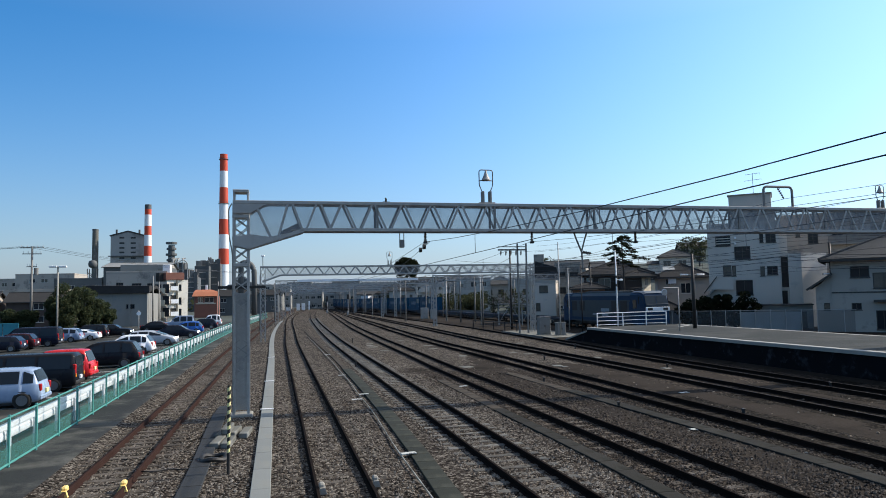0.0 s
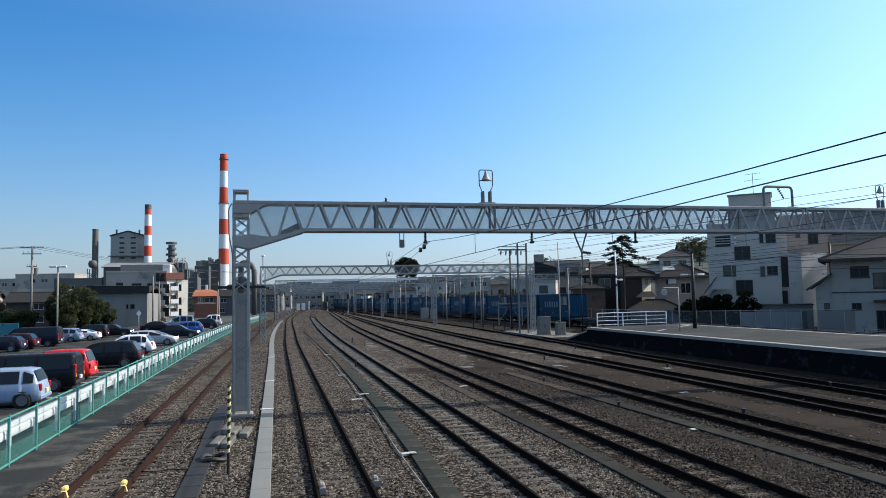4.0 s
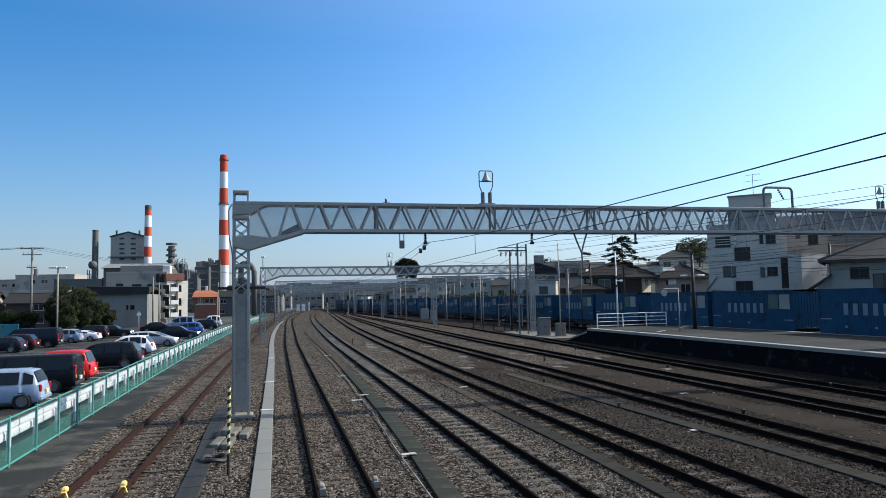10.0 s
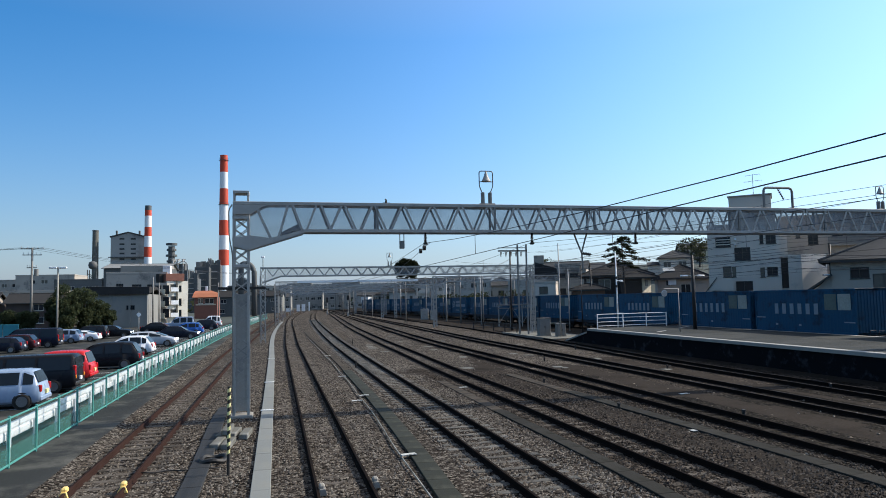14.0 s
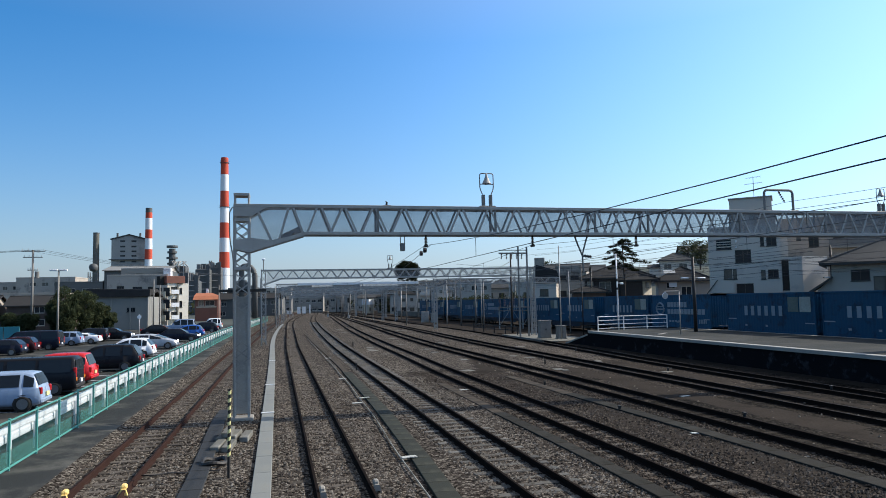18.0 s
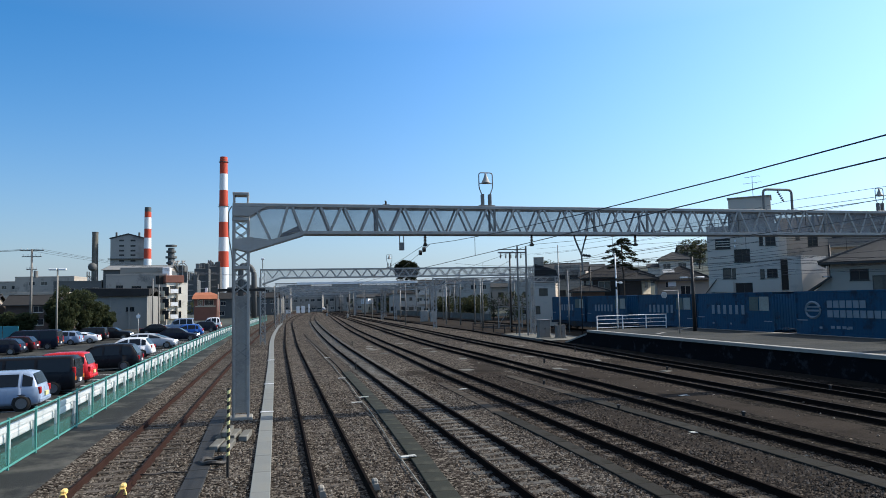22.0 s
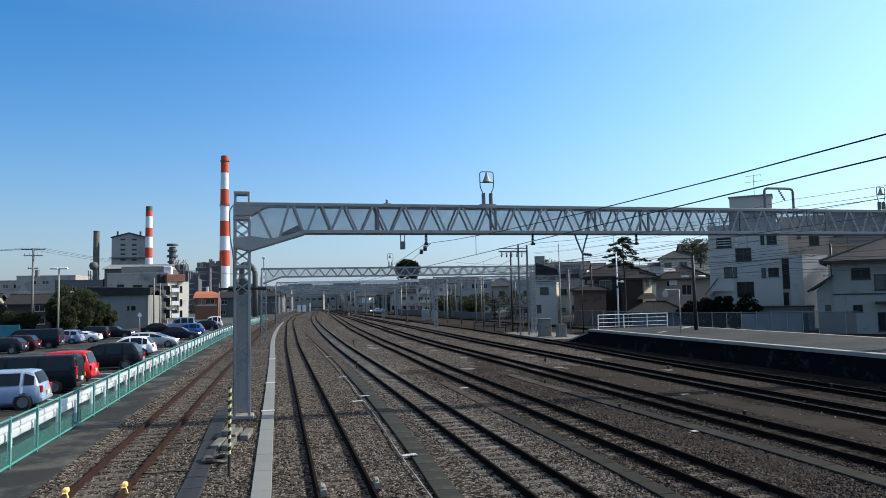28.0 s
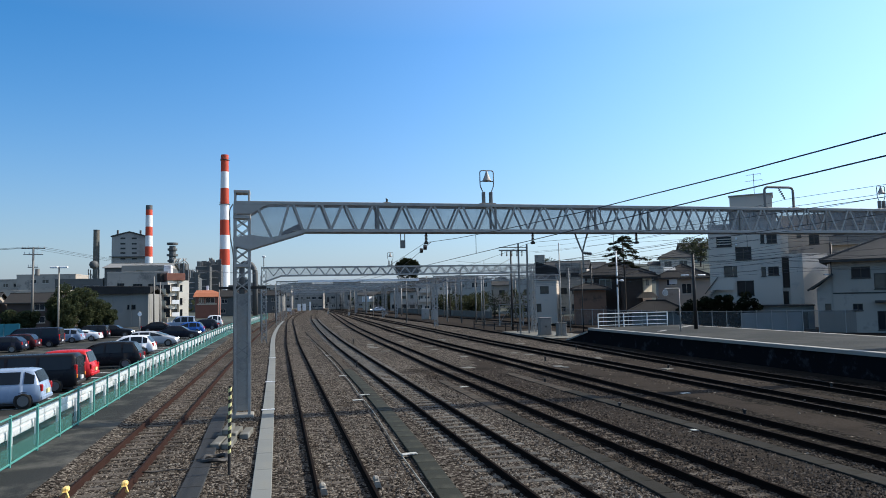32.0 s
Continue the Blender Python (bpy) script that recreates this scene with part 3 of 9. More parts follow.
    part("face_plate", Mesh().box(-1.42, y + 0.275, 0.0, -0.98, y + 0.29, 4.2), M_GALV, pst)
    part("base_plate", Mesh().box(-1.6, y - 0.4, -0.2, -0.8, y + 0.4, -0.06, 0.02), M_CONC, pst, "concrete footing")
    cap = Mesh().box(-1.48, y - 0.3, 7.82, -0.92, y + 0.3, 7.92, 0.01)
    for sx in (-1.44, -0.96):
        cap.box(sx - 0.03, y - 0.28, 7.5, sx + 0.03, y + 0.28, 7.84)
    part("cap_frame", cap, M_GALV, g)
    arm = Mesh().box(-2.0, y - 0.05, 4.36, -0.35, y + 0.05, 4.46, 0.01)
    part("cross_arm", arm, M_BLACK, g, "dark cross arm")
    # far leg, beyond the view
    leg = Mesh()
    lattice_post(leg, x1 + 2.5, y, -0.1, 7.5, 0.5, 0.5, 0.085, 0.06)
    leg.box(x1 - 0.1, y - 0.3, 6.4, x1 + 2.8, y + 0.3, 7.5)
    part("post", leg, M_GALV, g)
    return g


build_near_gantry()

# ---- things fixed to the near gantry ----


def loop_pts(pts, steps=6, r=0.1):
    """Rounds the corners of a bent rod."""
    pts = [Vector(p) for p in pts]
    out = [pts[0]]
    for a, b, c in zip(pts, pts[1:], pts[2:]):
        u, v = (a - b).normalized(), (c - b).normalized()
        rr = min(r, (a - b).length * 0.45, (c - b).length * 0.45)
        p, q = b + u * rr, b + v * rr
        for k in range(steps + 1):
            s = k / steps
            out.append(p * (1 - s) ** 2 + b * 2 * s * (1 - s) + q * s * s)
    return out + [pts[-1]]


def lamp_cage(x, y, z, s=1.0):
    """A bell-shaped lamp in a bent-tube frame on the beam."""
    c = thing("beam_lamp", "grey bell-shaped lamp hung in a bent tube frame on the gantry", "lamp", (x, y, z), group="beam lamps")
    fr = Mesh().tube(loop_pts([(-0.15 * s, 0, 0.2 * s), (-0.15 * s, 0, 0.45 * s), (-0.28 * s, 0, 0.75 * s), (-0.28 * s, 0, 1.36 * s), (0.28 * s, 0, 1.36 * s),
                               (0.28 * s, 0, 0.75 * s), (0.15 * s, 0, 0.45 * s), (0.15 * s, 0, 0.2 * s)], 4, 0.1 * s), 0.022 * s, 6)
    fr.tube([(-0.28 * s, 0, 0.93 * s), (0.28 * s, 0, 0.93 * s)], 0.018 * s, 6)
    part("tube_frame", fr, M_GALVDARK, c)
    bell = Mesh()
    bell.loft([[(r * s * math.cos(a), r * s * math.sin(a), h * s) for a in np.linspace(0, 2 * math.pi, 17)[:-1]] for r, h in ((0.2, 0.94), (0.17, 0.97), (0.1, 1.12), (0.05, 1.26), (0.03, 1.36))])
    part("bell_shade", bell, M_GALV, c, "grey conical shade", True)
    m = Mesh()
    for sx in (-0.15, 0.15):
        m.box((sx - 0.05) * s, -0.1 * s, -0.02, (sx + 0.05) * s, 0.1 * s, 0.5 * s, 0.01)
    m.box(-0.32 * s, -0.16 * s, -0.03, 0.32 * s, 0.16 * s, 0.05 * s, 0.01)
    part("bracket", m, M_GALVDARK, c)
    return c


lamp_cage(8.13, 25.6, 7.54)
lamp_cage(27.25, 25.6, 7.54, 0.8)

M_INSUL = material("brown_insulator", (0.06, 0.035, 0.025), 0.3, var=0.2, bump=0)
M_INSULW = material("grey_insulator", (0.4, 0.42, 0.42), 0.3, var=0.1, bump=0)


def insulator(m, p, q, n=5, r=0.07):
    p, q = Vector(p), Vector(q)
    m.tube([p, q], 0.02, 6)
    d = (q - p)
    for k in range(n):
        c = p + d * ((k + 0.7) / (n + 0.4))
        e = d.normalized() * 0.02
        m.tube([c - e, c, c + e], r, 8, r * 0.6)


def hung_insulator(x, y, z0, z1):
    t = thing("suspension_insulator", "dark ribbed insulator hung below the gantry", "insulator", (x, y, 0), group="insulators")
    m = Mesh()
    insulator(m, (0, 0, z0), (0, 0, z1))
    part("insulator_string", m, M_INSUL, t, smooth=False)
    part("clamp", Mesh().box(-0.07, -0.1, z1 - 0.07, 0.07, 0.1, z1 + 0.02, 0.02).box(-0.03, -0.03, z0 - 0.02, 0.03, 0.03, z0 + 0.12), M_BLACK, t)


hung_insulator(5.62, 25.6, 6.34, 6.04)
hung_insulator(10.0, 25.6, 6.34, 6.04)
hung_insulator(14.6, 25.6, 6.34, 6.04)

bx = thing("hanging_box", "small grey box hung on two straps below the gantry", "equipment box", (4.7, 25.6, 0))
part("case", Mesh().box(-0.09, -0.08, 5.82, 0.09, 0.08, 6.12, 0.015), M_GALVDARK, bx)
for s_ in (-0.08, 0.08):
    part("strap", Mesh().box(s_ - 0.012, -0.03, 6.1, s_ + 0.012, 0.03, 6.42), M_GALV, bx)

da = thing("drop_arm", "grey V-shaped drop arm below the gantry with an insulator", "bracket", (12.12, 25.6, 0))
part("arm", Mesh().tube(loop_pts([(-0.29, 0, 6.42), (-0.2, 0, 6.15), (0.02, 0, 5.62)], 4, 0.2), 0.035, 6), M_GALVDARK, da)
part("arm", Mesh().tube(loop_pts([(0.28, 0, 6.42), (0.18, 0, 6.15), (0.02, 0, 5.62)], 4, 0.2), 0.035, 6), M_GALVDARK, da)
part("stem", Mesh().tube([(0.02, 0, 5.7), (0.06, 0, 4.9)], 0.035, 6), M_GALVDARK, da)
_m = Mesh()
insulator(_m, (0.06, 0, 5.6), (0.45, 0, 5.55))
part("insulator_string", _m, M_INSUL, da)

ar = thing("insulator_portal", "dark steel portal on the gantry carrying a feeder insulator", "bracket", (21.7, 25.6, 7.5))
part("portal", Mesh().tube(loop_pts([(-0.74, 0, 0), (-0.74, 0, 0.97), (0.74, 0, 0.97), (0.74, 0, 0)], 5, 0.2), 0.055, 8), M_GALVDARK, ar)
_m = Mesh()
insulator(_m, (0.0, 0, 0.92), (0.22, -0.1, 0.42))
part("insulator_string", _m, M_INSUL, ar)
part("foot", Mesh().box(0.64, -0.1, -0.02, 0.95, 0.1, 0.08, 0.02), M_BLACK, ar)
part("foot", Mesh().box(-0.95, -0.1, -0.02, -0.64, 0.1, 0.08, 0.02), M_BLACK, ar)

fin = thing("beam_clamp", "small dark clamp standing on the gantry beam", "clamp", (4.05, 25.3, 7.5))
part("hook", Mesh().tube([(0, 0, 0), (0.02, 0, 0.14), (-0.03, 0, 0.18)], 0.045, 6, 0.025), M_BLACK, fin)
part("plate", Mesh().box(-0.12, -0.05, -0.01, 0.16, 0.05, 0.04, 0.01), M_BLACK, fin)

# a cable that runs down the post
cb = Mesh().tube(loop_pts([(-1.5, 25.25, 7.4), (-1.62, 25.25, 7.2), (-1.6, 25.25, 6.2), (-1.48, 25.25, 5.6), (-1.47, 25.25, 0)], 5, 0.3), 0.022, 6)
single("cable", cb, M_GALVDARK, "grey cable running down the gantry post", "cable")

# ---- farther gantries and their posts ----


def far_gantry(y, x0, x1, zt=7.2, zb=6.38, step=1.25, net=True):
    g = thing("overhead_line_gantry", "grey lattice gantry over the yard throat farther off", "gantry", group="far gantries")
    d = 0.3
    top, bot = Mesh(), Mesh()
    for sy in (-d, d):
        top.box(x0 - 0.2, y + sy - 0.05, zt - 0.07, x1 + 0.2, y + sy + 0.05, zt + 0.07)
        bot.box(x0 + 1.6, y + sy - 0.05, zb - 0.07, x1, y + sy + 0.05, zb + 0.07)
        bot.bar((x0, y + sy, zb - 0.6), (x0 + 1.7, y + sy, zb), 0.1, 0.14)
        lat = Mesh()
        x = x0 + 0.3
        while x < x1 - step:
            lat.bar((x, y + sy, zt), (x + step / 2, y + sy, zb), 0.07, 0.03, (0, 1, 0))
            lat.bar((x + step / 2, y + sy, zb), (x + step, y + sy, zt), 0.07, 0.03, (0, 1, 0))
            x += step
        part("lattice", lat, M_GALV, g)
    part("top_chord", top, M_GALV, g)
    part("bottom_chord", bot, M_GALV, g)
    if net:
        part("net", Mesh().add([(x0 + 0.3, y, zb - 0.5), (x0 + 1.7, y, zb), (x1, y, zb), (x1, y, zt), (x0 + 0.3, y, zt)], [(0, 1, 2, 3, 4)]), M_NET, g, "fine grey bird net")
    for x in (x0, x1):
        p = Mesh()
        lattice_post(p, x, y, -0.1, zt + 0.1, 0.42, 0.6, 0.08, 0.05)
        part("post", p, M_GALV, g)
    return g


far_gantry(69.0, -1.2, 26.8)
far_gantry(118.0, 0.2, 27.0)
single("cable_duct", Mesh().box(3.5, 117.5, 6.95, 24.3, 117.62, 7.38, 0.02), M_WHITE, "long white cable duct fixed along the far gantry", "cable duct")
far_gantry(142.0, 1.2, 24.5, step=1.6)
far_gantry(196.0, 3.8, 25.0, step=2.0)
far_gantry(168.0, 2.1, 26.4)
far_gantry(222.0, 5.2, 25.2, step=2.0)
far_gantry(285.0, 5.8, 29.0, step=2.5)
lamp_cage(11.35, 69.0, 7.27)
gl = thing("post_lamp", "small white lamp on a stem above the gantry post", "lamp", (-1.2, 69.0, 7.24))
part("stem", Mesh().tube([(0, 0, 0), (0, 0, 0.95)], 0.04, 6), M_GALVDARK, gl)
part("lamp_head", Mesh().box(-0.16, -0.12, 0.95, 0.16, 0.12, 1.15, 0.05), M_WHITE, gl)

# ---- overhead wires ----


def wire(name, label, pts, r=0.02, seg=5):
    return single(name, Mesh().tube(pts, r, seg), M_WIRE, label, "wire", group="overhead wires")


SUPPORTS = (-20.0, 25.6, 69.0, 118.0, 168.0, 222.0, 285.0)


def catenary(key, dx, zm=6.03, zc=5.15, sag=0.68, r=0.009, y0=-20.0, y1=285.0):
    t = thing("overhead_line", "dark messenger and contact wire with thin droppers", "overhead wire", group="overhead wires")
    mess, cont = [], []
    for a, b in zip(SUPPORTS, SUPPORTS[1:]):
        for k in range(10):
            s = k / 10
            y = a + (b - a) * s
            mess.append((centre(key, y) + dx, y, zm - sag * 4 * s * (1 - s)))
            cont.append((centre(key, y) + dx, y, zc))
    part("messenger_wire", Mesh().tube(mess, r, 5), M_WIRE, t)
    part("contact_wire", Mesh().tube(cont, r, 5), M_WIRE, t)
    for a, b in zip(SUPPORTS[:4], SUPPORTS[1:]):
        for s in (0.15, 0.32, 0.5, 0.68, 0.85):
            y = a + (b - a) * s
            x, z = centre(key, y) + dx, zm - sag * 4 * s * (1 - s)
            part("dropper", Mesh().tube([(x, y, zc), (x, y, z)], 0.008, 4), M_WIRE, t)
    return t


catenary("A", 0.08)
catenary("B", 0.75, sag=0.66, r=0.007)
catenary("C", 0.75, sag=0.66, r=0.006)
catenary("D", 0.1, r=0.006)
catenary("E", 0.1, r=0.006)
SUPPORTS = (-30.0, 20.0, 60.0, 105.0, 150.0, 200.0, 250.0, 300.0)
catenary("T", 0.0)


def feeder(pts, sag=0.5, n=12, r=0.016):
    out = []
    for a, b in zip(pts, pts[1:]):
        for k in range(n):
            s = k / n
            p = Vector(a).lerp(Vector(b), s)
            out.append((p.x, p.y, p.z - sag * 4 * s * (1 - s)))
    return out + [pts[-1]]


wire("feeder_wire", "dark feeder wire strung between the gantries", feeder([(22.6, -20, 7.6), (21.95, 25.5, 7.92), (25.5, 64, 8.8)], 0.35), 0.009)
wire("feeder_wire", "dark feeder wire strung between the gantries", feeder([(22.9, -20, 7.3), (22.4, 25.5, 7.62), (25.2, 64, 8.2)], 0.3), 0.01)
wire("feeder_wire", "dark feeder wire strung between the gantries", feeder([(26.9, -20, 7.6), (27.2, 25.6, 8.1), (26.8, 75, 8.9)], 0.4), 0.009)
wire("signal_wire", "thin dark wire with round weights below the gantries", feeder([(5.8, 25.6, 6.05), (12.0, 69, 6.9)], 0.1), 0.012)
for s_ in (0.07, 0.125):
    p_ = Vector((5.8, 25.6, 6.05)).lerp(Vector((12.0, 69, 6.9)), s_) - Vector((0, 0, 0.1 * 4 * s_ * (1 - s_)))
    single("wire_weight", Mesh().tube([p_ + Vector((-0.06, 0, 0)), p_, p_ + Vector((0.06, 0, 0))], 0.12, 10, 0.11), M_BLACK, "small black weight clamped on a thin wire", "weight", group="wire weights")

# ---- troughs, markers and litter in the yard ----
M_TROUGH = material("grey_green_trough_lid", (0.19, 0.197, 0.18), 0.85, var=0.12, scale=1.2, fine=40, bump=0.2, stain=(0.2, 0.2, 0.175), stain_amount=0.25, rnd=0.12)
M_DUCT = material("dark_duct_lid", (0.034, 0.036, 0.028), 0.85, var=0.2, scale=1.2, fine=40, bump=0.25, stain=(0.06, 0.06, 0.048), stain_amount=0.3, rnd=0.3, spec=0.1)
M_DUCT2 = material("sooty_duct_lid", (0.035, 0.033, 0.028), 0.9, var=0.3, scale=1.2, fine=40, bump=0.25, stain=(0.028, 0.027, 0.022), stain_amount=0.4, rnd=0.3, spec=0.05)
M_DUCTDUSTY = material("dusty_duct_lid", (0.058, 0.05, 0.04), 0.9, var=0.3, scale=0.8, fine=40, bump=0.25, stain=(0.08, 0.066, 0.052), stain_amount=0.45, rnd=0.4, spec=0.05)
M_PAD = material("black_duct_lid", (0.02, 0.021, 0.021), 0.8, var=0.25, scale=1.2, fine=40, bump=0.25, rnd=0.15)
M_YELLOW = material("yellow_paint", (0.85, 0.6, 0.2), 0.55, var=0.15, bump=0.05, stain=(0.3, 0.15, 0.03), stain_amount=0.2, stain_scale=6)
M_PALEYELLOW = material("faded_yellow_paint", (0.72, 0.66, 0.3), 0.6, var=0.1, bump=0.05)


def lid(w, l, h):
    return Mesh().box(-w / 2, -l / 2 + 0.006, -0.06, w / 2, l / 2 - 0.006, h, 0.012)


def trough(name, label, pts, w, l, h, mat, y0, y1, near):
    t = thing(name, label, "cable trough", kind="structure")
    me = lid(w, l, h).data("lid", mat)
    y, rest = y0, Mesh()
    while y < y1:
        x, slope = spline(pts, y), (spline(pts, y + 1) - spline(pts, y - 1)) / 2
        if y < near:
            part("lid", me, None, t, at=pose(x, y, -0.13 + random.uniform(-0.004, 0.004), 0, random.uniform(-0.5, 0.5), -math.degrees(math.atan(slope))))
        else:
            rest.box(x - w / 2, y - l / 2 + 0.006, -0.2, x + w / 2, y + l / 2 - 0.006, -0.13 + h)
        y += l
    tagged(part("lid_row", rest, mat, t), kind="stuff")
    return t


trough("cable_trough", "pale grey-green concrete cable trough between the rails", ((8, -0.34), (45, -0.3), (76, -0.36), (100, 0.0), (130, 0.9), (170, 3.0)), 0.42, 1.8, 0.05, M_TROUGH, 9, 140, 62)
trough("cable_trough", "wide dark concrete cable duct beside the siding", ((8, 3.3), (13, 3.38), (18, 3.6), (28, 3.85), (45, 3.95), (90, 3.75)), 0.5, 0.8, 0.04, M_DUCT, 9, 40, 48)
trough("cable_trough", "narrow grey-green duct running on between the sidings", ((35, 3.85), (45, 3.95), (90, 3.75), (130, 4.6)), 0.34, 0.8, 0.02, M_DUCTDUSTY, 40.4, 90, 48)
trough("cable_trough", "dark concrete cable duct sunk in the ballast", ((8, 7.5), (15, 7.68), (18, 7.7), (40, 7.6)), 0.42, 0.9, 0.03, M_DUCT2, 9.4, 23, 42)
trough("cable_trough", "dark concrete cable duct at the edge of the ballast", ((8, 12.2), (14, 12.3), (24, 12.05), (30, 11.9)), 0.5, 0.9, 0.03, M_DUCT2, 9.4, 27, 42)
trough("cable_trough", "dusty duct lids half buried in the ballast", ((22, 7.66), (26, 7.75), (33, 7.8)), 0.42, 0.9, 0.012, M_DUCTDUSTY, 23.2, 33, 42)
trough("cable_trough", "dusty duct lids half buried at the edge of the ballast", ((26, 12.0), (30, 11.9), (36, 11.8)), 0.5, 0.9, 0.012, M_DUCTDUSTY, 27.4, 34, 42)
trough("cable_trough", "short run of black duct lids beside the gantry post", ((8, -2.0), (16, -1.82), (25, -1.95), (27.5, -1.9)), 0.46, 0.9, 0.04, M_PAD, 15.6, 27.5, 60)

M_PALE_CABLE = material("grimy_pale_cable", (0.26, 0.255, 0.22), 0.7, var=0.4, scale=0.8, fine=6, bump=0.0, stain=(0.09, 0.085, 0.07), stain_amount=0.45, stain_scale=0.7)
hose = [(spline(((8, 2.98), (13, 3.0), (18, 3.12), (28, 3.38), (45, 3.5), (90, 3.35)), y) + 0.02 * math.sin(y * 0.6), y, -0.1) for y in np.arange(10, 80, 1.0)]
single("white_cable", Mesh().tube(hose, 0.02, 6), M_PALE_CABLE, "thin pale cable laid along the duct", "cable")
M_TAG = material("grubby_white_plate", (0.5, 0.5, 0.46), 0.7, var=0.3, scale=3, fine=20, bump=0.05, stain=(0.16, 0.155, 0.14), stain_amount=0.45, stain_scale=5, spec=0.2)
TAG = Mesh().box(-0.2, -0.1, -0.01, 0.2, 0.1, 0.012, 0.004).data("tag", M_TAG)
for x, y, rz in ((3.28, 17.45, 4), (3.1, 27.3, 0), (3.55, 28.7, 3), (3.35, 36.2, 0), (3.6, 50, 5), (12.0, 18.0, -8), (8.2, 30, 10), (15.9, 24.6, 5)):
    tag = single("marker_plate", TAG, M_WHITE, "small white marker plate lying on the ground", "marker plate", group="marker plates", at=pose(x, y, -0.06 if x < 5 else -0.13, 0, 0, rz))
for y in (26.3, 35.3, 50):
    single("trough_strap", Mesh().box(-0.24, -0.06, -0.02, 0.24, 0.06, 0.006), M_WHITE, "white strap painted across the trough lid", "strap", group="trough straps", at=pose(-0.32, y, -0.068))


def striped_pole(x, y, z, h):
    t = thing("striped_marker_pole", "thin pole in yellow and black spiral stripes", "marker pole", (x, y, z))
    part("pole", Mesh().tube([(0, 0, 0), (0.02, 0.02, h)], 0.035, 10), M_BLACK, t)
    sp, turns = [], 9
    for k in range(turns):
        z0 = 0.42 + k * (h - 0.45) / turns
        m = Mesh()
        a = [[(0.02 * zz / h + 0.039 * math.cos(q), 0.02 * zz / h + 0.039 * math.sin(q), zz + 0.05 * q / 3.1) for q in np.linspace(0, 2 * math.pi, 13)] for zz in (z0, z0 + 0.085)]
        m.loft(a, closed=False)
        part("stripe", m, M_PALEYELLOW, t)
    part("ground_rod", Mesh().tube([(0, 0, -0.1), (0, 0, 0.3)], 0.02, 8), M_GALV, t)


striped_pole(-1.1, 17.1, -0.14, 2.06)

BLOCK = Mesh().box(-0.13, -0.55, 0, 0.13, 0.55, 0.16, 0.02).data("concrete_block", M_CONC_DARK)
for x, y, z, rz in ((-1.62, 20.7, -0.16, -7), (-1.32, 20.6, -0.16, -6), (-1.25, 22.2, -0.16, -8), (-0.9, 21.9, -0.16, -6), (-1.55, 22.0, -0.16, -9), (-1.42, 21.9, 0.0, -3)):
    single("concrete_block", BLOCK, M_CONC, "weathered concrete beam lying by the gantry post", "concrete block", group="concrete blocks", at=pose(x, y, z, 0, 0, rz))
single("cable_coil", Mesh().tube([(-1.55 + 0.3 * math.cos(a), 18.6 + 0.34 * math.sin(a), -0.06 + 0.03 * math.sin(3 * a)) for a in np.linspace(0, 6.3, 25)], 0.06, 6), M_BLACK, "coil of black cable on the ballast", "cable coil")
single("ground_cable", Mesh().tube([(-3.4 + 0.09 * k, 17.9 + 0.06 * math.sin(k * 0.8), -0.12) for k in range(24)], 0.016, 6), M_BLACK, "thin black line running under the siding", "cable")


def rail_stop(x, y, mat, label):
    t = thing("rail_clamp", label, "rail clamp", (x, y, 0), group="rail clamps")
    part("block", Mesh().box(-0.07, -0.1, -0.03, 0.05, 0.1, 0.09, 0.03), mat, t)
    part("wedge", Mesh().prism(((-0.12, -0.12), (0.09, -0.12), (0.05, 0.01), (-0.05, 0.01)), (0, -0.16, 0), (1, 0, 0), (0, 0, 1), (0, 1, 0), 0.07), mat, t)


rail_stop(-4.33, 16.2, M_YELLOW, "yellow clamp on the rusty rail")
rail_stop(-3.2, 16.3, M_YELLOW, "yellow clamp on the rusty rail")
rail_stop(0.93, 14.75, M_CONC, "pale reflector clamp beside the rail")
rail_stop(2.08, 14.95, M_CONC, "pale reflector clamp beside the rail")


def stake(x, y, h, mat, label, w=0.08):
    t = thing("track_marker", label, "track marker", (x, y, -0.16), group="track markers")
    part("stake", Mesh().box(-w / 2, -w / 2, 0, w / 2, w / 2, h, 0.01), mat, t)
    part("cap", Mesh().box(-w * 0.7, -w * 0.7, h, w * 0.7, w * 0.7, h + 0.05, 0.01), mat, t)


for x, y, h in ((4.62, 41, 0.6), (6.8, 63, 0.6), (14.9, 19.7, 0.22), (22.0, 23.6, 0.3), (17.2, 61, 0.55), (21.6, 47.2, 0.5), (11.9, 22.5, 0.2), (12.1, 30, 0.25), (16.2, 40, 0.3), (20.4, 33, 0.25)):
    stake(x, y, h * 0.7, M_BLACK, "short dark marker stake standing in the ballast")

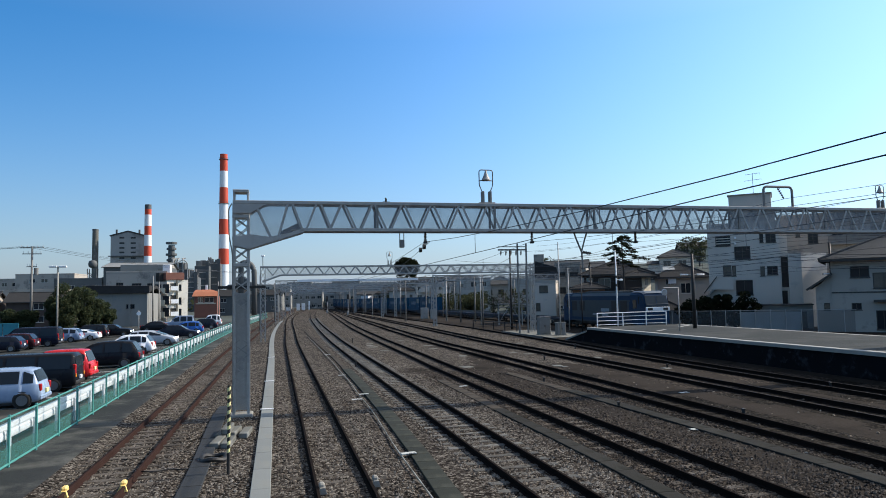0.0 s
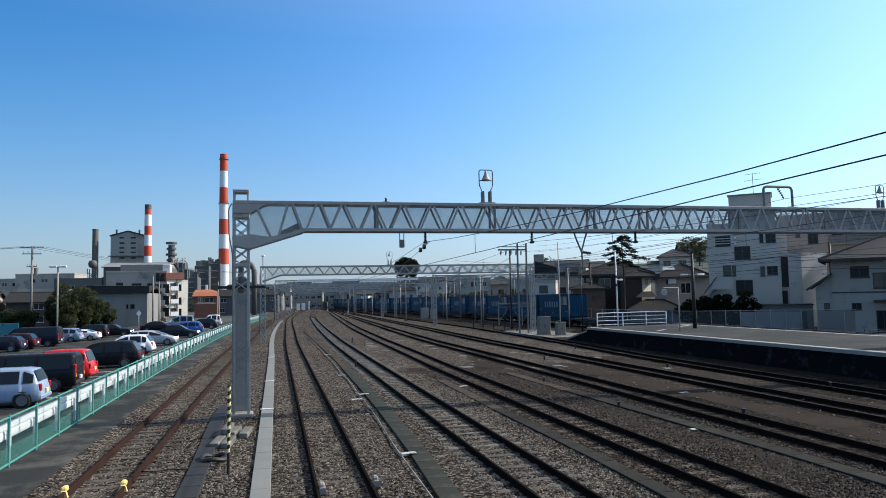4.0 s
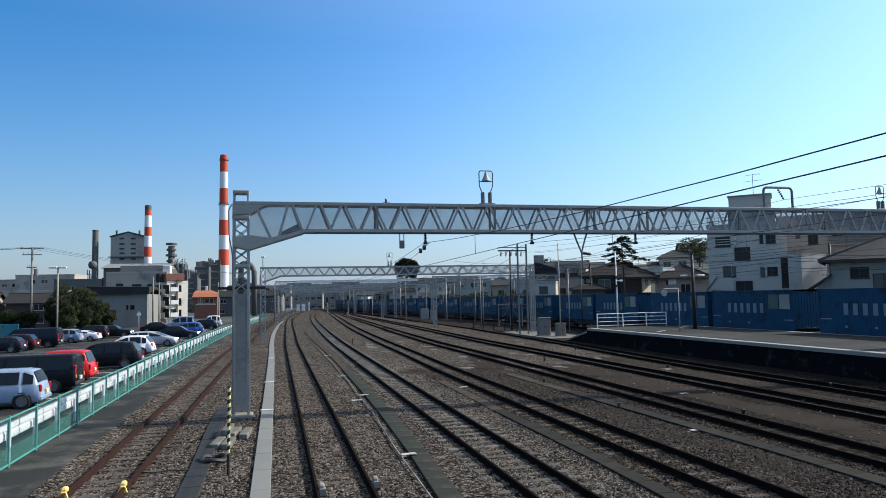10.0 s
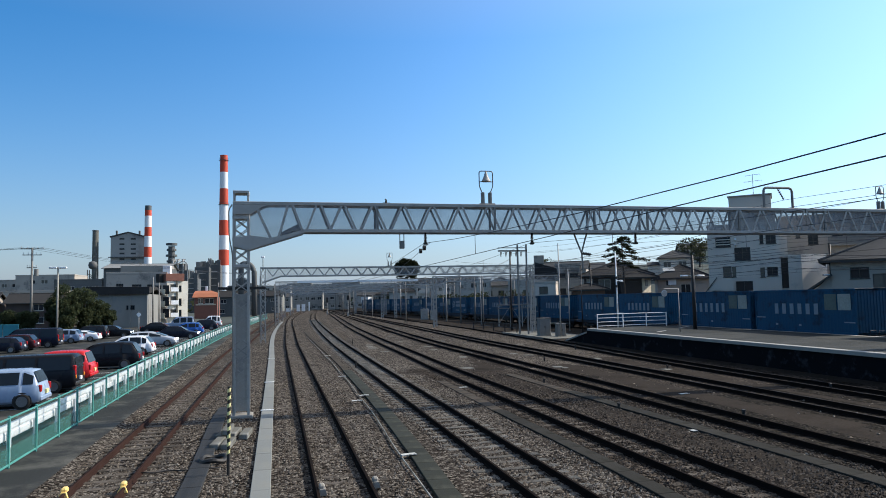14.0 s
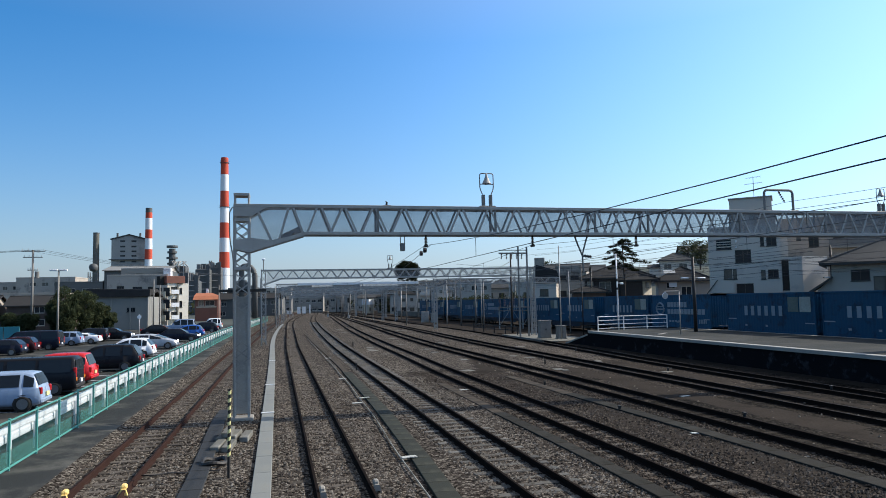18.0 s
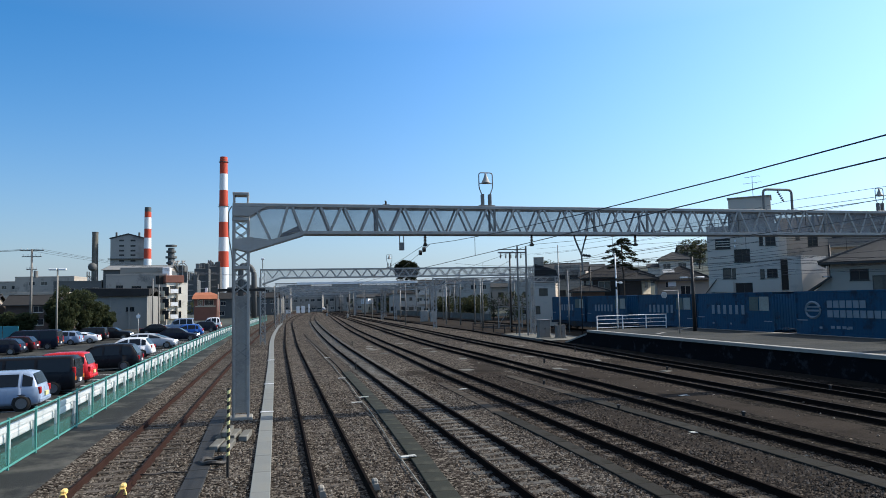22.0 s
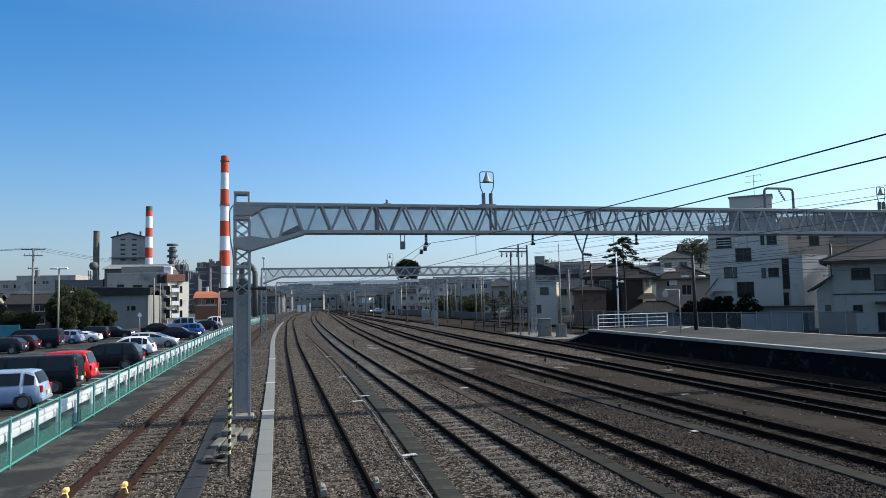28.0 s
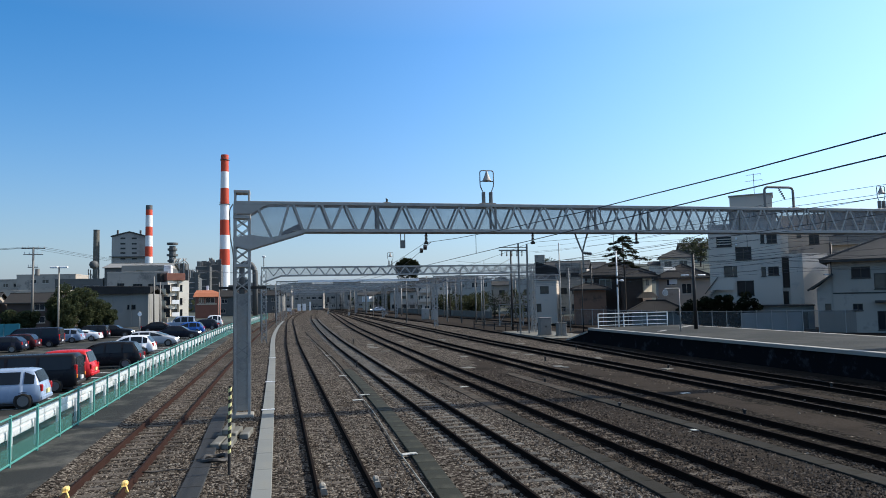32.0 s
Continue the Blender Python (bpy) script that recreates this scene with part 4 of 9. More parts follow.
# loose stones near the camera, one mesh of many
def stones(seed, count, x0, x1, y0, y1, r0, r1, mat, name, label):
    rng = np.random.default_rng(seed)
    m = Mesh()
    base = np.array([(1, 0, 0), (-1, 0, 0), (0, 1, 0), (0, -1, 0), (0, 0, 1), (0, 0, -1)], float)
    faces = [(0, 2, 4), (2, 1, 4), (1, 3, 4), (3, 0, 4), (2, 0, 5), (1, 2, 5), (3, 1, 5), (0, 3, 5)]
    for _ in range(count):
        x, y = rng.uniform(x0, x1), y0 + (y1 - y0) * rng.random() ** 1.5
        if min(abs(x - centre(k, y) - s) for k in ("L", "1", "A", "B") for s in (-0.566, 0.566)) < 0.1 or -0.6 < x < -0.05 or 2.95 < x < 4.3:
            continue
        r = rng.uniform(r0, r1)
        v = base * (0.6 + 0.8 * rng.random((6, 3))) * r * np.array([1, 1, 0.7])
        a = rng.uniform(0, 6.3)
        c, s = math.cos(a), math.sin(a)
        m.add([(x + p[0] * c - p[1] * s + p[2] * 0.3, y + p[0] * s + p[1] * c, -0.15 + p[2]) for p in v], faces)
    me = bpy.data.meshes.new(name)
    me.from_pydata(m.v, [], m.f)
    me.materials.append(mat)
    tagged(new(name, me), label, "stones", kind="stuff")


def island_stone(name, a, b):
    m = bpy.data.materials.new(name)
    m.use_nodes = True
    nt = m.node_tree
    bs = nt.nodes["Principled BSDF"]
    g, r = nt.nodes.new("ShaderNodeNewGeometry"), nt.nodes.new("ShaderNodeValToRGB")
    r.color_ramp.elements[0].color, r.color_ramp.elements[1].color = (*a, 1), (*b, 1)
    e = r.color_ramp.elements.new(0.6)
    e.color = (0.5 * (a[0] + b[0]) * 1.05, 0.5 * (a[1] + b[1]) * 0.95, 0.5 * (a[2] + b[2]) * 0.88, 1)
    nt.links.new(g.outputs["Random Per Island"], r.inputs[0])
    nt.links.new(r.outputs[0], bs.inputs["Base Color"])
    bs.inputs["Roughness"].default_value, bs.inputs["Specular IOR Level"].default_value = 0.9, 0.2
    return m


M_PALESTONE = island_stone("pale_chips", (0.04, 0.035, 0.028), (0.3, 0.27, 0.22))
M_STONE = island_stone("ballast_stone", (0.01, 0.0085, 0.007), (0.24, 0.213, 0.176))
stones(3, 36000, -4.9, 7.6, 11.5, 36, 0.02, 0.045, M_STONE, "ballast_stones", "loose angular brown and grey ballast stones")
# darker copy of the stones, their shaded sides included in the colour
M_STONE_DARK = island_stone("dusty_shaded_stone", (0.007, 0.0055, 0.0045), (0.12, 0.1, 0.08))
stones(4, 16000, 7.4, 13.2, 10.5, 36, 0.02, 0.05, M_STONE_DARK, "dusty_shaded_stones", "loose dusty brown ballast stones, darkened for their shaded sides")
stones(7, 420, 10.8, 22, 14, 75, 0.02, 0.06, M_PALESTONE, "pale_litter", "pale chips and litter scattered between the tracks")
stones(5, 500, -6.2, -4.9, 15, 45, 0.02, 0.06, M_STONE, "scattered_stones", "stones scattered on the asphalt strip by the fence")

# ---- teal fence and white guard rail by the car park ----


def fence_x(y):
    return spline(((5, -6.42), (40, -6.4), (60, -6.25), (85, -5.75), (110, -4.9), (140, -3.4), (170, -1.6)), y)


def net_material(name, col, cover):
    m = bpy.data.materials.new(name)
    m.use_nodes = True
    nt = m.node_tree
    b = nt.nodes["Principled BSDF"]
    b.inputs["Base Color"].default_value, b.inputs["Roughness"].default_value = (*col, 1), 0.6
    tr, mx = nt.nodes.new("ShaderNodeBsdfTransparent"), nt.nodes.new("ShaderNodeMixShader")
    mx.inputs[0].default_value = cover
    nt.links.new(tr.outputs[0], mx.inputs[1])
    nt.links.new(b.outputs[0], mx.inputs[2])
    nt.links.new(mx.outputs[0], nt.nodes["Material Output"].inputs["Surface"])
    return m


M_TEALNET = net_material("teal_wire_mesh", (0.06, 0.22, 0.19), 0.12)
M_TEALNET2 = net_material("dense_teal_wire_mesh", (0.04, 0.15, 0.125), 0.6)


def build_fence():
    f = thing("mesh_fence", "teal steel mesh fence between the car park and the rails", "fence")
    post = Mesh().box(-0.03, -0.03, 0, 0.03, 0.03, 1.28, 0.008).data("post", M_TEAL)
    rails = Mesh().box(-0.02, -1, 1.2, 0.02, 1, 1.24, 0.006).data("top_rail", M_TEAL)
    low = Mesh().box(-0.02, -1, 0.06, 0.02, 1, 0.11, 0.006).data("bottom_rail", M_TEAL)
    net = Mesh().add([(0, -1, 0.5), (0, 1, 0.5), (0, 1, 1.2), (0, -1, 1.2)], [(0, 1, 2, 3)]).data("mesh_panel", M_TEALNET)
    net2 = Mesh().add([(0, -1, 0.1), (0, 1, 0.1), (0, 1, 0.5), (0, -1, 0.5)], [(0, 1, 2, 3)]).data("lower_mesh_panel", M_TEALNET2)
    y = 11.2
    while y < 165:
        x, xn = fence_x(y), fence_x(y + 2)
        a = -math.degrees(math.atan((xn - x) / 2))
        part("post", post, None, f, at=pose(x, y, -0.06))
        for me, nm in ((rails, "top_rail"), (low, "bottom_rail"), (net, "mesh_panel"), (net2, "lower_mesh_panel")):
            part(nm, me, None, f, at=pose((x + xn) / 2, y + 1, -0.06, 0, 0, a))
        y += 2.0
    rail_white = material("chalky_white_paint", (0.62, 0.645, 0.645), 0.6, var=0.12, scale=0.8, fine=20, bump=0.05, stain=(0.36, 0.36, 0.34), stain_amount=0.25, stain_scale=0.9)
    g = thing("guard_rail", "white corrugated steel guard rail behind the fence", "guard rail")
    prof = ((0.0, 0.44), (0.016, 0.48), (0.016, 0.6), (0.0, 0.64), (0.0, 0.67), (0.016, 0.71), (0.016, 0.83), (0.0, 0.87), (-0.012, 0.87), (-0.012, 0.44))
    gp = Mesh().tube([(0, 0, -0.1), (0, 0, 0.72)], 0.06, 10).data("post", rail_white)
    br = Mesh().box(0.0, -0.05, 0.55, 0.13, 0.05, 0.7, 0.01).data("bracket", M_GALV)
    y = 11.0
    while y < 150:
        seg = Mesh().loft([[(fence_x(yy) - 0.42 + a, yy, b) for a, b in prof] for yy in (y, y + 2.0)])
        part("beam", seg, rail_white, g)
        part("post", gp, None, g, at=pose(fence_x(y) - 0.3, y + 1.1, 0))
        y += 2.0


build_fence()

# flat pieces of concrete lying between the tracks
SLAB = Mesh().box(-0.4, -0.3, -0.05, 0.4, 0.3, 0.02, 0.02).data("slab", M_CONC_DARK)
for k in range(24):
    r_ = random.Random(40 + k)
    key_ = r_.choice(("B", "C", "D"))
    y_ = r_.uniform(32, 105)
    single("concrete_slab", SLAB, M_CONC, "flat worn piece of pale concrete lying in the ballast", "concrete slab", group="concrete slabs",
           at=pose(centre(key_, y_) + r_.choice((-1.6, 1.7)) + r_.uniform(-0.3, 0.3), y_, -0.15, 0, 0, r_.uniform(-20, 20)) @ Matrix.Diagonal((r_.uniform(0.4, 1.1), r_.uniform(0.5, 1.6), 1, 1)))

# ---- the freight train ----
PATH_Y = [-250.0]
PATH_S = [-250.0]
while PATH_Y[-1] < 690:
    y_, n_ = PATH_Y[-1], PATH_Y[-1] + 2.0
    PATH_Y.append(n_)
    PATH_S.append(PATH_S[-1] + math.hypot(2.0, centre("T", n_) - centre("T", y_)))


def on_path(s):
    """The place and turn of a vehicle whose middle is s metres along the main line."""
    if s <= PATH_S[0]:
        y = PATH_Y[0] + s - PATH_S[0]
    else:
        y = float(np.interp(s, PATH_S, PATH_Y))
    x, slope = centre("T", y), (centre("T", y + 3) - centre("T", y - 3)) / 6
    return pose(x, y, 0.1, 0, 0, -math.degrees(math.atan(slope)))


def gone(t):
    """How far the train has run by t seconds, from its place at 6 s."""
    u = t - 6.0
    return 16.16 * u + 0.0337 * u * u


TRAIN = []     # (thing, its middle's distance along the line at 6 s)


def wheelset(m, y):
    m.tube([(-0.62, y, 0.43), (-0.5, y, 0.43)], 0.43, 18)
    m.tube([(0.5, y, 0.43), (0.62, y, 0.43)], 0.43, 18)
    m.tube([(-0.5, y, 0.43), (0.5, y, 0.43)], 0.08, 8)


def bogie(parent, y):
    fr = Mesh()
    for s in (-1, 1):
        fr.box(s * 0.9 - 0.07, y - 1.35, 0.36, s * 0.9 + 0.07, y + 1.35, 0.6, 0.03)
        for dy in (-0.95, 0.95):
            fr.box(s * 0.9 - 0.13, y + dy - 0.16, 0.26, s * 0.9 + 0.13, y + dy + 0.16, 0.58, 0.03)
        fr.tube([(s * 0.92, y - 0.15, 0.35), (s * 0.92, y - 0.15, 0.62)], 0.09, 8)
        fr.tube([(s * 0.92, y + 0.15, 0.35), (s * 0.92, y + 0.15, 0.62)], 0.09, 8)
    fr.box(-0.85, y - 0.2, 0.45, 0.85, y + 0.2, 0.75, 0.03)
    b = part("bogie", fr, M_BLACK, parent, "dark bogie frame")
    for dy in (-0.95, 0.95):
        m = Mesh()
        wheelset(m, y + dy)
        part("wheelset", m, M_BLACK, b)


M_WAGON = material("blue_grey_wagon_frame", (0.022, 0.032, 0.048), 0.7, 0.1, var=0.3, scale=1, fine=20, bump=0.15, stain=(0.05, 0.035, 0.025), stain_amount=0.35)


def build_wagon():
    w = thing("container_wagon", "low blue-grey flat container wagon on two bogies", "railway wagon", group="train")
    m = Mesh()
    for s in (-1, 1):
        m.box(s * 1.0 - 0.08, -9.8, 0.72, s * 1.0 + 0.08, 9.8, 1.0, 0.02)
        m.prism(((-6, 0.74), (6, 0.74), (4.5, 0.48), (-4.5, 0.48)), (s * 1.0 - 0.03, 0, 0), (0, 1, 0), (0, 0, 1), (1, 0, 0), 0.06)
    for y in np.arange(-9.6, 9.7, 1.2):
        m.box(-1.0, y - 0.07, 0.8, 1.0, y + 0.07, 0.98)
    m.box(-1.15, -9.85, 0.74, 1.15, -9.6, 1.0, 0.02)
    m.box(-1.15, 9.6, 0.74, 1.15, 9.85, 1.0, 0.02)
    part("underframe", m, M_WAGON, w)
    c = Mesh()
    for s in (-1, 1):
        c.box(-0.12, min(s * 9.8, s * 10.2), 0.72, 0.12, max(s * 9.8, s * 10.2), 0.95, 0.03)
    part("coupler", c, M_BLACK, w)
    t = Mesh().tube([(-0.75, 2.2, 0.62), (-0.75, 3.4, 0.62)], 0.2, 12)
    part("air_tank", t, M_BLACK, w)
    h = Mesh()
    for s in (-1, 1):
        for e in (-1, 1):
            h.tube([(s * 1.1, e * 9.9, 1.0), (s * 1.1, e * 9.9, 1.35), (s * 0.7, e * 9.9, 1.35), (s * 0.7, e * 9.9, 1.0)], 0.02, 6)
    part("end_handrail", h, M_WAGON, w)
    for y in (-7.1, 7.1):
        bogie(w, y)
    return w


M_LETTER = material("pale_lettering", (0.21, 0.26, 0.29), 0.6, var=0.2, scale=3, fine=20, bump=0.0)
M_STICKER = material("pale_poster_panel", (0.3, 0.32, 0.28), 0.6, var=0.3, scale=2, fine=8, bump=0.0)
M_STICKER2 = material("green_grey_poster_panel", (0.1, 0.13, 0.11), 0.6, var=0.4, scale=2.5, fine=8, bump=0.0)


def build_container(variant=0):
    """Thirty-one foot box; its front end faces -y."""
    c = thing("freight_container", "long blue corrugated steel freight container with pale lettering bars", "container", group="train containers")
    L, W, H = 8.85, 2.49, 2.82
    # corrugated side walls
    for s in (-1, 1):
        rings = []
        y = -L / 2 + 0.12
        prof = []
        while y < L / 2 - 0.12:
            prof += [(y, 0.0), (y + 0.14, 0.0), (y + 0.17, 0.006), (y + 0.25, 0.006)]
            y += 0.28
        prof.append((L / 2 - 0.12, 0.0))
        lo = [(s * (W / 2 - 0.03 + d), yy, 0.14) for yy, d in prof]
        hi = [(s * (W / 2 - 0.03 + d), yy, H - 0.12) for yy, d in prof]
        part("side_wall", Mesh().loft([lo, hi], closed=False), M_CONTAINER, c)
    for e in (-1, 1):
        prof, x = [], -W / 2 + 0.1
        while x < W / 2 - 0.15:
            prof += [(x, 0.0), (x + 0.09, 0.0), (x + 0.12, 0.035), (x + 0.2, 0.035)]
            x += 0.23
        lo = [(xx, e * (L / 2 - 0.05 + d), 0.14) for xx, d in prof]
        hi = [(xx, e * (L / 2 - 0.05 + d), H - 0.12) for xx, d in prof]
        part("end_wall", Mesh().loft([lo, hi], closed=False), M_CONTAINER, c)
    fr = Mesh()
    for s in (-1, 1):
        fr.box(s * W / 2 - 0.06, -L / 2, 0.0, s * W / 2 + 0.005, L / 2, 0.15, 0.015) if s > 0 else fr.box(-W / 2 - 0.005, -L / 2, 0.0, -W / 2 + 0.06, L / 2, 0.15, 0.015)
        fr.box(min(s * (W / 2 - 0.06), s * (W / 2 + 0.005)), -L / 2, H - 0.13, max(s * (W / 2 - 0.06), s * (W / 2 + 0.005)), L / 2, H, 0.015)
        for e in (-1, 1):
            fr.box(s * (W / 2 - 0.05) - 0.06, e * (L / 2 - 0.06) - 0.06, 0, s * (W / 2 - 0.05) + 0.06, e * (L / 2 - 0.06) + 0.06, H, 0.015)
            fr.box(-W / 2, e * (L / 2 - 0.05) - 0.05, H - 0.13, W / 2, e * (L / 2 - 0.05) + 0.05, H, 0.015)
            fr.box(-W / 2, e * (L / 2 - 0.05) - 0.05, 0, W / 2, e * (L / 2 - 0.05) + 0.05, 0.15, 0.015)
    part("corner_frame", fr, M_CONTAINER, c)
    part("roof", Mesh().box(-W / 2 + 0.03, -L / 2 + 0.03, H - 0.05, W / 2 - 0.03, L / 2 - 0.03, H - 0.01), M_CONTAINER, c)
    # the side that faces -x carries lettering bars and poster panels
    x = -W / 2 - 0.006
    if variant == 0:
        for k in range(6):
            y1 = 2.44 - 0.71 * k
            part("lettering_bar", Mesh().box(x, y1 - 0.34, 1.2, x + 0.012, y1, 1.9), M_LETTER, c, "pale lettering bar")
        part("poster_panel", Mesh().box(x, -2.95, 1.5, x + 0.012, -2.0, 2.5), M_STICKER2, c, "green-grey picture panel")
        part("poster_panel", Mesh().box(x, -4.05, 1.5, x + 0.012, -3.07, 2.5), M_STICKER, c, "pale picture panel")
    else:
        part("emblem", Mesh().tube([(x + 0.005, 2.9 + 0.62 * math.cos(a), 1.6 + 0.5 * math.sin(a)) for a in np.linspace(0, 2 * math.pi, 17)], 0.09, 4, cap=False).box(x, 2.35, 1.5, x + 0.01, 3.45, 1.62).box(x, 2.35, 1.75, x + 0.01, 3.45, 1.84), M_LETTER, c, "pale round emblem")
        for k in range(6):
            part("lettering_bar", Mesh().box(x, 1.3 - 0.5 * k, 1.75, x + 0.01, 1.72 - 0.5 * k, 2.2), M_LETTER, c, "pale lettering bar")
        for k in range(11):
            part("lettering_bar", Mesh().box(x, 1.3 - 0.5 * k, 1.15, x + 0.01, 1.72 - 0.5 * k, 1.6), M_LETTER, c, "pale lettering bar")
        for k in range(4):
            part("lettering_bar", Mesh().box(x, 1.2 - 0.45 * k, 0.45, x + 0.01, 1.5 - 0.45 * k, 0.62), M_LETTER, c, "pale lettering bar")
        for k in range(5):
            part("lettering_bar", Mesh().box(x, -3.0 - 0.22 * k, 0.4, x + 0.01, -2.87 - 0.22 * k, 0.75), M_LETTER, c, "pale lettering bar")
    for yy in (0.05, 2.2):
        part("marking", Mesh().box(x, yy, 0.42, x + 0.01, yy + 0.22, 0.55), M_LETTER, c)
    part("marking", Mesh().box(x, 3.4, 0.9, x + 0.01, 4.3, 0.97), M_LETTER, c)
    part("marking", Mesh().box(x, -4.3, 0.72, x + 0.01, -3.5, 0.79), M_LETTER, c)
    return c


M_LOCOBLUE = material("locomotive_blue", (0.008, 0.032, 0.07), 0.5, 0.0, var=0.1, scale=1, fine=15, bump=0.03, spec=0.15)
M_LOCOGREY = material("locomotive_grey", (0.03, 0.043, 0.05), 0.55, 0.0, var=0.15, scale=1, fine=15, bump=0.05)
M_ROOFLOCO = material("blue_grey_loco_roof", (0.075, 0.1, 0.13), 0.6, var=0.2, scale=1, fine=15, bump=0.05)
M_SCREEN = glass_dark("windscreen_glass", (0.03, 0.035, 0.035))
M_SCREEN.node_tree.nodes["Principled BSDF"].inputs["Specular IOR Level"].default_value = 0.28
M_LAMP = material("lit_lamp_glass", (0.8, 0.8, 0.75), 0.2, var=0.05, bump=0)
M_LAMP.node_tree.nodes["Principled BSDF"].inputs["Emission Color"].default_value = (0.9, 0.95, 1.0, 1)
M_LAMP.node_tree.nodes["Principled BSDF"].inputs["Emission Strength"].default_value = 6.0


def build_loco():
    c = thing("electric_locomotive", "blue and grey electric locomotive with white front band", "locomotive", group="train")
    L, W = 18.6, 2.8
    h = L / 2
    prof = ((-1.4, 0.8), (-1.4, 3.55), (-1.15, 3.85), (1.15, 3.85), (1.4, 3.55), (1.4, 0.8))
    body = Mesh().loft([[(x, y, z) for x, z in prof] for y in (-h + 2.6, h - 2.6)])
    part("body", body, M_LOCOGREY, c, "dark grey ribbed body side")
    band = Mesh()
    for s in (-1, 1):
        band.box(s * 1.4 - 0.01, -h + 2.6, 3.1, s * 1.4 + 0.01, h - 2.6, 3.53)
        band.box(s * 1.4 - 0.012, -h + 2.6, 0.95, s * 1.4 + 0.012, h - 2.6, 1.25)
    part("blue_stripe", band, M_LOCOBLUE, c)
    for e in (-1, 1):
        rings = []
        for d, wz, top, low in ((2.6, 1.4, 3.9, 0.8), (1.3, 1.4, 3.92, 0.75), (0.8, 1.38, 3.88, 0.72), (0.5, 1.35, 3.72, 0.7), (0.4, 1.33, 3.52, 0.68), (0.14, 1.28, 2.72, 0.65), (0.0, 1.22, 2.4, 0.62), (0.02, 1.2, 1.2, 0.6)):
            y = e * (h - d)
            rings.append([(-wz, y, low), (-wz, y, top - 0.3), (-wz + 0.25, y, top), (wz - 0.25, y, top), (wz, y, top - 0.3), (wz, y, low)])
        cab = part("cab", Mesh().loft(rings), M_LOCOBLUE, c, "blue cab end")
        for s in (-1, 1):
            ws = Mesh().add([(s * 0.04, e * (h - 0.11), 2.74), (s * 1.18, e * (h - 0.11), 2.74), (s * 1.14, e * (h - 0.365), 3.5), (s * 0.04, e * (h - 0.365), 3.5)], [(0, 1, 2, 3)])
            part("windscreen", ws, M_SCREEN, cab, "dark windscreen")
            part("corner_glass", Mesh().add([(s * 1.3, e * (h - 0.2), 2.74), (s * 1.405, e * (h - 1.1), 2.74), (s * 1.405, e * (h - 1.1), 3.42), (s * 1.35, e * (h - 0.44), 3.42)], [(0, 1, 2, 3)]), M_SCREEN, cab, "dark corner glass")
            part("side_window", Mesh().box(s * 1.4 - 0.02, e * (h - 1.75) - 0.35, 2.3, s * 1.4 + 0.02, e * (h - 1.75) + 0.35, 3.1), M_GLASS, cab)
            part("cab_door", Mesh().box(s * 1.4 - 0.02, e * (h - 2.5) - 0.28, 1.1, s * 1.4 + 0.02, e * (h - 2.5) + 0.28, 2.95), M_LOCOBLUE, cab)
            lamp = part("lamp_bezel", Mesh().box(s * 0.82 - 0.26, e * (h + 0.04) - 0.05, 2.12, s * 0.82 + 0.26, e * (h + 0.04) + 0.02, 2.36, 0.02), M_BLACK, cab)
            part("headlight", Mesh().tube([(s * 0.82, e * (h - 0.02), 2.24), (s * 0.82, e * (h + 0.08), 2.24)], 0.1, 12), M_LAMP, lamp, "lit round headlight")
        part("wiper_panel", Mesh().box(-1.2, e * (h - 0.06) - 0.06, 2.44, 1.2, e * (h - 0.06) + 0.03, 2.72, 0.02), M_LOCOGREY, cab, "dark grey panel below the glass")
        part("front_band", Mesh().box(-1.26, e * h - 0.06, 2.06, 1.26, e * h + 0.035, 2.42, 0.02), M_WHITE, cab, "white band")
        part("roof_dome", Mesh().loft([[(-wz, e * (h - d), z - 0.12), (-wz + 0.3, e * (h - d), z), (wz - 0.3, e * (h - d), z), (wz, e * (h - d), z - 0.12)] for d, wz, z in ((2.4, 1.3, 3.96), (1.2, 1.32, 3.97), (0.7, 1.28, 3.92), (0.44, 1.2, 3.74))], closed=False), M_ROOFLOCO, cab, "blue-grey cab roof")
        skirt = Mesh().box(-1.2, min(e * h, e * (h - 0.4)), 0.35, 1.2, max(e * h, e * (h - 0.4)), 0.9, 0.05)
        part("snow_plough", skirt, M_LOCOGREY, cab)
    lou = Mesh()
    for s in (-1, 1):
        for y in (-6.1, -4.2, 3.2, 5.2):
            lou.box(s * 1.4 - 0.02, y, 1.95, s * 1.4 + 0.02, y + 1.3, 3.0)
    part("side_grille", lou, M_BLACK, c)
    for s, y0, y1, z0, z1 in ((-1, -2.4, -0.6, 1.9, 2.25), (-1, -2.2, -0.8, 1.45, 1.8), (-1, 0.2, 1.3, 1.5, 1.7)):
        part("lettering_bar", Mesh().box(-1.42, y0, z0, -1.4, y1, z1), M_LETTER, c, "pale lettering bar")
    for y in (-5.2, 5.2):
        p = Mesh()
        for s in (-0.6, 0.6):
            p.tube([(s, y - 0.9, 3.95), (s, y + 0.9, 4.1), (s * 0.9, y - 0.7, 4.25)], 0.03, 5)
        p.tube([(-0.9, y - 0.7, 4.27), (0.9, y - 0.7, 4.27)], 0.04, 6)
        p.box(-0.7, y - 1, 3.82, 0.7, y + 1, 3.95)
        part("pantograph", p, M_BLACK, c, "folded pantograph")
    roof = Mesh().box(-0.9, -3.6, 3.8, 0.9, 3.8, 4.05, 0.05)
    part("roof_box", roof, M_LOCOGREY, c)
    und = Mesh().box(-1.2, -5.4, 0.5, 1.2, 5.4, 0.95, 0.05)
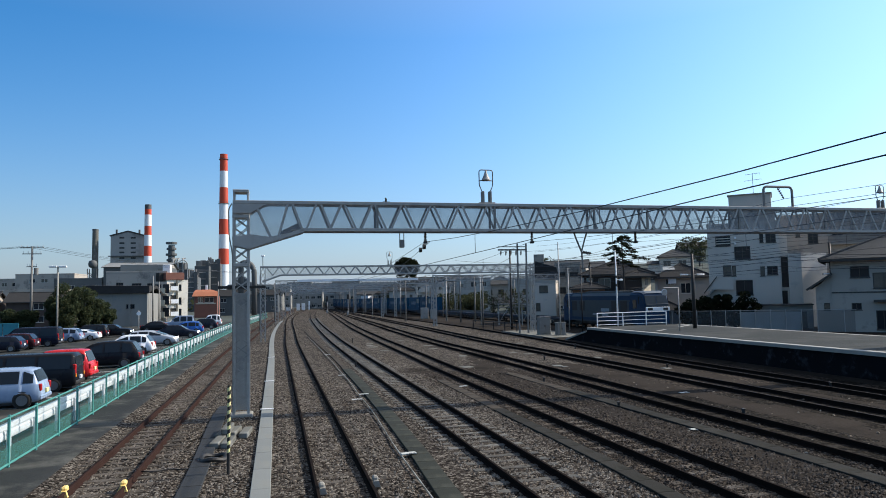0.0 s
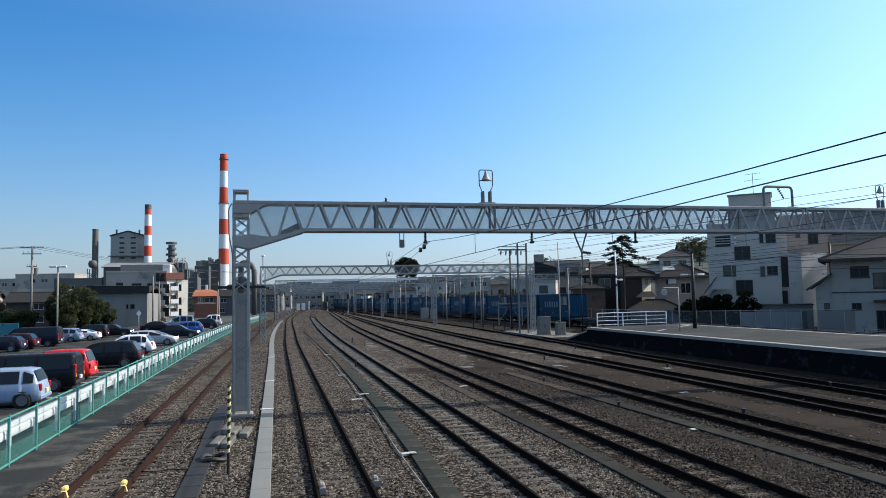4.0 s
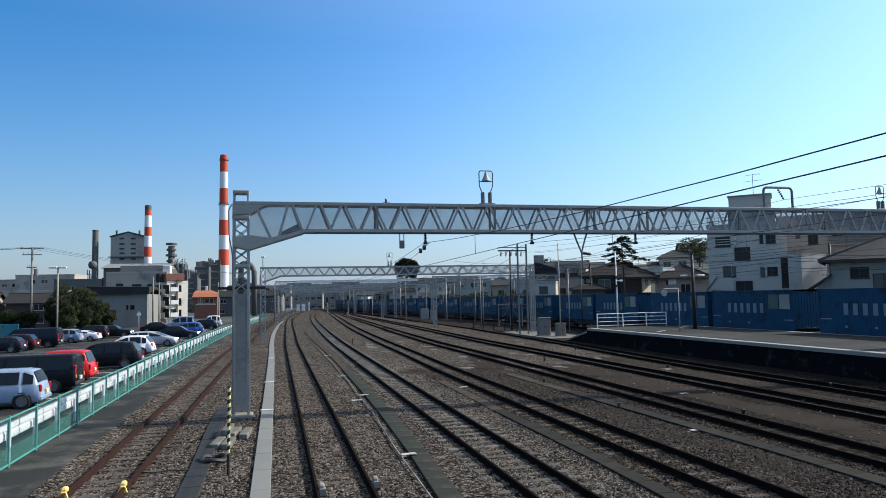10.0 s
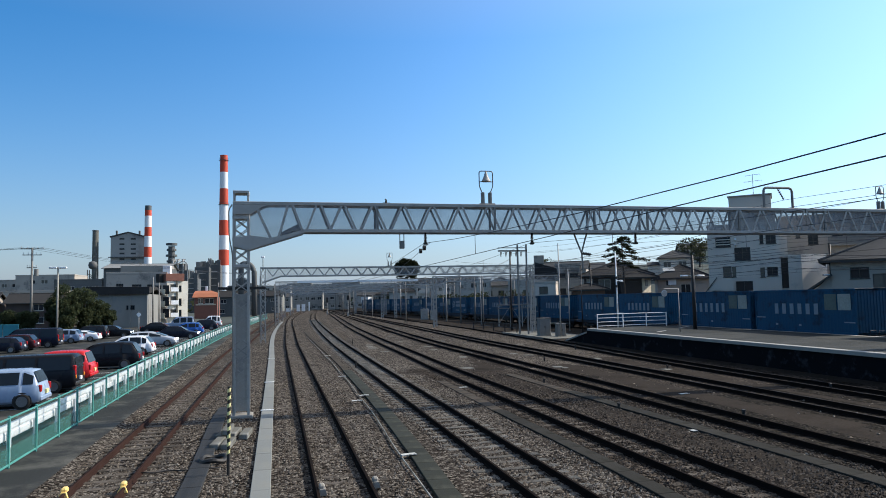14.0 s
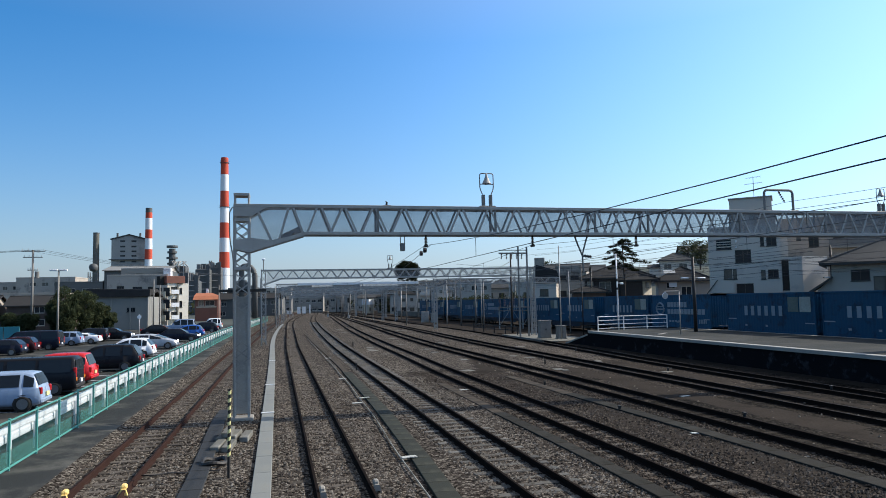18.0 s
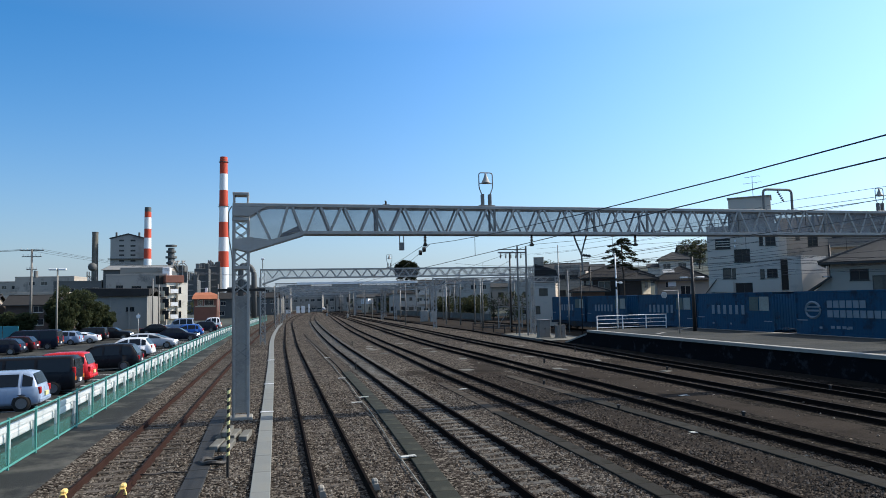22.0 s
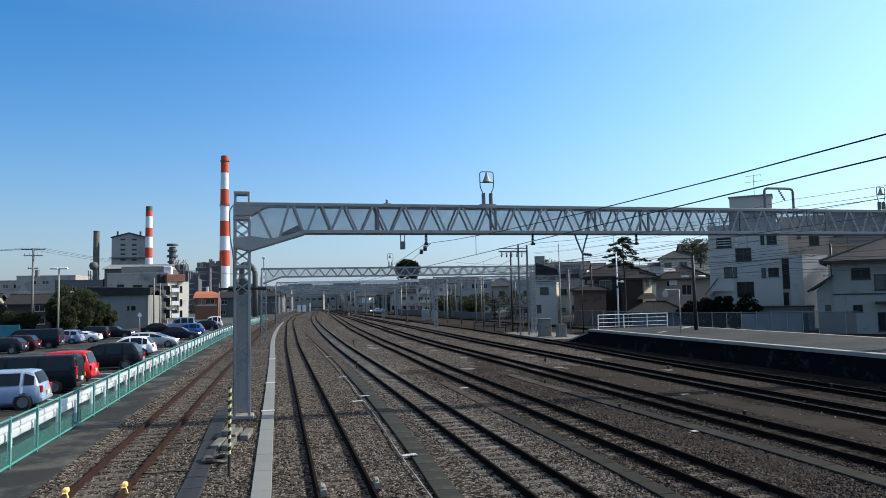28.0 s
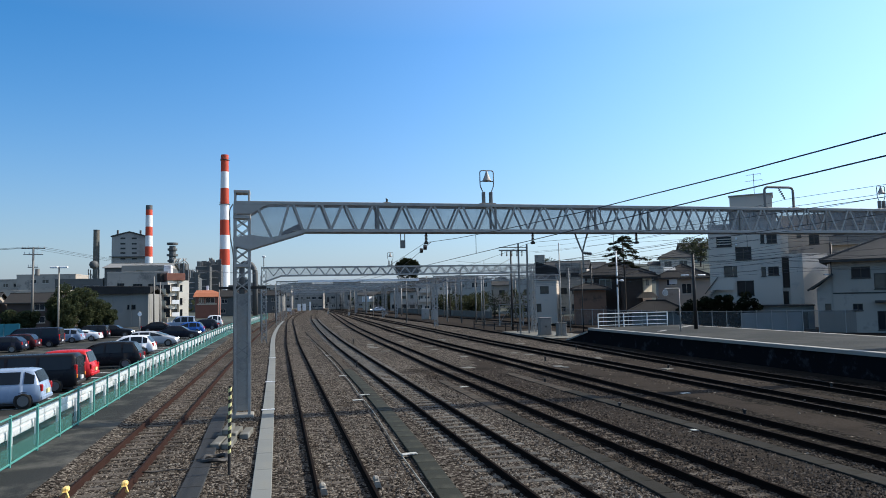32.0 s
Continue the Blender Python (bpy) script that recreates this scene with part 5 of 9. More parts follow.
    part("underframe", und, M_BLACK, c)
    for y in (-6.2, 0, 6.2):
        bogie(c, y)
    return c


def build_train():
    loco = build_loco()
    TRAIN.append((loco, -28.5))
    first = build_wagon()
    wagons = [first] + [copy_thing(first, pose(0, 0, 0)) for _ in range(17)]
    for k, w in enumerate(wagons):
        TRAIN.append((w, -19.3 + 20.4 * k + 10.2))
    box, odd = build_container(0), build_container(1)
    used = False
    for k in range(30):
        at = 47.4 + 20.4 * (k // 2) + (9.4 if k % 2 else 0.0)
        if k == 20:
            c = odd
        elif k == 25:
            c = copy_thing(odd, pose(0, 0, 0))
        elif not used:
            c, used = box, True
        else:
            c = copy_thing(box, pose(0, 0, 0))
        TRAIN.append((c, at))


build_train()

# ---- kit for buildings, trees and cars ----
M_ROOFGREY = material("grey_roof_tiles", (0.07, 0.07, 0.068), 0.85, var=0.3, scale=1, fine=14, bump=0.2, spec=0.12)
M_ROOFBROWN = material("brown_roof_tiles", (0.036, 0.035, 0.034), 0.88, var=0.3, scale=1, fine=14, bump=0.2, spec=0.1)
M_ROOFORANGE = material("orange_roof_tiles", (0.42, 0.15, 0.075), 0.75, var=0.2, scale=1, fine=14, bump=0.2)
M_BRICK = material("red_brown_tile_wall", (0.2, 0.085, 0.06), 0.85, var=0.2, scale=0.8, fine=20, bump=0.2)
M_SHEDBROWN = material("faded_brown_boards", (0.23, 0.125, 0.08), 0.85, var=0.25, scale=0.8, fine=20, bump=0.2, stain=(0.09, 0.06, 0.045), stain_amount=0.3)
M_BEIGE = material("beige_wall", (0.5, 0.44, 0.33), 0.85, var=0.12, scale=0.5, fine=14, bump=0.1, stain=(0.35, 0.31, 0.25), stain_amount=0.2)
M_BROWNWALL = material("dark_brown_boards", (0.07, 0.05, 0.04), 0.85, var=0.25, scale=0.8, fine=20, bump=0.2)
M_METALWALL = material("grey_metal_cladding", (0.25, 0.24, 0.212), 0.6, 0.1, var=0.12, scale=0.3, fine=10, bump=0.1, stain=(0.2, 0.2, 0.2), stain_amount=0.2, stain_scale=0.3)
M_FRAME = material("dark_window_frame", (0.054, 0.05, 0.04472), 0.5, 0.3, var=0.1, bump=0)
M_FRAMEL = material("pale_window_frame", (0.54, 0.5, 0.43), 0.5, 0.2, var=0.1, bump=0)
M_CURTAIN = material("pane_with_curtain", (0.0756, 0.072, 0.0602), 0.2, var=0.35, scale=2.5, fine=9, bump=0, spec=0.7)
M_CREAM = material("cream_paint", (0.72, 0.67, 0.56), 0.8, var=0.08, scale=0.4, fine=12, bump=0.05, stain=(0.5, 0.45, 0.37), stain_amount=0.2, stain_scale=0.6)
M_RED = material("chimney_red", (0.55, 0.07, 0.03), 0.7, var=0.12, scale=0.3, fine=4, bump=0)
M_PLANT = material("plant_steel", (0.105, 0.108, 0.104), 0.7, 0.2, var=0.3, scale=0.2, fine=2, bump=0)
M_SHEET = material("pale_grey_sheet", (0.36, 0.37, 0.36), 0.7, var=0.15, scale=0.6, fine=12, bump=0.1)
M_TARP = material("blue_sheet", (0.03, 0.19, 0.23), 0.6, var=0.15, scale=0.6, fine=12, bump=0.1)


def facade(m, x0, x1, z0, z1, y, t, holes):
    """A wall of thickness t behind y with openings (x0, z0, x1, z1) through it, as one welded mesh."""
    xs = sorted({x0, x1, *[min(max(v, x0), x1) for h in holes for v in (h[0], h[2])]})
    zs = sorted({z0, z1, *[min(max(v, z0), z1) for h in holes for v in (h[1], h[3])]})
    nx, nz = len(xs), len(zs)

    def solid(i, k):
        if not (0 <= i < nx - 1 and 0 <= k < nz - 1):
            return False
        mx, mz = (xs[i] + xs[i + 1]) / 2, (zs[k] + zs[k + 1]) / 2
        return not any(h[0] < mx < h[2] and h[1] < mz < h[3] for h in holes)

    v = [(x, yy, z) for yy in (y, y + t) for z in zs for x in xs]

    def at(i, k, back):
        return back * nx * nz + k * nx + i

    f = []
    for i in range(nx - 1):
        for k in range(nz - 1):
            if solid(i, k):
                q = ((i, k), (i + 1, k), (i + 1, k + 1), (i, k + 1))
                f += [tuple(at(*p, 0) for p in q), tuple(at(*p, 1) for p in q[::-1])]
                for (di, dk), (p, r) in zip(((0, -1), (1, 0), (0, 1), (-1, 0)), zip(q, q[1:] + q[:1])):
                    if not solid(i + di, k + dk):
                        f.append((at(*r, 0), at(*p, 0), at(*p, 1), at(*r, 1)))
    return m.add(v, f)


def window(parent, hole, y, frame=None, pane=None, bars=1, sill=True):
    """A framed window set back in an opening."""
    x0, z0, x1, z1 = hole
    fm, w = frame or M_FRAME, min(0.07, (x1 - x0) * 0.12)
    f = Mesh()
    f.box(x0, y + 0.06, z0, x0 + w, y + 0.14, z1).box(x1 - w, y + 0.06, z0, x1, y + 0.14, z1)
    f.box(x0 + w, y + 0.06, z0, x1 - w, y + 0.14, z0 + w).box(x0 + w, y + 0.06, z1 - w, x1 - w, y + 0.14, z1)
    for k in range(bars):
        xm = x0 + (x1 - x0) * (k + 1) / (bars + 1)
        f.box(xm - w / 2, y + 0.06, z0 + w, xm + w / 2, y + 0.14, z1 - w)
    wn = part("window", f, fm, parent)
    part("pane", Mesh().box(x0 + w, y + 0.12, z0 + w, x1 - w, y + 0.135, z1 - w), pane or M_GLASS, wn)
    if sill:
        part("sill", Mesh().box(x0 - 0.06, y - 0.07, z0 - 0.07, x1 + 0.06, y + 0.05, z0 - 0.004), fm, wn)
    return wn


def shell(parent, x0, x1, y0, y1, z0, z1, mat, holes=(), t=0.2, bars=1, frame=None, side=()):
    """Four walls with windows in the front; side: (y, z, y, z) openings in the wall that faces -x."""
    part("front_wall", facade(Mesh(), x0, x1, z0, z1, y0, t, holes), mat, parent)
    for h in holes:
        window(parent, h, y0, frame, random.choice((M_GLASS, M_GLASS, M_CURTAIN)), bars if h[2] - h[0] > 0.7 else 0)
    part("side_wall", Mesh().box(x0, y0 + t, z0, x0 + t, y1, z1), mat, parent)
    part("side_wall", Mesh().box(x1 - t, y0 + t, z0, x1, y1, z1), mat, parent)
    part("back_wall", Mesh().box(x0 + t, y1 - t, z0, x1 - t, y1, z1), mat, parent)
    for a, b, c, d in side:
        part("side_window", Mesh().box(x0 - 0.03, a, b, x0 + 0.02, c, d), M_GLASS, parent)


def flat_roof(parent, x0, x1, y0, y1, z, mat, h=0.35):
    part("roof", Mesh().box(x0 + 0.2, y0 + 0.2, z - 0.15, x1 - 0.2, y1 - 0.2, z + 0.02), M_CONC_DARK, parent)
    p = Mesh().box(x0 - 0.05, y0 - 0.05, z, x1 + 0.05, y0 + 0.25, z + h, 0.02).box(x0 - 0.05, y1 - 0.25, z, x1 + 0.05, y1 + 0.05, z + h, 0.02)
    p.box(x0 - 0.05, y0 + 0.25, z, x0 + 0.25, y1 - 0.25, z + h, 0.02).box(x1 - 0.25, y0 + 0.25, z, x1 + 0.05, y1 - 0.25, z + h, 0.02)
    part("parapet", p, mat, parent)


def wavy(a, b, c, d, pitch=0.28, amp=0.02):
    """A tiled slope: eaves a to b, ridge d to c, waved across."""
    a, b, c, d = (Vector(p) for p in (a, b, c, d))
    n = max(2, int((b - a).length / pitch)) * 4
    up = (b - a).cross(d - a).normalized()
    if up.z < 0:
        up = -up
    lo, hi = [], []
    for k in range(n + 1):
        s = k / n
        o = up * (amp * (0, 1, 0.6, 0)[k % 4])
        lo.append(a.lerp(b, s) + o)
        hi.append(d.lerp(c, s) + o)
    rows = [[p.lerp(q, r / 5) for p, q in zip(lo, hi)] for r in range(6)]
    return Mesh().loft(rows, closed=False)


def gable_roof(parent, x0, x1, y0, y1, z, h, mat, along="x", over=0.5, wave=True):
    """A pitched roof with a ridge along x or y, with bargeboards."""
    x0, x1, y0, y1 = x0 - over, x1 + over, y0 - over, y1 + over
    if along == "x":
        ym = (y0 + y1) / 2
        slopes = (((x0, y0, z), (x1, y0, z), (x1, ym, z + h), (x0, ym, z + h)), ((x0, y1, z), (x1, y1, z), (x1, ym, z + h), (x0, ym, z + h)))
        gab = [((x, y0 + over, z), (x, y1 - over, z), (x, ym, z + h - 0.15)) for x in (x0 + over + 0.05, x1 - over - 0.05)]
        ridge = ((x0, ym, z + h), (x1, ym, z + h))
    else:
        xm = (x0 + x1) / 2
        slopes = (((x0, y0, z), (x0, y1, z), (xm, y1, z + h), (xm, y0, z + h)), ((x1, y0, z), (x1, y1, z), (xm, y1, z + h), (xm, y0, z + h)))
        gab = [((x0 + over, y, z), (x1 - over, y, z), (xm, y, z + h - 0.15)) for y in (y0 + over + 0.05, y1 - over - 0.05)]
        ridge = ((xm, y0, z + h), (xm, y1, z + h))
    for s in slopes:
        part("roof_slope", wavy(*s) if wave else Mesh().add(s, [(0, 1, 2, 3)]), mat, parent)
        e = Mesh().bar(Vector(s[0]) - Vector((0, 0, 0.08)), Vector(s[1]) - Vector((0, 0, 0.08)), 0.06, 0.16)
        e.bar(Vector(s[0]) - Vector((0, 0, 0.08)), Vector(s[3]) - Vector((0, 0, 0.08)), 0.06, 0.18).bar(Vector(s[1]) - Vector((0, 0, 0.08)), Vector(s[2]) - Vector((0, 0, 0.08)), 0.06, 0.18)
        part("eaves_board", e, M_FRAME, parent)
    for g in gab:
        part("gable", Mesh().add(g, [(0, 1, 2)]), M_PLASTER, parent)
    part("ridge", Mesh().tube(ridge, 0.12, 6), mat, parent)


def hip_roof(parent, x0, x1, y0, y1, z, h, mat, over=0.6):
    """A tiled roof that slopes on all four sides, with ridge, hips and eaves boards."""
    x0, x1, y0, y1 = x0 - over, x1 + over, y0 - over, y1 + over
    r = min(x1 - x0, y1 - y0) * 0.46
    if x1 - x0 > y1 - y0:
        a, b = (x0 + r, (y0 + y1) / 2, z + h), (x1 - r, (y0 + y1) / 2, z + h)
    else:
        a, b = ((x0 + x1) / 2, y0 + r, z + h), ((x0 + x1) / 2, y1 - r, z + h)
    p, q, u, v = (x0, y0, z), (x1, y0, z), (x1, y1, z), (x0, y1, z)
    slopes = ((p, q, b, a), (u, v, a, b), (v, p, a, a), (q, u, b, b)) if x1 - x0 > y1 - y0 else ((p, q, a, a), (u, v, b, b), (v, p, a, b), (q, u, b, a))
    for e0, e1, c, d in slopes:
        part("roof_slope", wavy(e0, e1, c, d), mat, parent)
    m = Mesh().tube([a, b], 0.13, 6)
    for e, t in ((p, a), (v, a if x1 - x0 > y1 - y0 else b), (q, b if x1 - x0 > y1 - y0 else a), (u, b)):
        m.tube([(e[0], e[1], e[2] + 0.05), t], 0.09, 6)
    part("ridge", m, mat, parent)
    e = Mesh()
    for c, d in ((p, q), (q, u), (u, v), (v, p)):
        e.bar((c[0], c[1], z - 0.1), (d[0], d[1], z - 0.1), 0.06, 0.16)
    part("eaves_board", e, M_FRAME, parent)


# leaves


def leaf_material(name, a, b):
    m = island_stone(name, a, b)
    bs = m.node_tree.nodes["Principled BSDF"]
    bs.inputs["Roughness"].default_value = 0.9
    bs.inputs["Specular IOR Level"].default_value = 0.03
    nt = m.node_tree
    tl, mx = nt.nodes.new("ShaderNodeBsdfTranslucent"), nt.nodes.new("ShaderNodeMixShader")
    nt.links.new(bs.inputs["Base Color"].links[0].from_socket, tl.inputs["Color"])
    mx.inputs[0].default_value = 0.45
    nt.links.new(bs.outputs[0], mx.inputs[1])
    nt.links.new(tl.outputs[0], mx.inputs[2])
    nt.links.new(mx.outputs[0], nt.nodes["Material Output"].inputs["Surface"])
    return m


M_LEAF = leaf_material("dark_green_leaves", (0.035, 0.044, 0.026), (0.075, 0.085, 0.045))
M_LEAFP = leaf_material("pine_needles", (0.01, 0.014, 0.008), (0.026, 0.032, 0.016))
M_BARK = material("bark", (0.06, 0.045, 0.035), 0.95, var=0.3, scale=3, fine=20, bump=0.5)


def leaves(m, rng, centre_, radii, n, size):
    for _ in range(n):
        d = rng.normal(size=3)
        d /= np.linalg.norm(d)
        p = np.array(centre_) + d * np.array(radii) * (0.45 + 0.6 * rng.random() ** 0.6)
        u, v = rng.normal(size=3), rng.normal(size=3)
        u, v = u / np.linalg.norm(u) * size * rng.uniform(0.5, 1.3), v / np.linalg.norm(v) * size * rng.uniform(0.5, 1.3)
        m.add([p - u, p + v, p + u * 0.9, p - v * 0.8], [(0, 1, 2, 3)])


def plain_mesh(m, name, mat):
    me = bpy.data.meshes.new(name)
    me.from_pydata(m.v, [], m.f)
    me.materials.append(mat)
    return me


def tree(name, label, x, y, h, r, seed, clumps=14, n=110, size=0.22, mat=None, z=0.0, low=0.25, cat="tree"):
    rng = np.random.default_rng(seed)
    t = thing(name, label, cat, (x, y, z))
    tr = Mesh().tube([(0, 0, 0), (0.05 * r, 0, h * 0.3), (0, 0.04 * r, h * 0.75)], 0.045 * h ** 0.8, 7, 0.02 * h ** 0.6)
    cr = Mesh()
    for k in range(clumps):
        a = 2.4 * k + rng.uniform(-0.4, 0.4)
        hz = low + (0.95 - low) * ((k + 0.5) / clumps)
        rad = r * math.sin(math.pi * min(1, 0.22 + 0.78 * (1 - hz) + 0.1)) * rng.uniform(0.45, 0.85)
        c = (rad * math.cos(a), rad * math.sin(a), h * hz)
        tr.tube([(0, 0, h * hz * 0.75), (c[0] * 0.5, c[1] * 0.5, h * hz * 0.9), c], 0.03 * h ** 0.5, 5, 0.01)
        q = r * rng.uniform(0.3, 0.5)
        leaves(cr, rng, c, (q, q, q * 0.75), n, size)
    part("trunk", tr, M_BARK, t)
    ob = part("crown", plain_mesh(cr, "crown", mat or M_LEAF), None, t)
    return t


def pine(x, y, h, seed, z=0.0):
    """A pine with bare trunk and flat pads of needles near the top."""
    rng = np.random.default_rng(seed)
    t = thing("pine_tree", "tall dark pine with flat spreading pads of needles", "tree", (x, y, z))
    tr, cr = Mesh().tube([(0, 0, 0), (0.1, 0, h * 0.5), (-0.05, 0, h)], 0.17, 8, 0.06), Mesh()
    for k in range(22):
        a = 2.4 * k
        hz = h * (0.66 + 0.33 * k / 21)
        rad = (3.0 - 2.2 * (k / 21) ** 2) * rng.uniform(0.4, 1.0)
        c = (rad * math.cos(a), rad * math.sin(a), hz + 0.1)
        tr.tube([(0, 0, hz - 0.2), (c[0] * 0.5, c[1] * 0.5, hz + 0.05), c], 0.05, 5, 0.02)
        for q in range(5):
            u = 0.45 + 0.16 * q
            leaves(cr, rng, (c[0] * u + rng.uniform(-0.2, 0.2), c[1] * u + rng.uniform(-0.2, 0.2), c[2] + 0.12 - 0.3 * u * u + rng.uniform(-0.08, 0.08)), (0.42, 0.42, 0.12), 40, 0.11)
    part("trunk", tr, M_BARK, t)
    part("crown", plain_mesh(cr, "crown", M_LEAFP), None, t)


# cars
M_TYRE = material("tyre_rubber", (0.0216, 0.02, 0.0172), 0.9, var=0.2, bump=0.1)
M_RIM = material("wheel_rim", (0.2, 0.205, 0.21), 0.4, 0.6, var=0.1, bump=0)
M_TAIL = material("red_tail_light", (0.4, 0.012, 0.012), 0.2, var=0.1, bump=0, spec=0.7)
M_AMBER = material("amber_light", (0.6, 0.18, 0.02), 0.25, var=0.1, bump=0)
M_BUMPER = material("dark_plastic", (0.027, 0.025, 0.02322), 0.6, var=0.1, bump=0)
PAINTS = {}


def paint(name, col):
    if name not in PAINTS:
        PAINTS[name] = m = material("car_paint_" + name, col, 0.28, 0.0, var=0.04, scale=1.0, fine=5, bump=0.0, spec=0.12 if max(col) < 0.08 else 0.3)
        m.node_tree.nodes["Principled BSDF"].inputs["Coat Weight"].default_value = 0.06 if max(col) < 0.08 else 0.25
    return PAINTS[name]


WHEEL = None


def wheel_meshes():
    tyre = Mesh().loft([[(x, r * math.cos(a), r * math.sin(a)) for a in np.linspace(0, 2 * math.pi, 21)[:-1]] for x, r in ((-0.09, 0.2), (-0.09, 0.27), (-0.06, 0.3), (0.06, 0.3), (0.09, 0.27), (0.09, 0.2))], caps=False)
    rim = Mesh().loft([[(x, r * math.cos(a), r * math.sin(a)) for a in np.linspace(0, 2 * math.pi, 21)[:-1]] for x, r in ((-0.085, 0.2), (-0.06, 0.18), (-0.07, 0.05), (-0.075, 0.02), (0.075, 0.02), (0.07, 0.05), (0.06, 0.18), (0.085, 0.2))])
    for k in range(5):
        a = k * 2 * math.pi / 5
        for s in (-1, 1):
            rim.bar((s * 0.08, 0.04 * math.cos(a), 0.04 * math.sin(a)), (s * 0.082, 0.19 * math.cos(a), 0.19 * math.sin(a)), 0.05, 0.02, (1, 0, 0))
    return tyre.data("tyre", M_TYRE, True), rim.data("rim", M_RIM)


# stations along each kind of body, rear to front: (fraction of length, metres, times the car's height, width); then waist, side windows, rear window, windscreen
SHAPES = {}
SHAPES["kei"] = (((0, 0.6, 0, 0.86), (0.012, 0.78, 0, 0.93), (0.03, 0.94, 0, 0.97), (0.1, -0.05, 1, 1), (0.2, 0, 1, 1), (0.5, 0, 1, 1), (0.62, -0.04, 1, 1), (0.8, 0.96, 0, 1), (0.92, 0.87, 0, 0.98), (0.985, 0.72, 0, 0.93), (1, 0.55, 0, 0.86)),
                 0.9, ((0.085, 0.19), (0.23, 0.45), (0.48, 0.7)), (0.03, 0.1), (0.62, 0.8))
SHAPES["van"] = (((0, 0.7, 0, 0.95), (0.004, 1.0, 0, 0.98), (0.022, -0.1, 1, 1), (0.05, 0, 1, 1), (0.7, 0, 1, 1), (0.78, -0.05, 1, 1), (0.95, 1.0, 0, 0.98), (0.985, 0.8, 0, 0.95), (1, 0.5, 0, 0.9)),
                 0.98, ((0.05, 0.33), (0.36, 0.6), (0.63, 0.83)), (0.004, 0.022), (0.78, 0.95))
SHAPES["hatch"] = (((0, 0.6, 0, 0.9), (0.015, 0.78, 0, 0.97), (0.03, 0.9, 0, 1), (0.14, -0.04, 1, 1), (0.25, 0, 1, 1), (0.5, 0, 1, 1), (0.58, -0.05, 1, 1), (0.78, 0.92, 0, 1), (0.93, 0.8, 0, 0.98), (0.985, 0.66, 0, 0.93), (1, 0.5, 0, 0.85)),
                   0.88, ((0.12, 0.2), (0.22, 0.42), (0.45, 0.68)), (0.03, 0.14), (0.58, 0.78))
SHAPES["sedan"] = (((0, 0.6, 0, 0.9), (0.02, 0.85, 0, 0.97), (0.12, 0.92, 0, 1), (0.28, -0.04, 1, 1), (0.36, 0, 1, 1), (0.5, 0, 1, 1), (0.56, -0.04, 1, 1), (0.74, 0.9, 0, 1), (0.92, 0.76, 0, 0.98), (0.985, 0.62, 0, 0.92), (1, 0.48, 0, 0.85)),
                   0.86, ((0.26, 0.42), (0.45, 0.65)), (0.12, 0.28), (0.56, 0.74))
SHAPES["suv"] = (((0, 0.72, 0, 0.95), (0.01, 1.0, 0, 0.98), (0.06, -0.05, 1, 1), (0.14, 0, 1, 1), (0.52, 0, 1, 1), (0.58, -0.05, 1, 1), (0.72, 1.04, 0, 1), (0.93, 0.95, 0, 0.98), (0.985, 0.78, 0, 0.95), (1, 0.55, 0, 0.88)),
                 0.98, ((0.07, 0.22), (0.25, 0.43), (0.46, 0.64)), (0.01, 0.06), (0.58, 0.72))
SHAPES["mpv"] = (((0, 0.64, 0, 0.9), (0.012, 0.84, 0, 0.97), (0.025, 0.95, 0, 1), (0.11, -0.05, 1, 1), (0.2, 0, 1, 1), (0.45, 0, 1, 1), (0.55, -0.06, 1, 1), (0.8, 0.94, 0, 1), (0.93, 0.78, 0, 0.98), (0.985, 0.62, 0, 0.93), (1, 0.48, 0, 0.86)),
                 0.92, ((0.1, 0.22), (0.25, 0.43), (0.46, 0.7)), (0.025, 0.11), (0.55, 0.8))


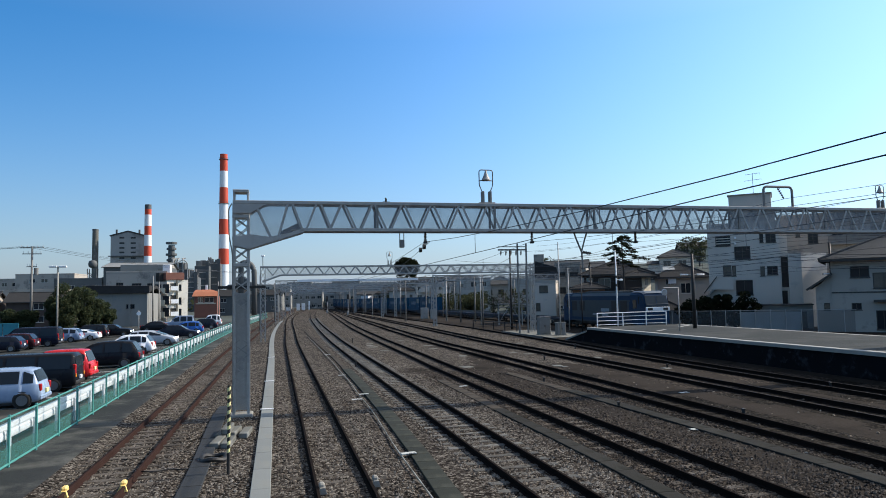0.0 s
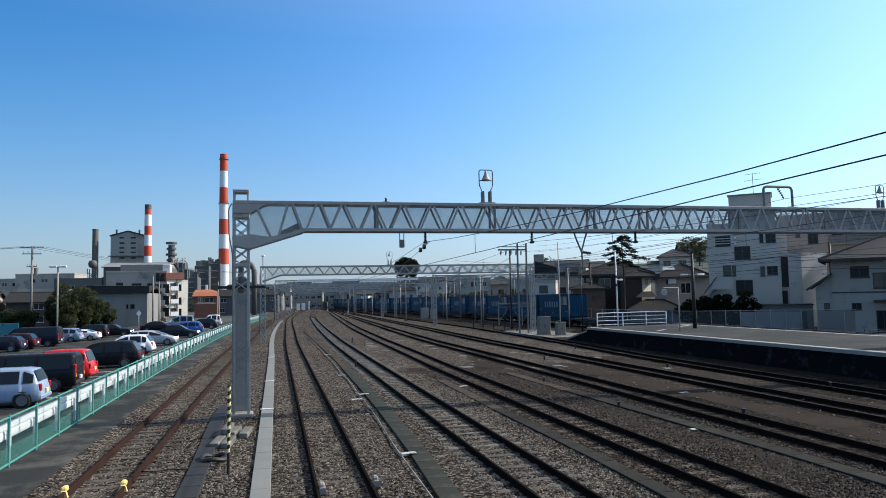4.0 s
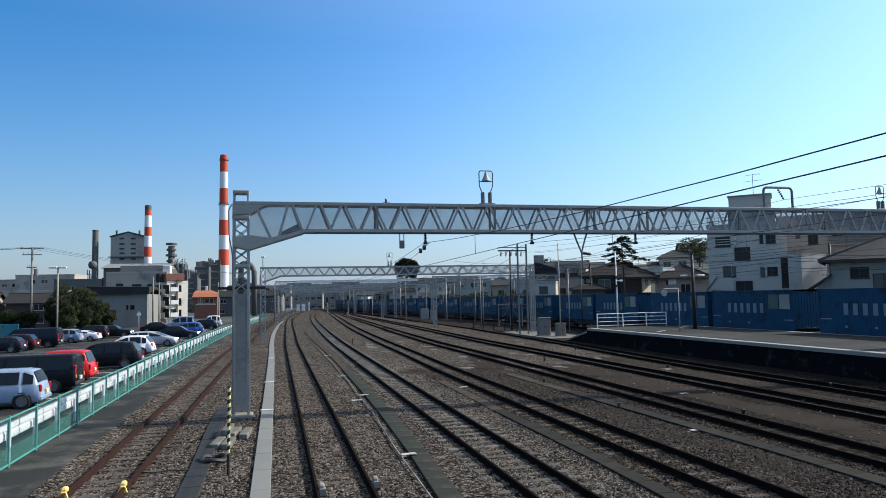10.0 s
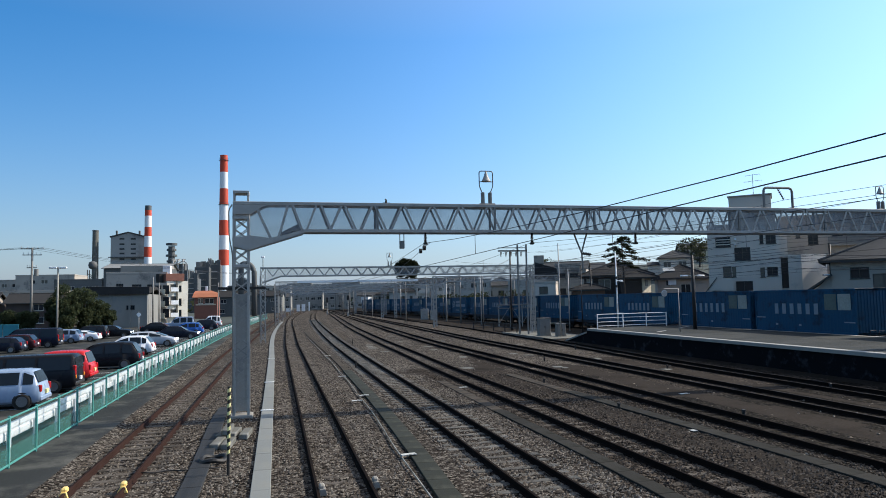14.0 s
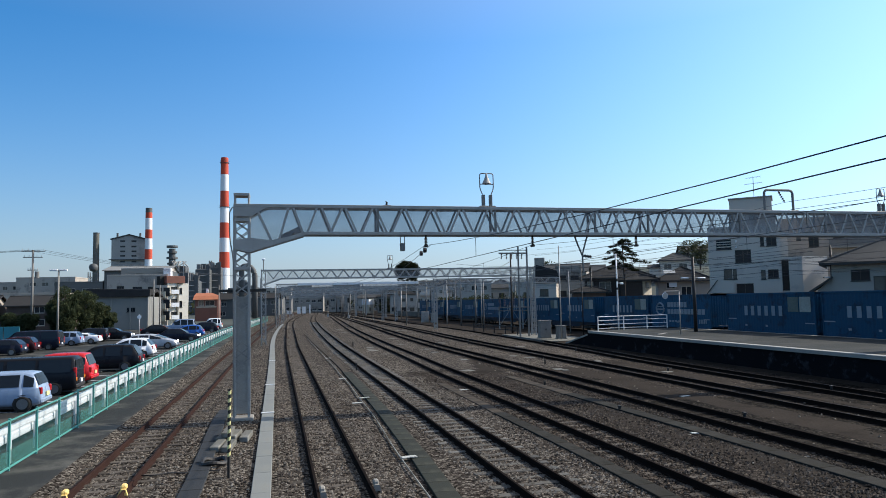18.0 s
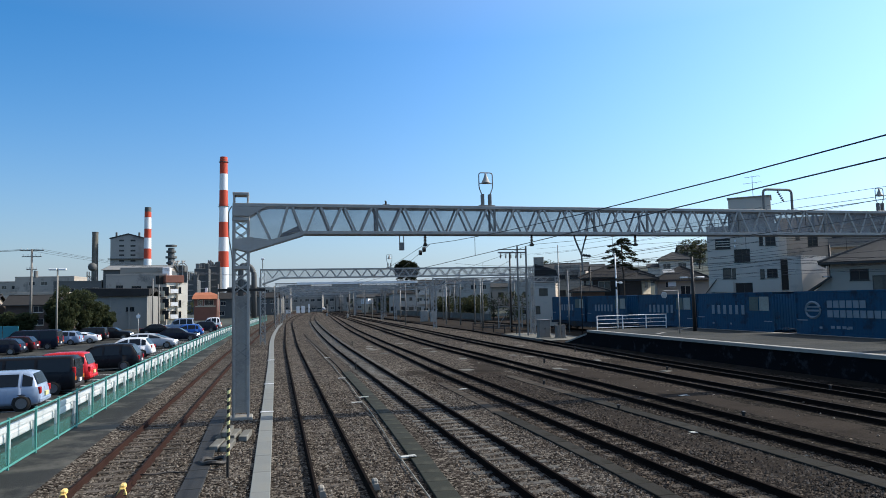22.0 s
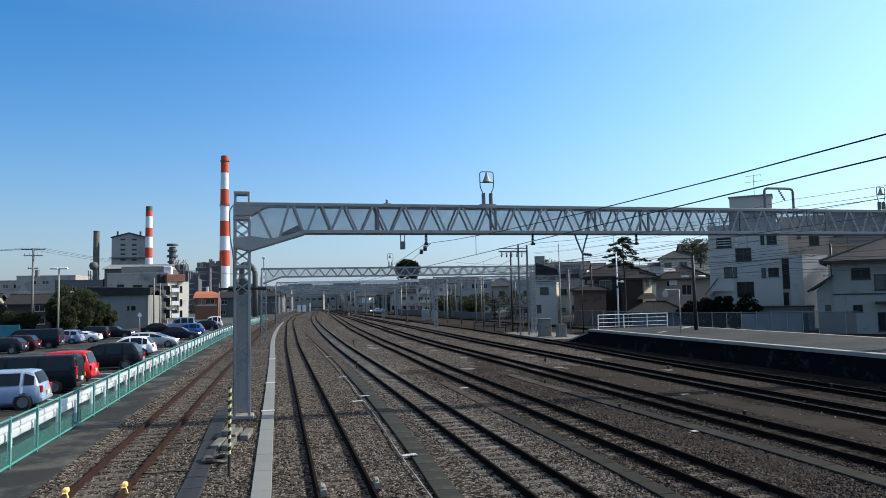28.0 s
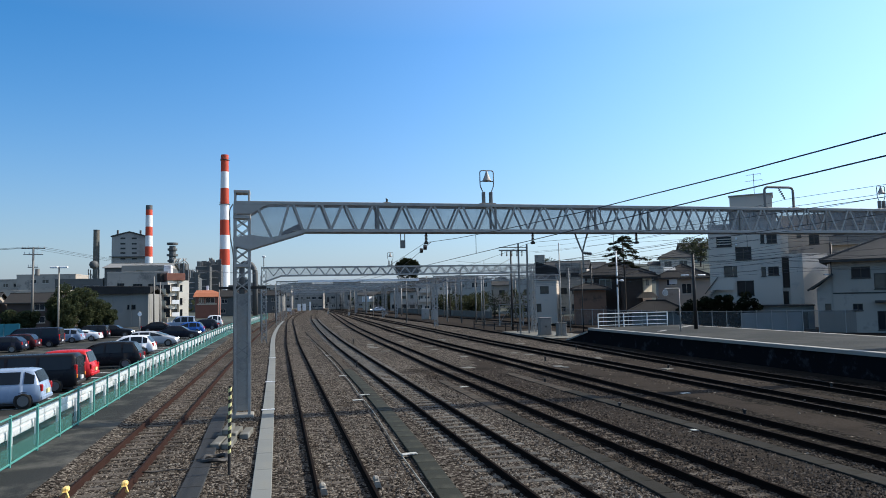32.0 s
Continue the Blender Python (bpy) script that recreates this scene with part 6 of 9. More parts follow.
def car(kind, label, L, W, H, colour, x, y, rz, cat="car", group="parked cars"):
    """A parked car, its front towards local +y."""
    global WHEEL
    if WHEEL is None:
        WHEEL = wheel_meshes()
    body, waist, cuts, rear, screen = SHAPES[kind]
    c = thing({"van": "van", "kei": "kei_car", "hatch": "hatchback", "sedan": "sedan", "suv": "suv", "mpv": "minivan"}[kind], label, cat, (x, y, 0), rz, group)
    pm = paint(*colour)
    fs, zs, ws = [q[0] for q in body], [q[1] + q[2] * H for q in body], [q[3] for q in body]

    def ring(f):
        """Half an outline across the car at f: sill, side, waist, cant rail, roof edge, roof."""
        zt, w = float(np.interp(f, fs, zs)), float(np.interp(f, fs, ws)) * W / 2
        end = max(0.0, 1 - min(f, 1 - f) / 0.05)
        zw = min(waist, zt - 0.05)
        lean = 0.15 * max(0.0, zt - waist) / (H - waist)
        zc = zt - 0.05 - 0.04 * max(0.0, zt - waist) / (H - waist)
        return [(0, 0.22 + 0.08 * end), (w - 0.08, 0.22 + 0.08 * end), (w - 0.012, 0.34), (w, 0.56), (w - 0.015, max(zw - 0.06, 0.5)), (w - 0.035, zw), (w - 0.035 - lean, zc), (w - 0.12 - lean, zt - 0.012), (0, zt)]

    stops = sorted({*fs, *[q for ab in cuts for q in ab], *[0.02 + 0.06 * k for k in range(17)]})
    rings = []
    for f in stops:
        r = ring(f)
        rings.append([(px, f * L - L / 2, pz) for px, pz in r] + [(-px, f * L - L / 2, pz) for px, pz in r[-2:0:-1]])
    part("body", Mesh().loft(rings), pm, c, smooth=True)
    # glass lies just proud of the body
    for s in (-1, 1):
        for k, (fa, fb) in enumerate(cuts):
            q = []
            for f, u in ((fa, 0.04), (fb, 0.04), (fb, 0.97), (fa, 0.97)):
                (xa, za), (xb, zb) = ring(f)[5], ring(f)[6]
                q.append((s * (xa + (xb - xa) * u + 0.007), f * L - L / 2, za + 0.02 + (zb - za - 0.02) * u))
            part("side_window", Mesh().add(q, [(0, 1, 2, 3)]), M_GLASS, c)
    for (fa, fb), nm, sg in ((rear, "rear_window", -1), (screen, "windscreen", 1)):
        q = []
        for u, sx in ((0.08, 1), (0.08, -1), (0.9, -1), (0.9, 1)):
            f = (fa + (fb - fa) * u) if sg < 0 else (fb + (fa - fb) * u)
            r = ring(f)
            q.append((sx * (r[7][0] + 0.03), f * L - L / 2 + sg * 0.022, r[8][1] + 0.012))
        part(nm, Mesh().add(q, [(0, 1, 2, 3)]), M_GLASS, c)
    # lights, bumpers, plate
    for s in (-1, 1):
        tall = 0.62 if kind in ("van",) else 0.28
        z0 = 0.62 if tall < 0.4 else 0.6
        tl = part("tail_light", Mesh().box(s * (W / 2 - 0.12) - 0.07, -L / 2 - 0.006, z0, s * (W / 2 - 0.12) + 0.08, -L / 2 + 0.14, z0 + tall, 0.03), M_TAIL, c)
        if tall > 0.4:
            part("indicator", Mesh().box(s * (W / 2 - 0.13) - 0.08, -L / 2 - 0.016, z0 + 0.02, s * (W / 2 - 0.13) + 0.08, -L / 2 + 0.05, z0 + 0.18, 0.01), M_AMBER, tl)
        part("headlight", Mesh().box(s * (W / 2 - 0.24) - 0.16, L / 2 - 0.16, 0.58, s * (W / 2 - 0.24) + 0.16, L / 2 - 0.01, 0.74, 0.03), M_LAMP, c)
        part("mirror", Mesh().box(s * (W / 2 + 0.06) - 0.08, cuts[-1][1] * L - L / 2 - 0.08, waist + 0.02, s * (W / 2 + 0.06) + 0.08, cuts[-1][1] * L - L / 2 + 0.04, waist + 0.18, 0.03), pm, c)
    part("rear_bumper", Mesh().box(-W / 2 + 0.06, -L / 2 - 0.04, 0.28, W / 2 - 0.06, -L / 2 + 0.1, 0.48, 0.05), pm if kind != "van" else M_BUMPER, c)
    part("front_bumper", Mesh().box(-W / 2 + 0.08, L / 2 - 0.1, 0.26, W / 2 - 0.08, L / 2 + 0.02, 0.46, 0.05), pm, c)
    part("plate", Mesh().box(-0.165, -L / 2 - 0.06, 0.52, 0.165, -L / 2 - 0.002, 0.68), M_PALEYELLOW if kind == "kei" else M_WHITE, c, "blank number plate")
    part("underbody", Mesh().box(-W / 2 + 0.1, -L / 2 + 0.15, 0.16, W / 2 - 0.1, L / 2 - 0.15, 0.32), M_BUMPER, c)
    for yy in (-L * 0.31, L * 0.32):
        for s in (-1, 1):
            arch = Mesh().tube([(s * (W / 2 - 0.12), yy, 0.31), (s * (W / 2 - 0.002), yy, 0.31)], 0.335, 20)
            part("wheel_arch", arch, M_BUMPER, c)
            w = part("wheel", WHEEL[0], None, c, at=pose(s * (W / 2 - 0.07), yy, 0.3))
            part("rim", WHEEL[1], None, w)
    return c


# ---- right of the line: white block of flats ----


def flats():
    b = thing("apartment_building", "pale rendered four-storey block with dark windows and roof tower", "building", (46.44, 66.00, 0), -40.0)
    y = 0.0
    x0, x1 = -0.00, 7.14
    z1 = 10.98
    holes = [(0.82, 8.80, 2.36, 9.89), (2.69, 7.28, 4.28, 8.68), (5.23, 8.99, 5.61, 10.00), (5.83, 8.96, 6.81, 9.99), (5.16, 5.42, 5.60, 6.43), (5.82, 5.52, 6.84, 6.44),
             (2.38, 5.51, 2.77, 6.60), (1.47, 5.54, 2.32, 6.68), (2.68, 3.42, 4.37, 5.02)]
    shell(b, x0, x1, y, y + 9, -0.1, z1, M_PLASTERW, holes)
    flat_roof(b, x0, x1, y, y + 9, z1, M_PLASTERW, 0.3)
    # louvres of the top left window, curtain in the middle one
    for k in range(3):
        h = holes[0]
        zz = h[1] + (h[3] - h[1]) * (k + 1) / 4
        part("louvre", Mesh().box(h[0] + 0.05, y - 0.03, zz - 0.05, h[2] - 0.05, y + 0.05, zz + 0.05), M_FRAMEL, b)
    # stair tower on the roof
    tx0, tx1, tz = 2.19, 6.54, 14.60
    part("roof_tower", facade(Mesh(), tx0, tx1, z1 - 0.1, tz, 3.0, 0.2, ()).box(tx0, 3.2, z1 - 0.1, tx0 + 0.2, 7, tz).box(tx1 - 0.2, 3.2, z1 - 0.1, tx1, 7, tz).box(tx0 + 0.2, 6.8, z1 - 0.1, tx1 - 0.2, 7, tz), M_PLASTERW, b)
    part("tower_roof", Mesh().box(tx0 - 0.12, 2.85, tz, tx1 + 0.12, 7.1, tz + 0.14, 0.02), M_CONC, b)
    part("roof_tank", Mesh().box(tx1 - 1.8, 2.2, z1, tx1 + 0.3, 2.9, z1 + 1.5, 0.05), M_PLASTER, b)
    rl = Mesh()
    for k in range(9):
        xx = x0 + 0.1 + k * 0.38
        rl.tube([(xx, y + 0.3, z1 + 0.2), (xx, y + 0.3, z1 + 1.1)], 0.025, 5)
    rl.tube([(x0, y + 0.3, z1 + 1.1), (x0 + 3.3, y + 0.3, z1 + 1.1)], 0.03, 5).tube([(x0, y + 0.3, z1 + 0.7), (x0 + 3.3, y + 0.3, z1 + 0.7)], 0.02, 5)
    part("roof_railing", rl, M_GALVDARK, b)
    # recess with slot windows, then the sunlit wing
    s0, s1, s2, w1 = x1, 7.84, 9.09, 11.55
    sl = [(7.18, 4.16, 7.86, 7.38), (7.08, 2.19, 7.67, 3.79)]
    part("recess_wall", facade(Mesh(), s0, s1 + 0.02, -0.1, z1 - 1.0, 0.6, 0.2, sl), M_PLASTERW, b)
    for h in sl:
        window(b, h, 0.6, None, None, 0, False)
    zw = 7.71
    part("wing", Mesh().box(s1, -0.2, -0.1, s2, 6, zw), M_PLASTERW, b)
    part("wing", Mesh().add([(s2, -0.2, -0.1), (w1, 2.6, -0.1), (w1, 2.6, zw), (s2, -0.2, zw), (s2, 7, -0.1), (w1, 7, -0.1), (w1, 7, zw), (s2, 7, zw)], [(0, 1, 2, 3), (3, 2, 6, 7), (1, 5, 6, 2), (5, 4, 7, 6), (0, 3, 7, 4)]), M_PLASTERW, b, "sunlit pale wall of the wing")
    # stair to the first floor
    st = Mesh().prism(((-0.63, 3.62), (0.84, 5.42), (2.53, 5.37), (2.47, 4.03), (0.09, 4.09)), (0, -0.8, 0), (1, 0, 0), (0, 0, 1), (0, 1, 0), 0.12)
    part("stair_parapet", st, M_PLASTERW, b, "pale parapet of the outside stair")
    part("stair_coping", Mesh().bar(Vector((-0.51, -0.85, 3.68)), Vector((0.87, -0.85, 5.48)), 0.2, 0.08), M_FRAME, b)
    for k in range(8):
        q = k / 8
        part("step", Mesh().box(-0.51 + q * 1.5, -0.65, q * 1.6 + 3.12, -0.51 + q * 1.5 + 0.3, 0.0, q * 1.6 + 3.12 + 0.17), M_CONC, b)
    for a, bb in (((2.86, 9.61), 0.0), ((2.83, 9.00), 0.0)):
        part("wall_lamp", Mesh().box(a[0] - 0.1, -0.3, a[1] - 0.12, a[0] + 0.1, 0, a[1] + 0.12, 0.04), M_WHITE, b)
    # antenna on the tower
    an = Mesh().tube([(4.79, 4, tz), (4.79, 4, tz + 2.6)], 0.03, 5)
    for zz, w in ((tz + 2.45, 0.75), (tz + 1.75, 0.9)):
        an.tube([(4.79 - w, 4, zz), (4.79 + w, 4, zz + 0.1)], 0.02, 4)
        for k in range(5):
            xx = 4.79 - w + 2 * w * k / 4
            an.tube([(xx, 3.6, zz), (xx, 4.4, zz)], 0.012, 4)
    single("roof_antenna", an, M_GALVDARK, "thin television antenna standing on the roof tower", "antenna", at=b.matrix_basis.copy())
    # block behind
    c = thing("apartment_building", "grey flats behind with balconies under the flat roof", "building", (46.44, 66.00, 0), -40.0)
    bx0, bx1, bz = 7.17, 19.02, 12.19
    hs = [(8.88, 9.94, 9.33, 10.77), (10.11, 9.09, 11.15, 10.46), (12.55, 9.41, 13.65, 10.37), (14.36, 9.37, 15.62, 10.56), (16.36, 9.44, 17.33, 10.76)]
    shell(c, bx0, bx1, 8, 18, -0.1, bz, M_PLASTER, hs)
    flat_roof(c, bx0, bx1, 8, 18, bz, M_PLASTER)
    for zz in (11.49, 8.95):
        part("balcony_slab", Mesh().box(12.08, 7.1, zz - 0.15, bx1, 8, zz, 0.02), M_CONC, c)
        part("balcony_rail", Mesh().box(12.08, 7.1, zz, bx1, 7.18, zz + 0.9), M_GALVDARK, c)


flats()


def grey_house():
    h = thing("house", "two-storey grey rendered house with grey tiled hip roof", "house", (49.27, 52.00, 0), -46.0)
    y = 0.0
    x0, x1, ze = -0.00, 13.0, 6.55
    holes = [(1.51, 4.85, 2.99, 5.86), (3.22, 3.84, 4.89, 5.23), (1.48, 1.96, 2.25, 2.56), (3.31, 0.21, 4.45, 1.89)]
    shell(h, x0, x1, y, y + 9, -0.1, ze, M_PLASTER, holes)
    o = 0.9
    xe0, xe1, ye0, ye1 = x0 - o, x1 + o, y - o, y + 9 + o
    ym = (ye0 + ye1) / 2
    rz = ze + 2.7
    xr0, xr1 = xe0 + 6.5, xe1 - 5
    part("roof_slope", wavy((xe0, ye0, ze), (xe1, ye0, ze), (xr1, ym, rz), (xr0, ym, rz)), M_ROOFGREY, h)
    part("roof_slope", wavy((xe0, ye1, ze), (xe1, ye1, ze), (xr1, ym, rz), (xr0, ym, rz)), M_ROOFGREY, h)
    part("roof_slope", wavy((xe0, ye0, ze), (xe0, ye1, ze), (xr0, ym, rz), (xr0, ym, rz)), M_ROOFGREY, h)
    part("roof_slope", wavy((xe1, ye0, ze), (xe1, ye1, ze), (xr1, ym, rz), (xr1, ym, rz)), M_ROOFGREY, h)
    part("ridge", Mesh().tube([(xr0, ym, rz), (xr1, ym, rz)], 0.14, 6).tube([(xe0, ye0, ze + 0.05), (xr0, ym, rz)], 0.1, 6), M_ROOFGREY, h)
    part("eaves_board", Mesh().box(xe0, ye0, ze - 0.22, xe1, ye0 + 0.08, ze - 0.02).box(xe0, ye0, ze - 0.22, xe0 + 0.08, ye1, ze - 0.02), M_FRAME, h)
    part("soffit", Mesh().box(xe0 + 0.1, ye0 + 0.1, ze - 0.12, xe1, y, ze - 0.08), M_PLASTER, h)
    zb = 3.52
    part("wall_band", Mesh().box(x0 - 0.02, y - 0.04, zb - 0.06, x1, y, zb + 0.06), M_FRAME, h)
    part("canopy", Mesh().box(3.18, y - 0.8, 2.64, x1, y, 2.84, 0.02), M_FRAME, h)
    # annex with its own gable
    ax0, ax1, az = -1.32, x0, 3.96
    shell(h, ax0, ax1, y + 0.1, y + 6, -0.1, az, M_PLASTER, [(-0.70, 1.98, -0.21, 2.59)])
    part("annex_roof", wavy((ax0 - 0.7, y - 0.5, az - 0.1), (ax0 - 0.7, y + 6.4, az - 0.1), (ax1 + 0.1, y + 6.4, az + 1.35), (ax1 + 0.1, y - 0.5, az + 1.35)), M_ROOFGREY, h, "small grey lean-to roof")
    part("annex_gable", Mesh().prism(((ax0, az), (ax1, az), (ax1, az + 1.25)), (0, y + 0.1, 0), (1, 0, 0), (0, 0, 1), (0, 1, 0), 0.2), M_PLASTER, h)
    part("eaves_board", Mesh().bar((ax0 - 0.7, y - 0.5, az - 0.16), (ax1 + 0.1, y - 0.5, az + 1.29), 0.06, 0.18), M_FRAME, h)


grey_house()


def pole(name, label, x, y, z0, h, r=0.11, mat=None, lean=(0, 0), cat="pole"):
    t = thing(name, label, cat, (x, y, z0))
    part("shaft", Mesh().tube([(0, 0, 0), (lean[0], lean[1], h)], r, 10, r * 0.72), mat or M_GALVDARK, t, smooth=True)
    return t


def street_head(t, x, y, z, s=1):
    part("lamp_arm", Mesh().tube(loop_pts([(0, 0, z - 0.1), (x * 0.5, y * 0.5, z + 0.05), (x, y, z)], 4, 0.2), 0.03, 6), M_GALV, t)
    part("lamp_head", Mesh().loft([[(x + d * x / abs(x) * 0.32 * s if x else 0, y + w * math.cos(a), z + 0.06 * math.sin(a) + 0.02) for a in np.linspace(0, 2 * math.pi, 9)[:-1]] for d, w in ((-0.4, 0.05), (0, 0.11), (1, 0.12), (1.5, 0.05))]), M_WHITE, t)


# pole beside the grey house with a white street lamp
t = pole("utility_pole", "dark wooden utility pole with a white street lamp", 49.69, 52.42, 0, 8.20, 0.13, M_BLACK)
street_head(t, -0.5, -0.2, 5.23)
part("cross_arm", Mesh().box(-0.9, -0.06, 5.2, 0.9, 0.06, 5.3), M_BLACK, t)
# the platform's poles
t = pole("platform_lamp", "dark platform pole with two white lamp heads", 30.0, 44.6, 1.19, 5.5, 0.14, M_BLACK)
street_head(t, -0.55, 0, 3.95)
street_head(t, 0.5, 0, 3.95)
t = pole("platform_pole", "slim white pole on the platform end", 27.4, 51.4, 1.17, 6.3, 0.07, M_WHITE)
for zz in (3.3, 4.0):
    part("band", Mesh().tube([(0, 0, zz), (0, 0, zz + 0.2)], 0.11, 8), M_BLACK, t)
part("loudspeaker", Mesh().box(0.3, -0.1, 3.75, 0.55, 0.1, 3.92, 0.04).tube([(0, 0, 3.85), (0.32, 0, 3.85)], 0.03, 6), M_WHITE, t)
t = pole("mirror_post", "white bent post with a round mirror over the platform", 27.45, 42.6, 1.18, 3.05, 0.04, M_GALV)
part("arm", Mesh().tube([(0, 0, 3.02), (-1.15, 0, 3.02)], 0.035, 8), M_GALV, t)
part("mirror", Mesh().tube([(-1.1, 0.03, 2.72), (-1.1, -0.04, 2.72)], 0.19, 18), M_GALV, t, "round convex mirror")
part("mirror_rim", Mesh().tube([(-1.1 + 0.2 * math.cos(a), 0, 2.72 + 0.2 * math.sin(a)) for a in np.linspace(0, 6.29, 19)], 0.025, 5), M_WHITE, t)


def platform_railing():
    r = thing("platform_railing", "white pipe railing across the end of the platform", "railing")
    ends = [(25.3, 50.9), (27.75, 51.2), (30.0, 51.4), (31.75, 51.2)]
    for k, (x, y) in enumerate(ends):
        z = PLAT_Z
        part("post", Mesh().tube([(x, y, z - 0.05), (x, y, z + 1.15)], 0.045, 8), M_WHITE, r)
    for zz in (0.18, 0.5, 0.82, 1.12):
        for a, b in zip(ends, ends[1:]):
            part("rail", Mesh().tube([(*a, PLAT_Z + zz), (*b, PLAT_Z + zz)], 0.032 if zz > 1 else 0.025, 8), M_WHITE, r)


platform_railing()


def mesh_fence_right():
    f = thing("chain_link_fence", "grey chain-link fence with sheets behind the platform", "fence")
    net = net_material("grey_wire_mesh", (0.14, 0.145, 0.14), 0.3)
    pts = [(38.5 + 0.0 * k, 100 - k * 3.0) for k in range(14)] + [(39.6 + 1.05 * k, 58.5 - 0.75 * k) for k in range(9)] + [(49.5, 51.0), (53, 50.2), (57, 50)]
    for (xa, ya), (xb, yb) in zip(pts, pts[1:]):
        part("post", Mesh().tube([(xa, ya, -0.1), (xa, ya, 2.1)], 0.04, 6), M_GALV, f)
        part("mesh_panel", Mesh().add([(xa, ya, 0), (xb, yb, 0), (xb, yb, 2.0), (xa, ya, 2.0)], [(0, 1, 2, 3)]), net, f)
        part("top_rail", Mesh().tube([(xa, ya, 2.0), (xb, yb, 2.0)], 0.025, 5), M_GALV, f)
    for k in (17, 18, 19, 20):
        (xa, ya), (xb, yb) = pts[k], pts[k + 1]
        part("sheet", Mesh().add([(xa, ya + 0.08, 0.05), (xb, yb + 0.08, 0.05), (xb, yb + 0.08, 1.85), (xa, ya + 0.08, 1.85)], [(0, 1, 2, 3)]), M_SHEET, f, "pale grey sheet tied to the fence")


mesh_fence_right()
gt = thing("storage_shed", "low grey shed with a pale door by the fence", "shed", (47.85, 61.00, 0), -38.0)
shell(gt, 0.00, 5.52, 0, 3, -0.1, 2.3, M_METALWALL, [(4.27, 0.03, 4.96, 1.66)])
part("roof", Mesh().box(-0.11, -0.3, 2.3, 5.62, 3.3, 2.42), M_ROOFGREY, gt)

# hedge and bushes by the flats
for k, (x_, y_, hh, rr) in enumerate(((41.2, 62.0, 2.9, 1.3), (42.6, 62.4, 3.1, 1.4), (44.0, 62.8, 3.5, 1.3), (44.9, 62.2, 3.4, 1.3), (46.0, 61.4, 3.7, 1.5), (46.9, 60.6, 3.0, 1.1))):
    tree("bush", "dense dark green rounded bush by the fence", x_, y_, hh, rr, 40 + k, 14, 220, 0.12, M_LEAFP, low=0.12, cat="bush")

# ---- houses behind the main line ----


def brown_house():
    h = thing("house", "dark brown two-storey house with a broad tiled hip roof", "house", (41.93, 88.00, 0), -28.0)
    x0, x1, ze = 0.00, 8.70, 6.55
    shell(h, x0, x1, 0, 10, -0.1, ze, M_BROWNWALL, [(0.35, 4.9, 1.2, 6.1), (2.0, 4.7, 3.6, 6.0), (1.39, 2.2, 2.81, 3.6)], frame=M_FRAMEL)
    hip_roof(h, x0, x1, 0, 10, ze, 2.15, M_ROOFBROWN, 0.8)
    part("pane_blind", Mesh().box(0.42, 0.1, 4.97, 1.13, 0.115, 6.03), M_BEIGE, h, "pale blind behind the window")
    wing = ((4.9, -2.7), (7.6, -2.7), (8.9, -0.02), (4.9, -0.02))
    # wing front brown for shade, slanted side cream for sun: light set by colour
    part("wing", Mesh().prism(wing, (0, 0, -0.1), (1, 0, 0), (0, 1, 0), (0, 0, 1), 6.2), M_BROWNWALL, h, "dark brown wing")
    part("wing_face", Mesh().bar((7.72, -2.6, 4.9), (8.9, -0.15, 4.9), 0.1, 2.3), M_BEIGE, h, "cream slab that paints the wing's sunlit side paler")
    part("wing_window", Mesh().bar((8.1, -1.9, 5.35), (8.5, -1.07, 5.35), 0.13, 0.8), M_FRAME, h)
    hip_roof(h, 4.9, 9.6, -2.9, 2.5, 6.12, 0.9, M_ROOFBROWN, 0.35)
    part("porch_roof", wavy((6.6, -4.6, 3.3), (9.6, -4.6, 3.3), (8.9, -2.6, 4.05), (7.1, -2.6, 4.05)), M_ROOFBROWN, h, "small tiled porch roof")
    for px in (6.9, 9.3):
        part("porch_post", Mesh().box(px - 0.06, -4.5, -0.1, px + 0.06, -4.38, 3.3), M_BROWNWALL, h)
    s = thing("shed", "red-brown shed with a low dark roof", "shed", (38.37, 84.00, 0), -24.0)
    x0, x1, z1 = 0.00, 4.18, 4.63
    shell(s, x0, x1, 0, 3.5, -0.1, z1, M_SHEDBROWN, [])
    hip_roof(s, x0, x1, 0, 3.5, z1, 0.75, M_ROOFBROWN, 0.6)
    s = thing("shed", "long low shed with a dark corrugated roof", "shed", (42.38, 76.00, 0), -28.0)
    x0, x1, z1 = -0.00, 5.87, 1.73
    shell(s, x0, x1, 0, 4, -0.1, z1, M_METALWALL, [])
    hip_roof(s, x0, x1, 0, 4, z1, 1.25, M_ROOFBROWN, 0.6)
    h = thing("house", "brown two-storey house with white balcony panel", "house", (55.91, 92.00, 0), -28.0)
    x0, x1, ze = 0.00, 7.27, 6.12
    shell(h, x0, x1, 0, 8, -0.1, ze, M_PLASTER, [(3.23, 3.67, 4.66, 5.23), (1.12, 4.98, 2.45, 5.88)], frame=M_FRAMEL)
    hip_roof(h, x0, x1, 0, 8, ze, 2.2, M_ROOFBROWN, 0.7)
    part("skylight", Mesh().add([(0.9, 1.2, 7.3), (2.6, 1.2, 7.3), (2.6, 2.3, 7.82), (0.9, 2.3, 7.82)], [(0, 1, 2, 3)]), M_SHEET, h, "pale skylight sheet on the roof")
    part("balcony_panel", Mesh().box(1.46, -0.4, 5.15, 2.59, -0.3, 5.91), M_WHITE, h, "white balcony panel")


brown_house()
pine(42.99, 78.79, 11.14, 8)

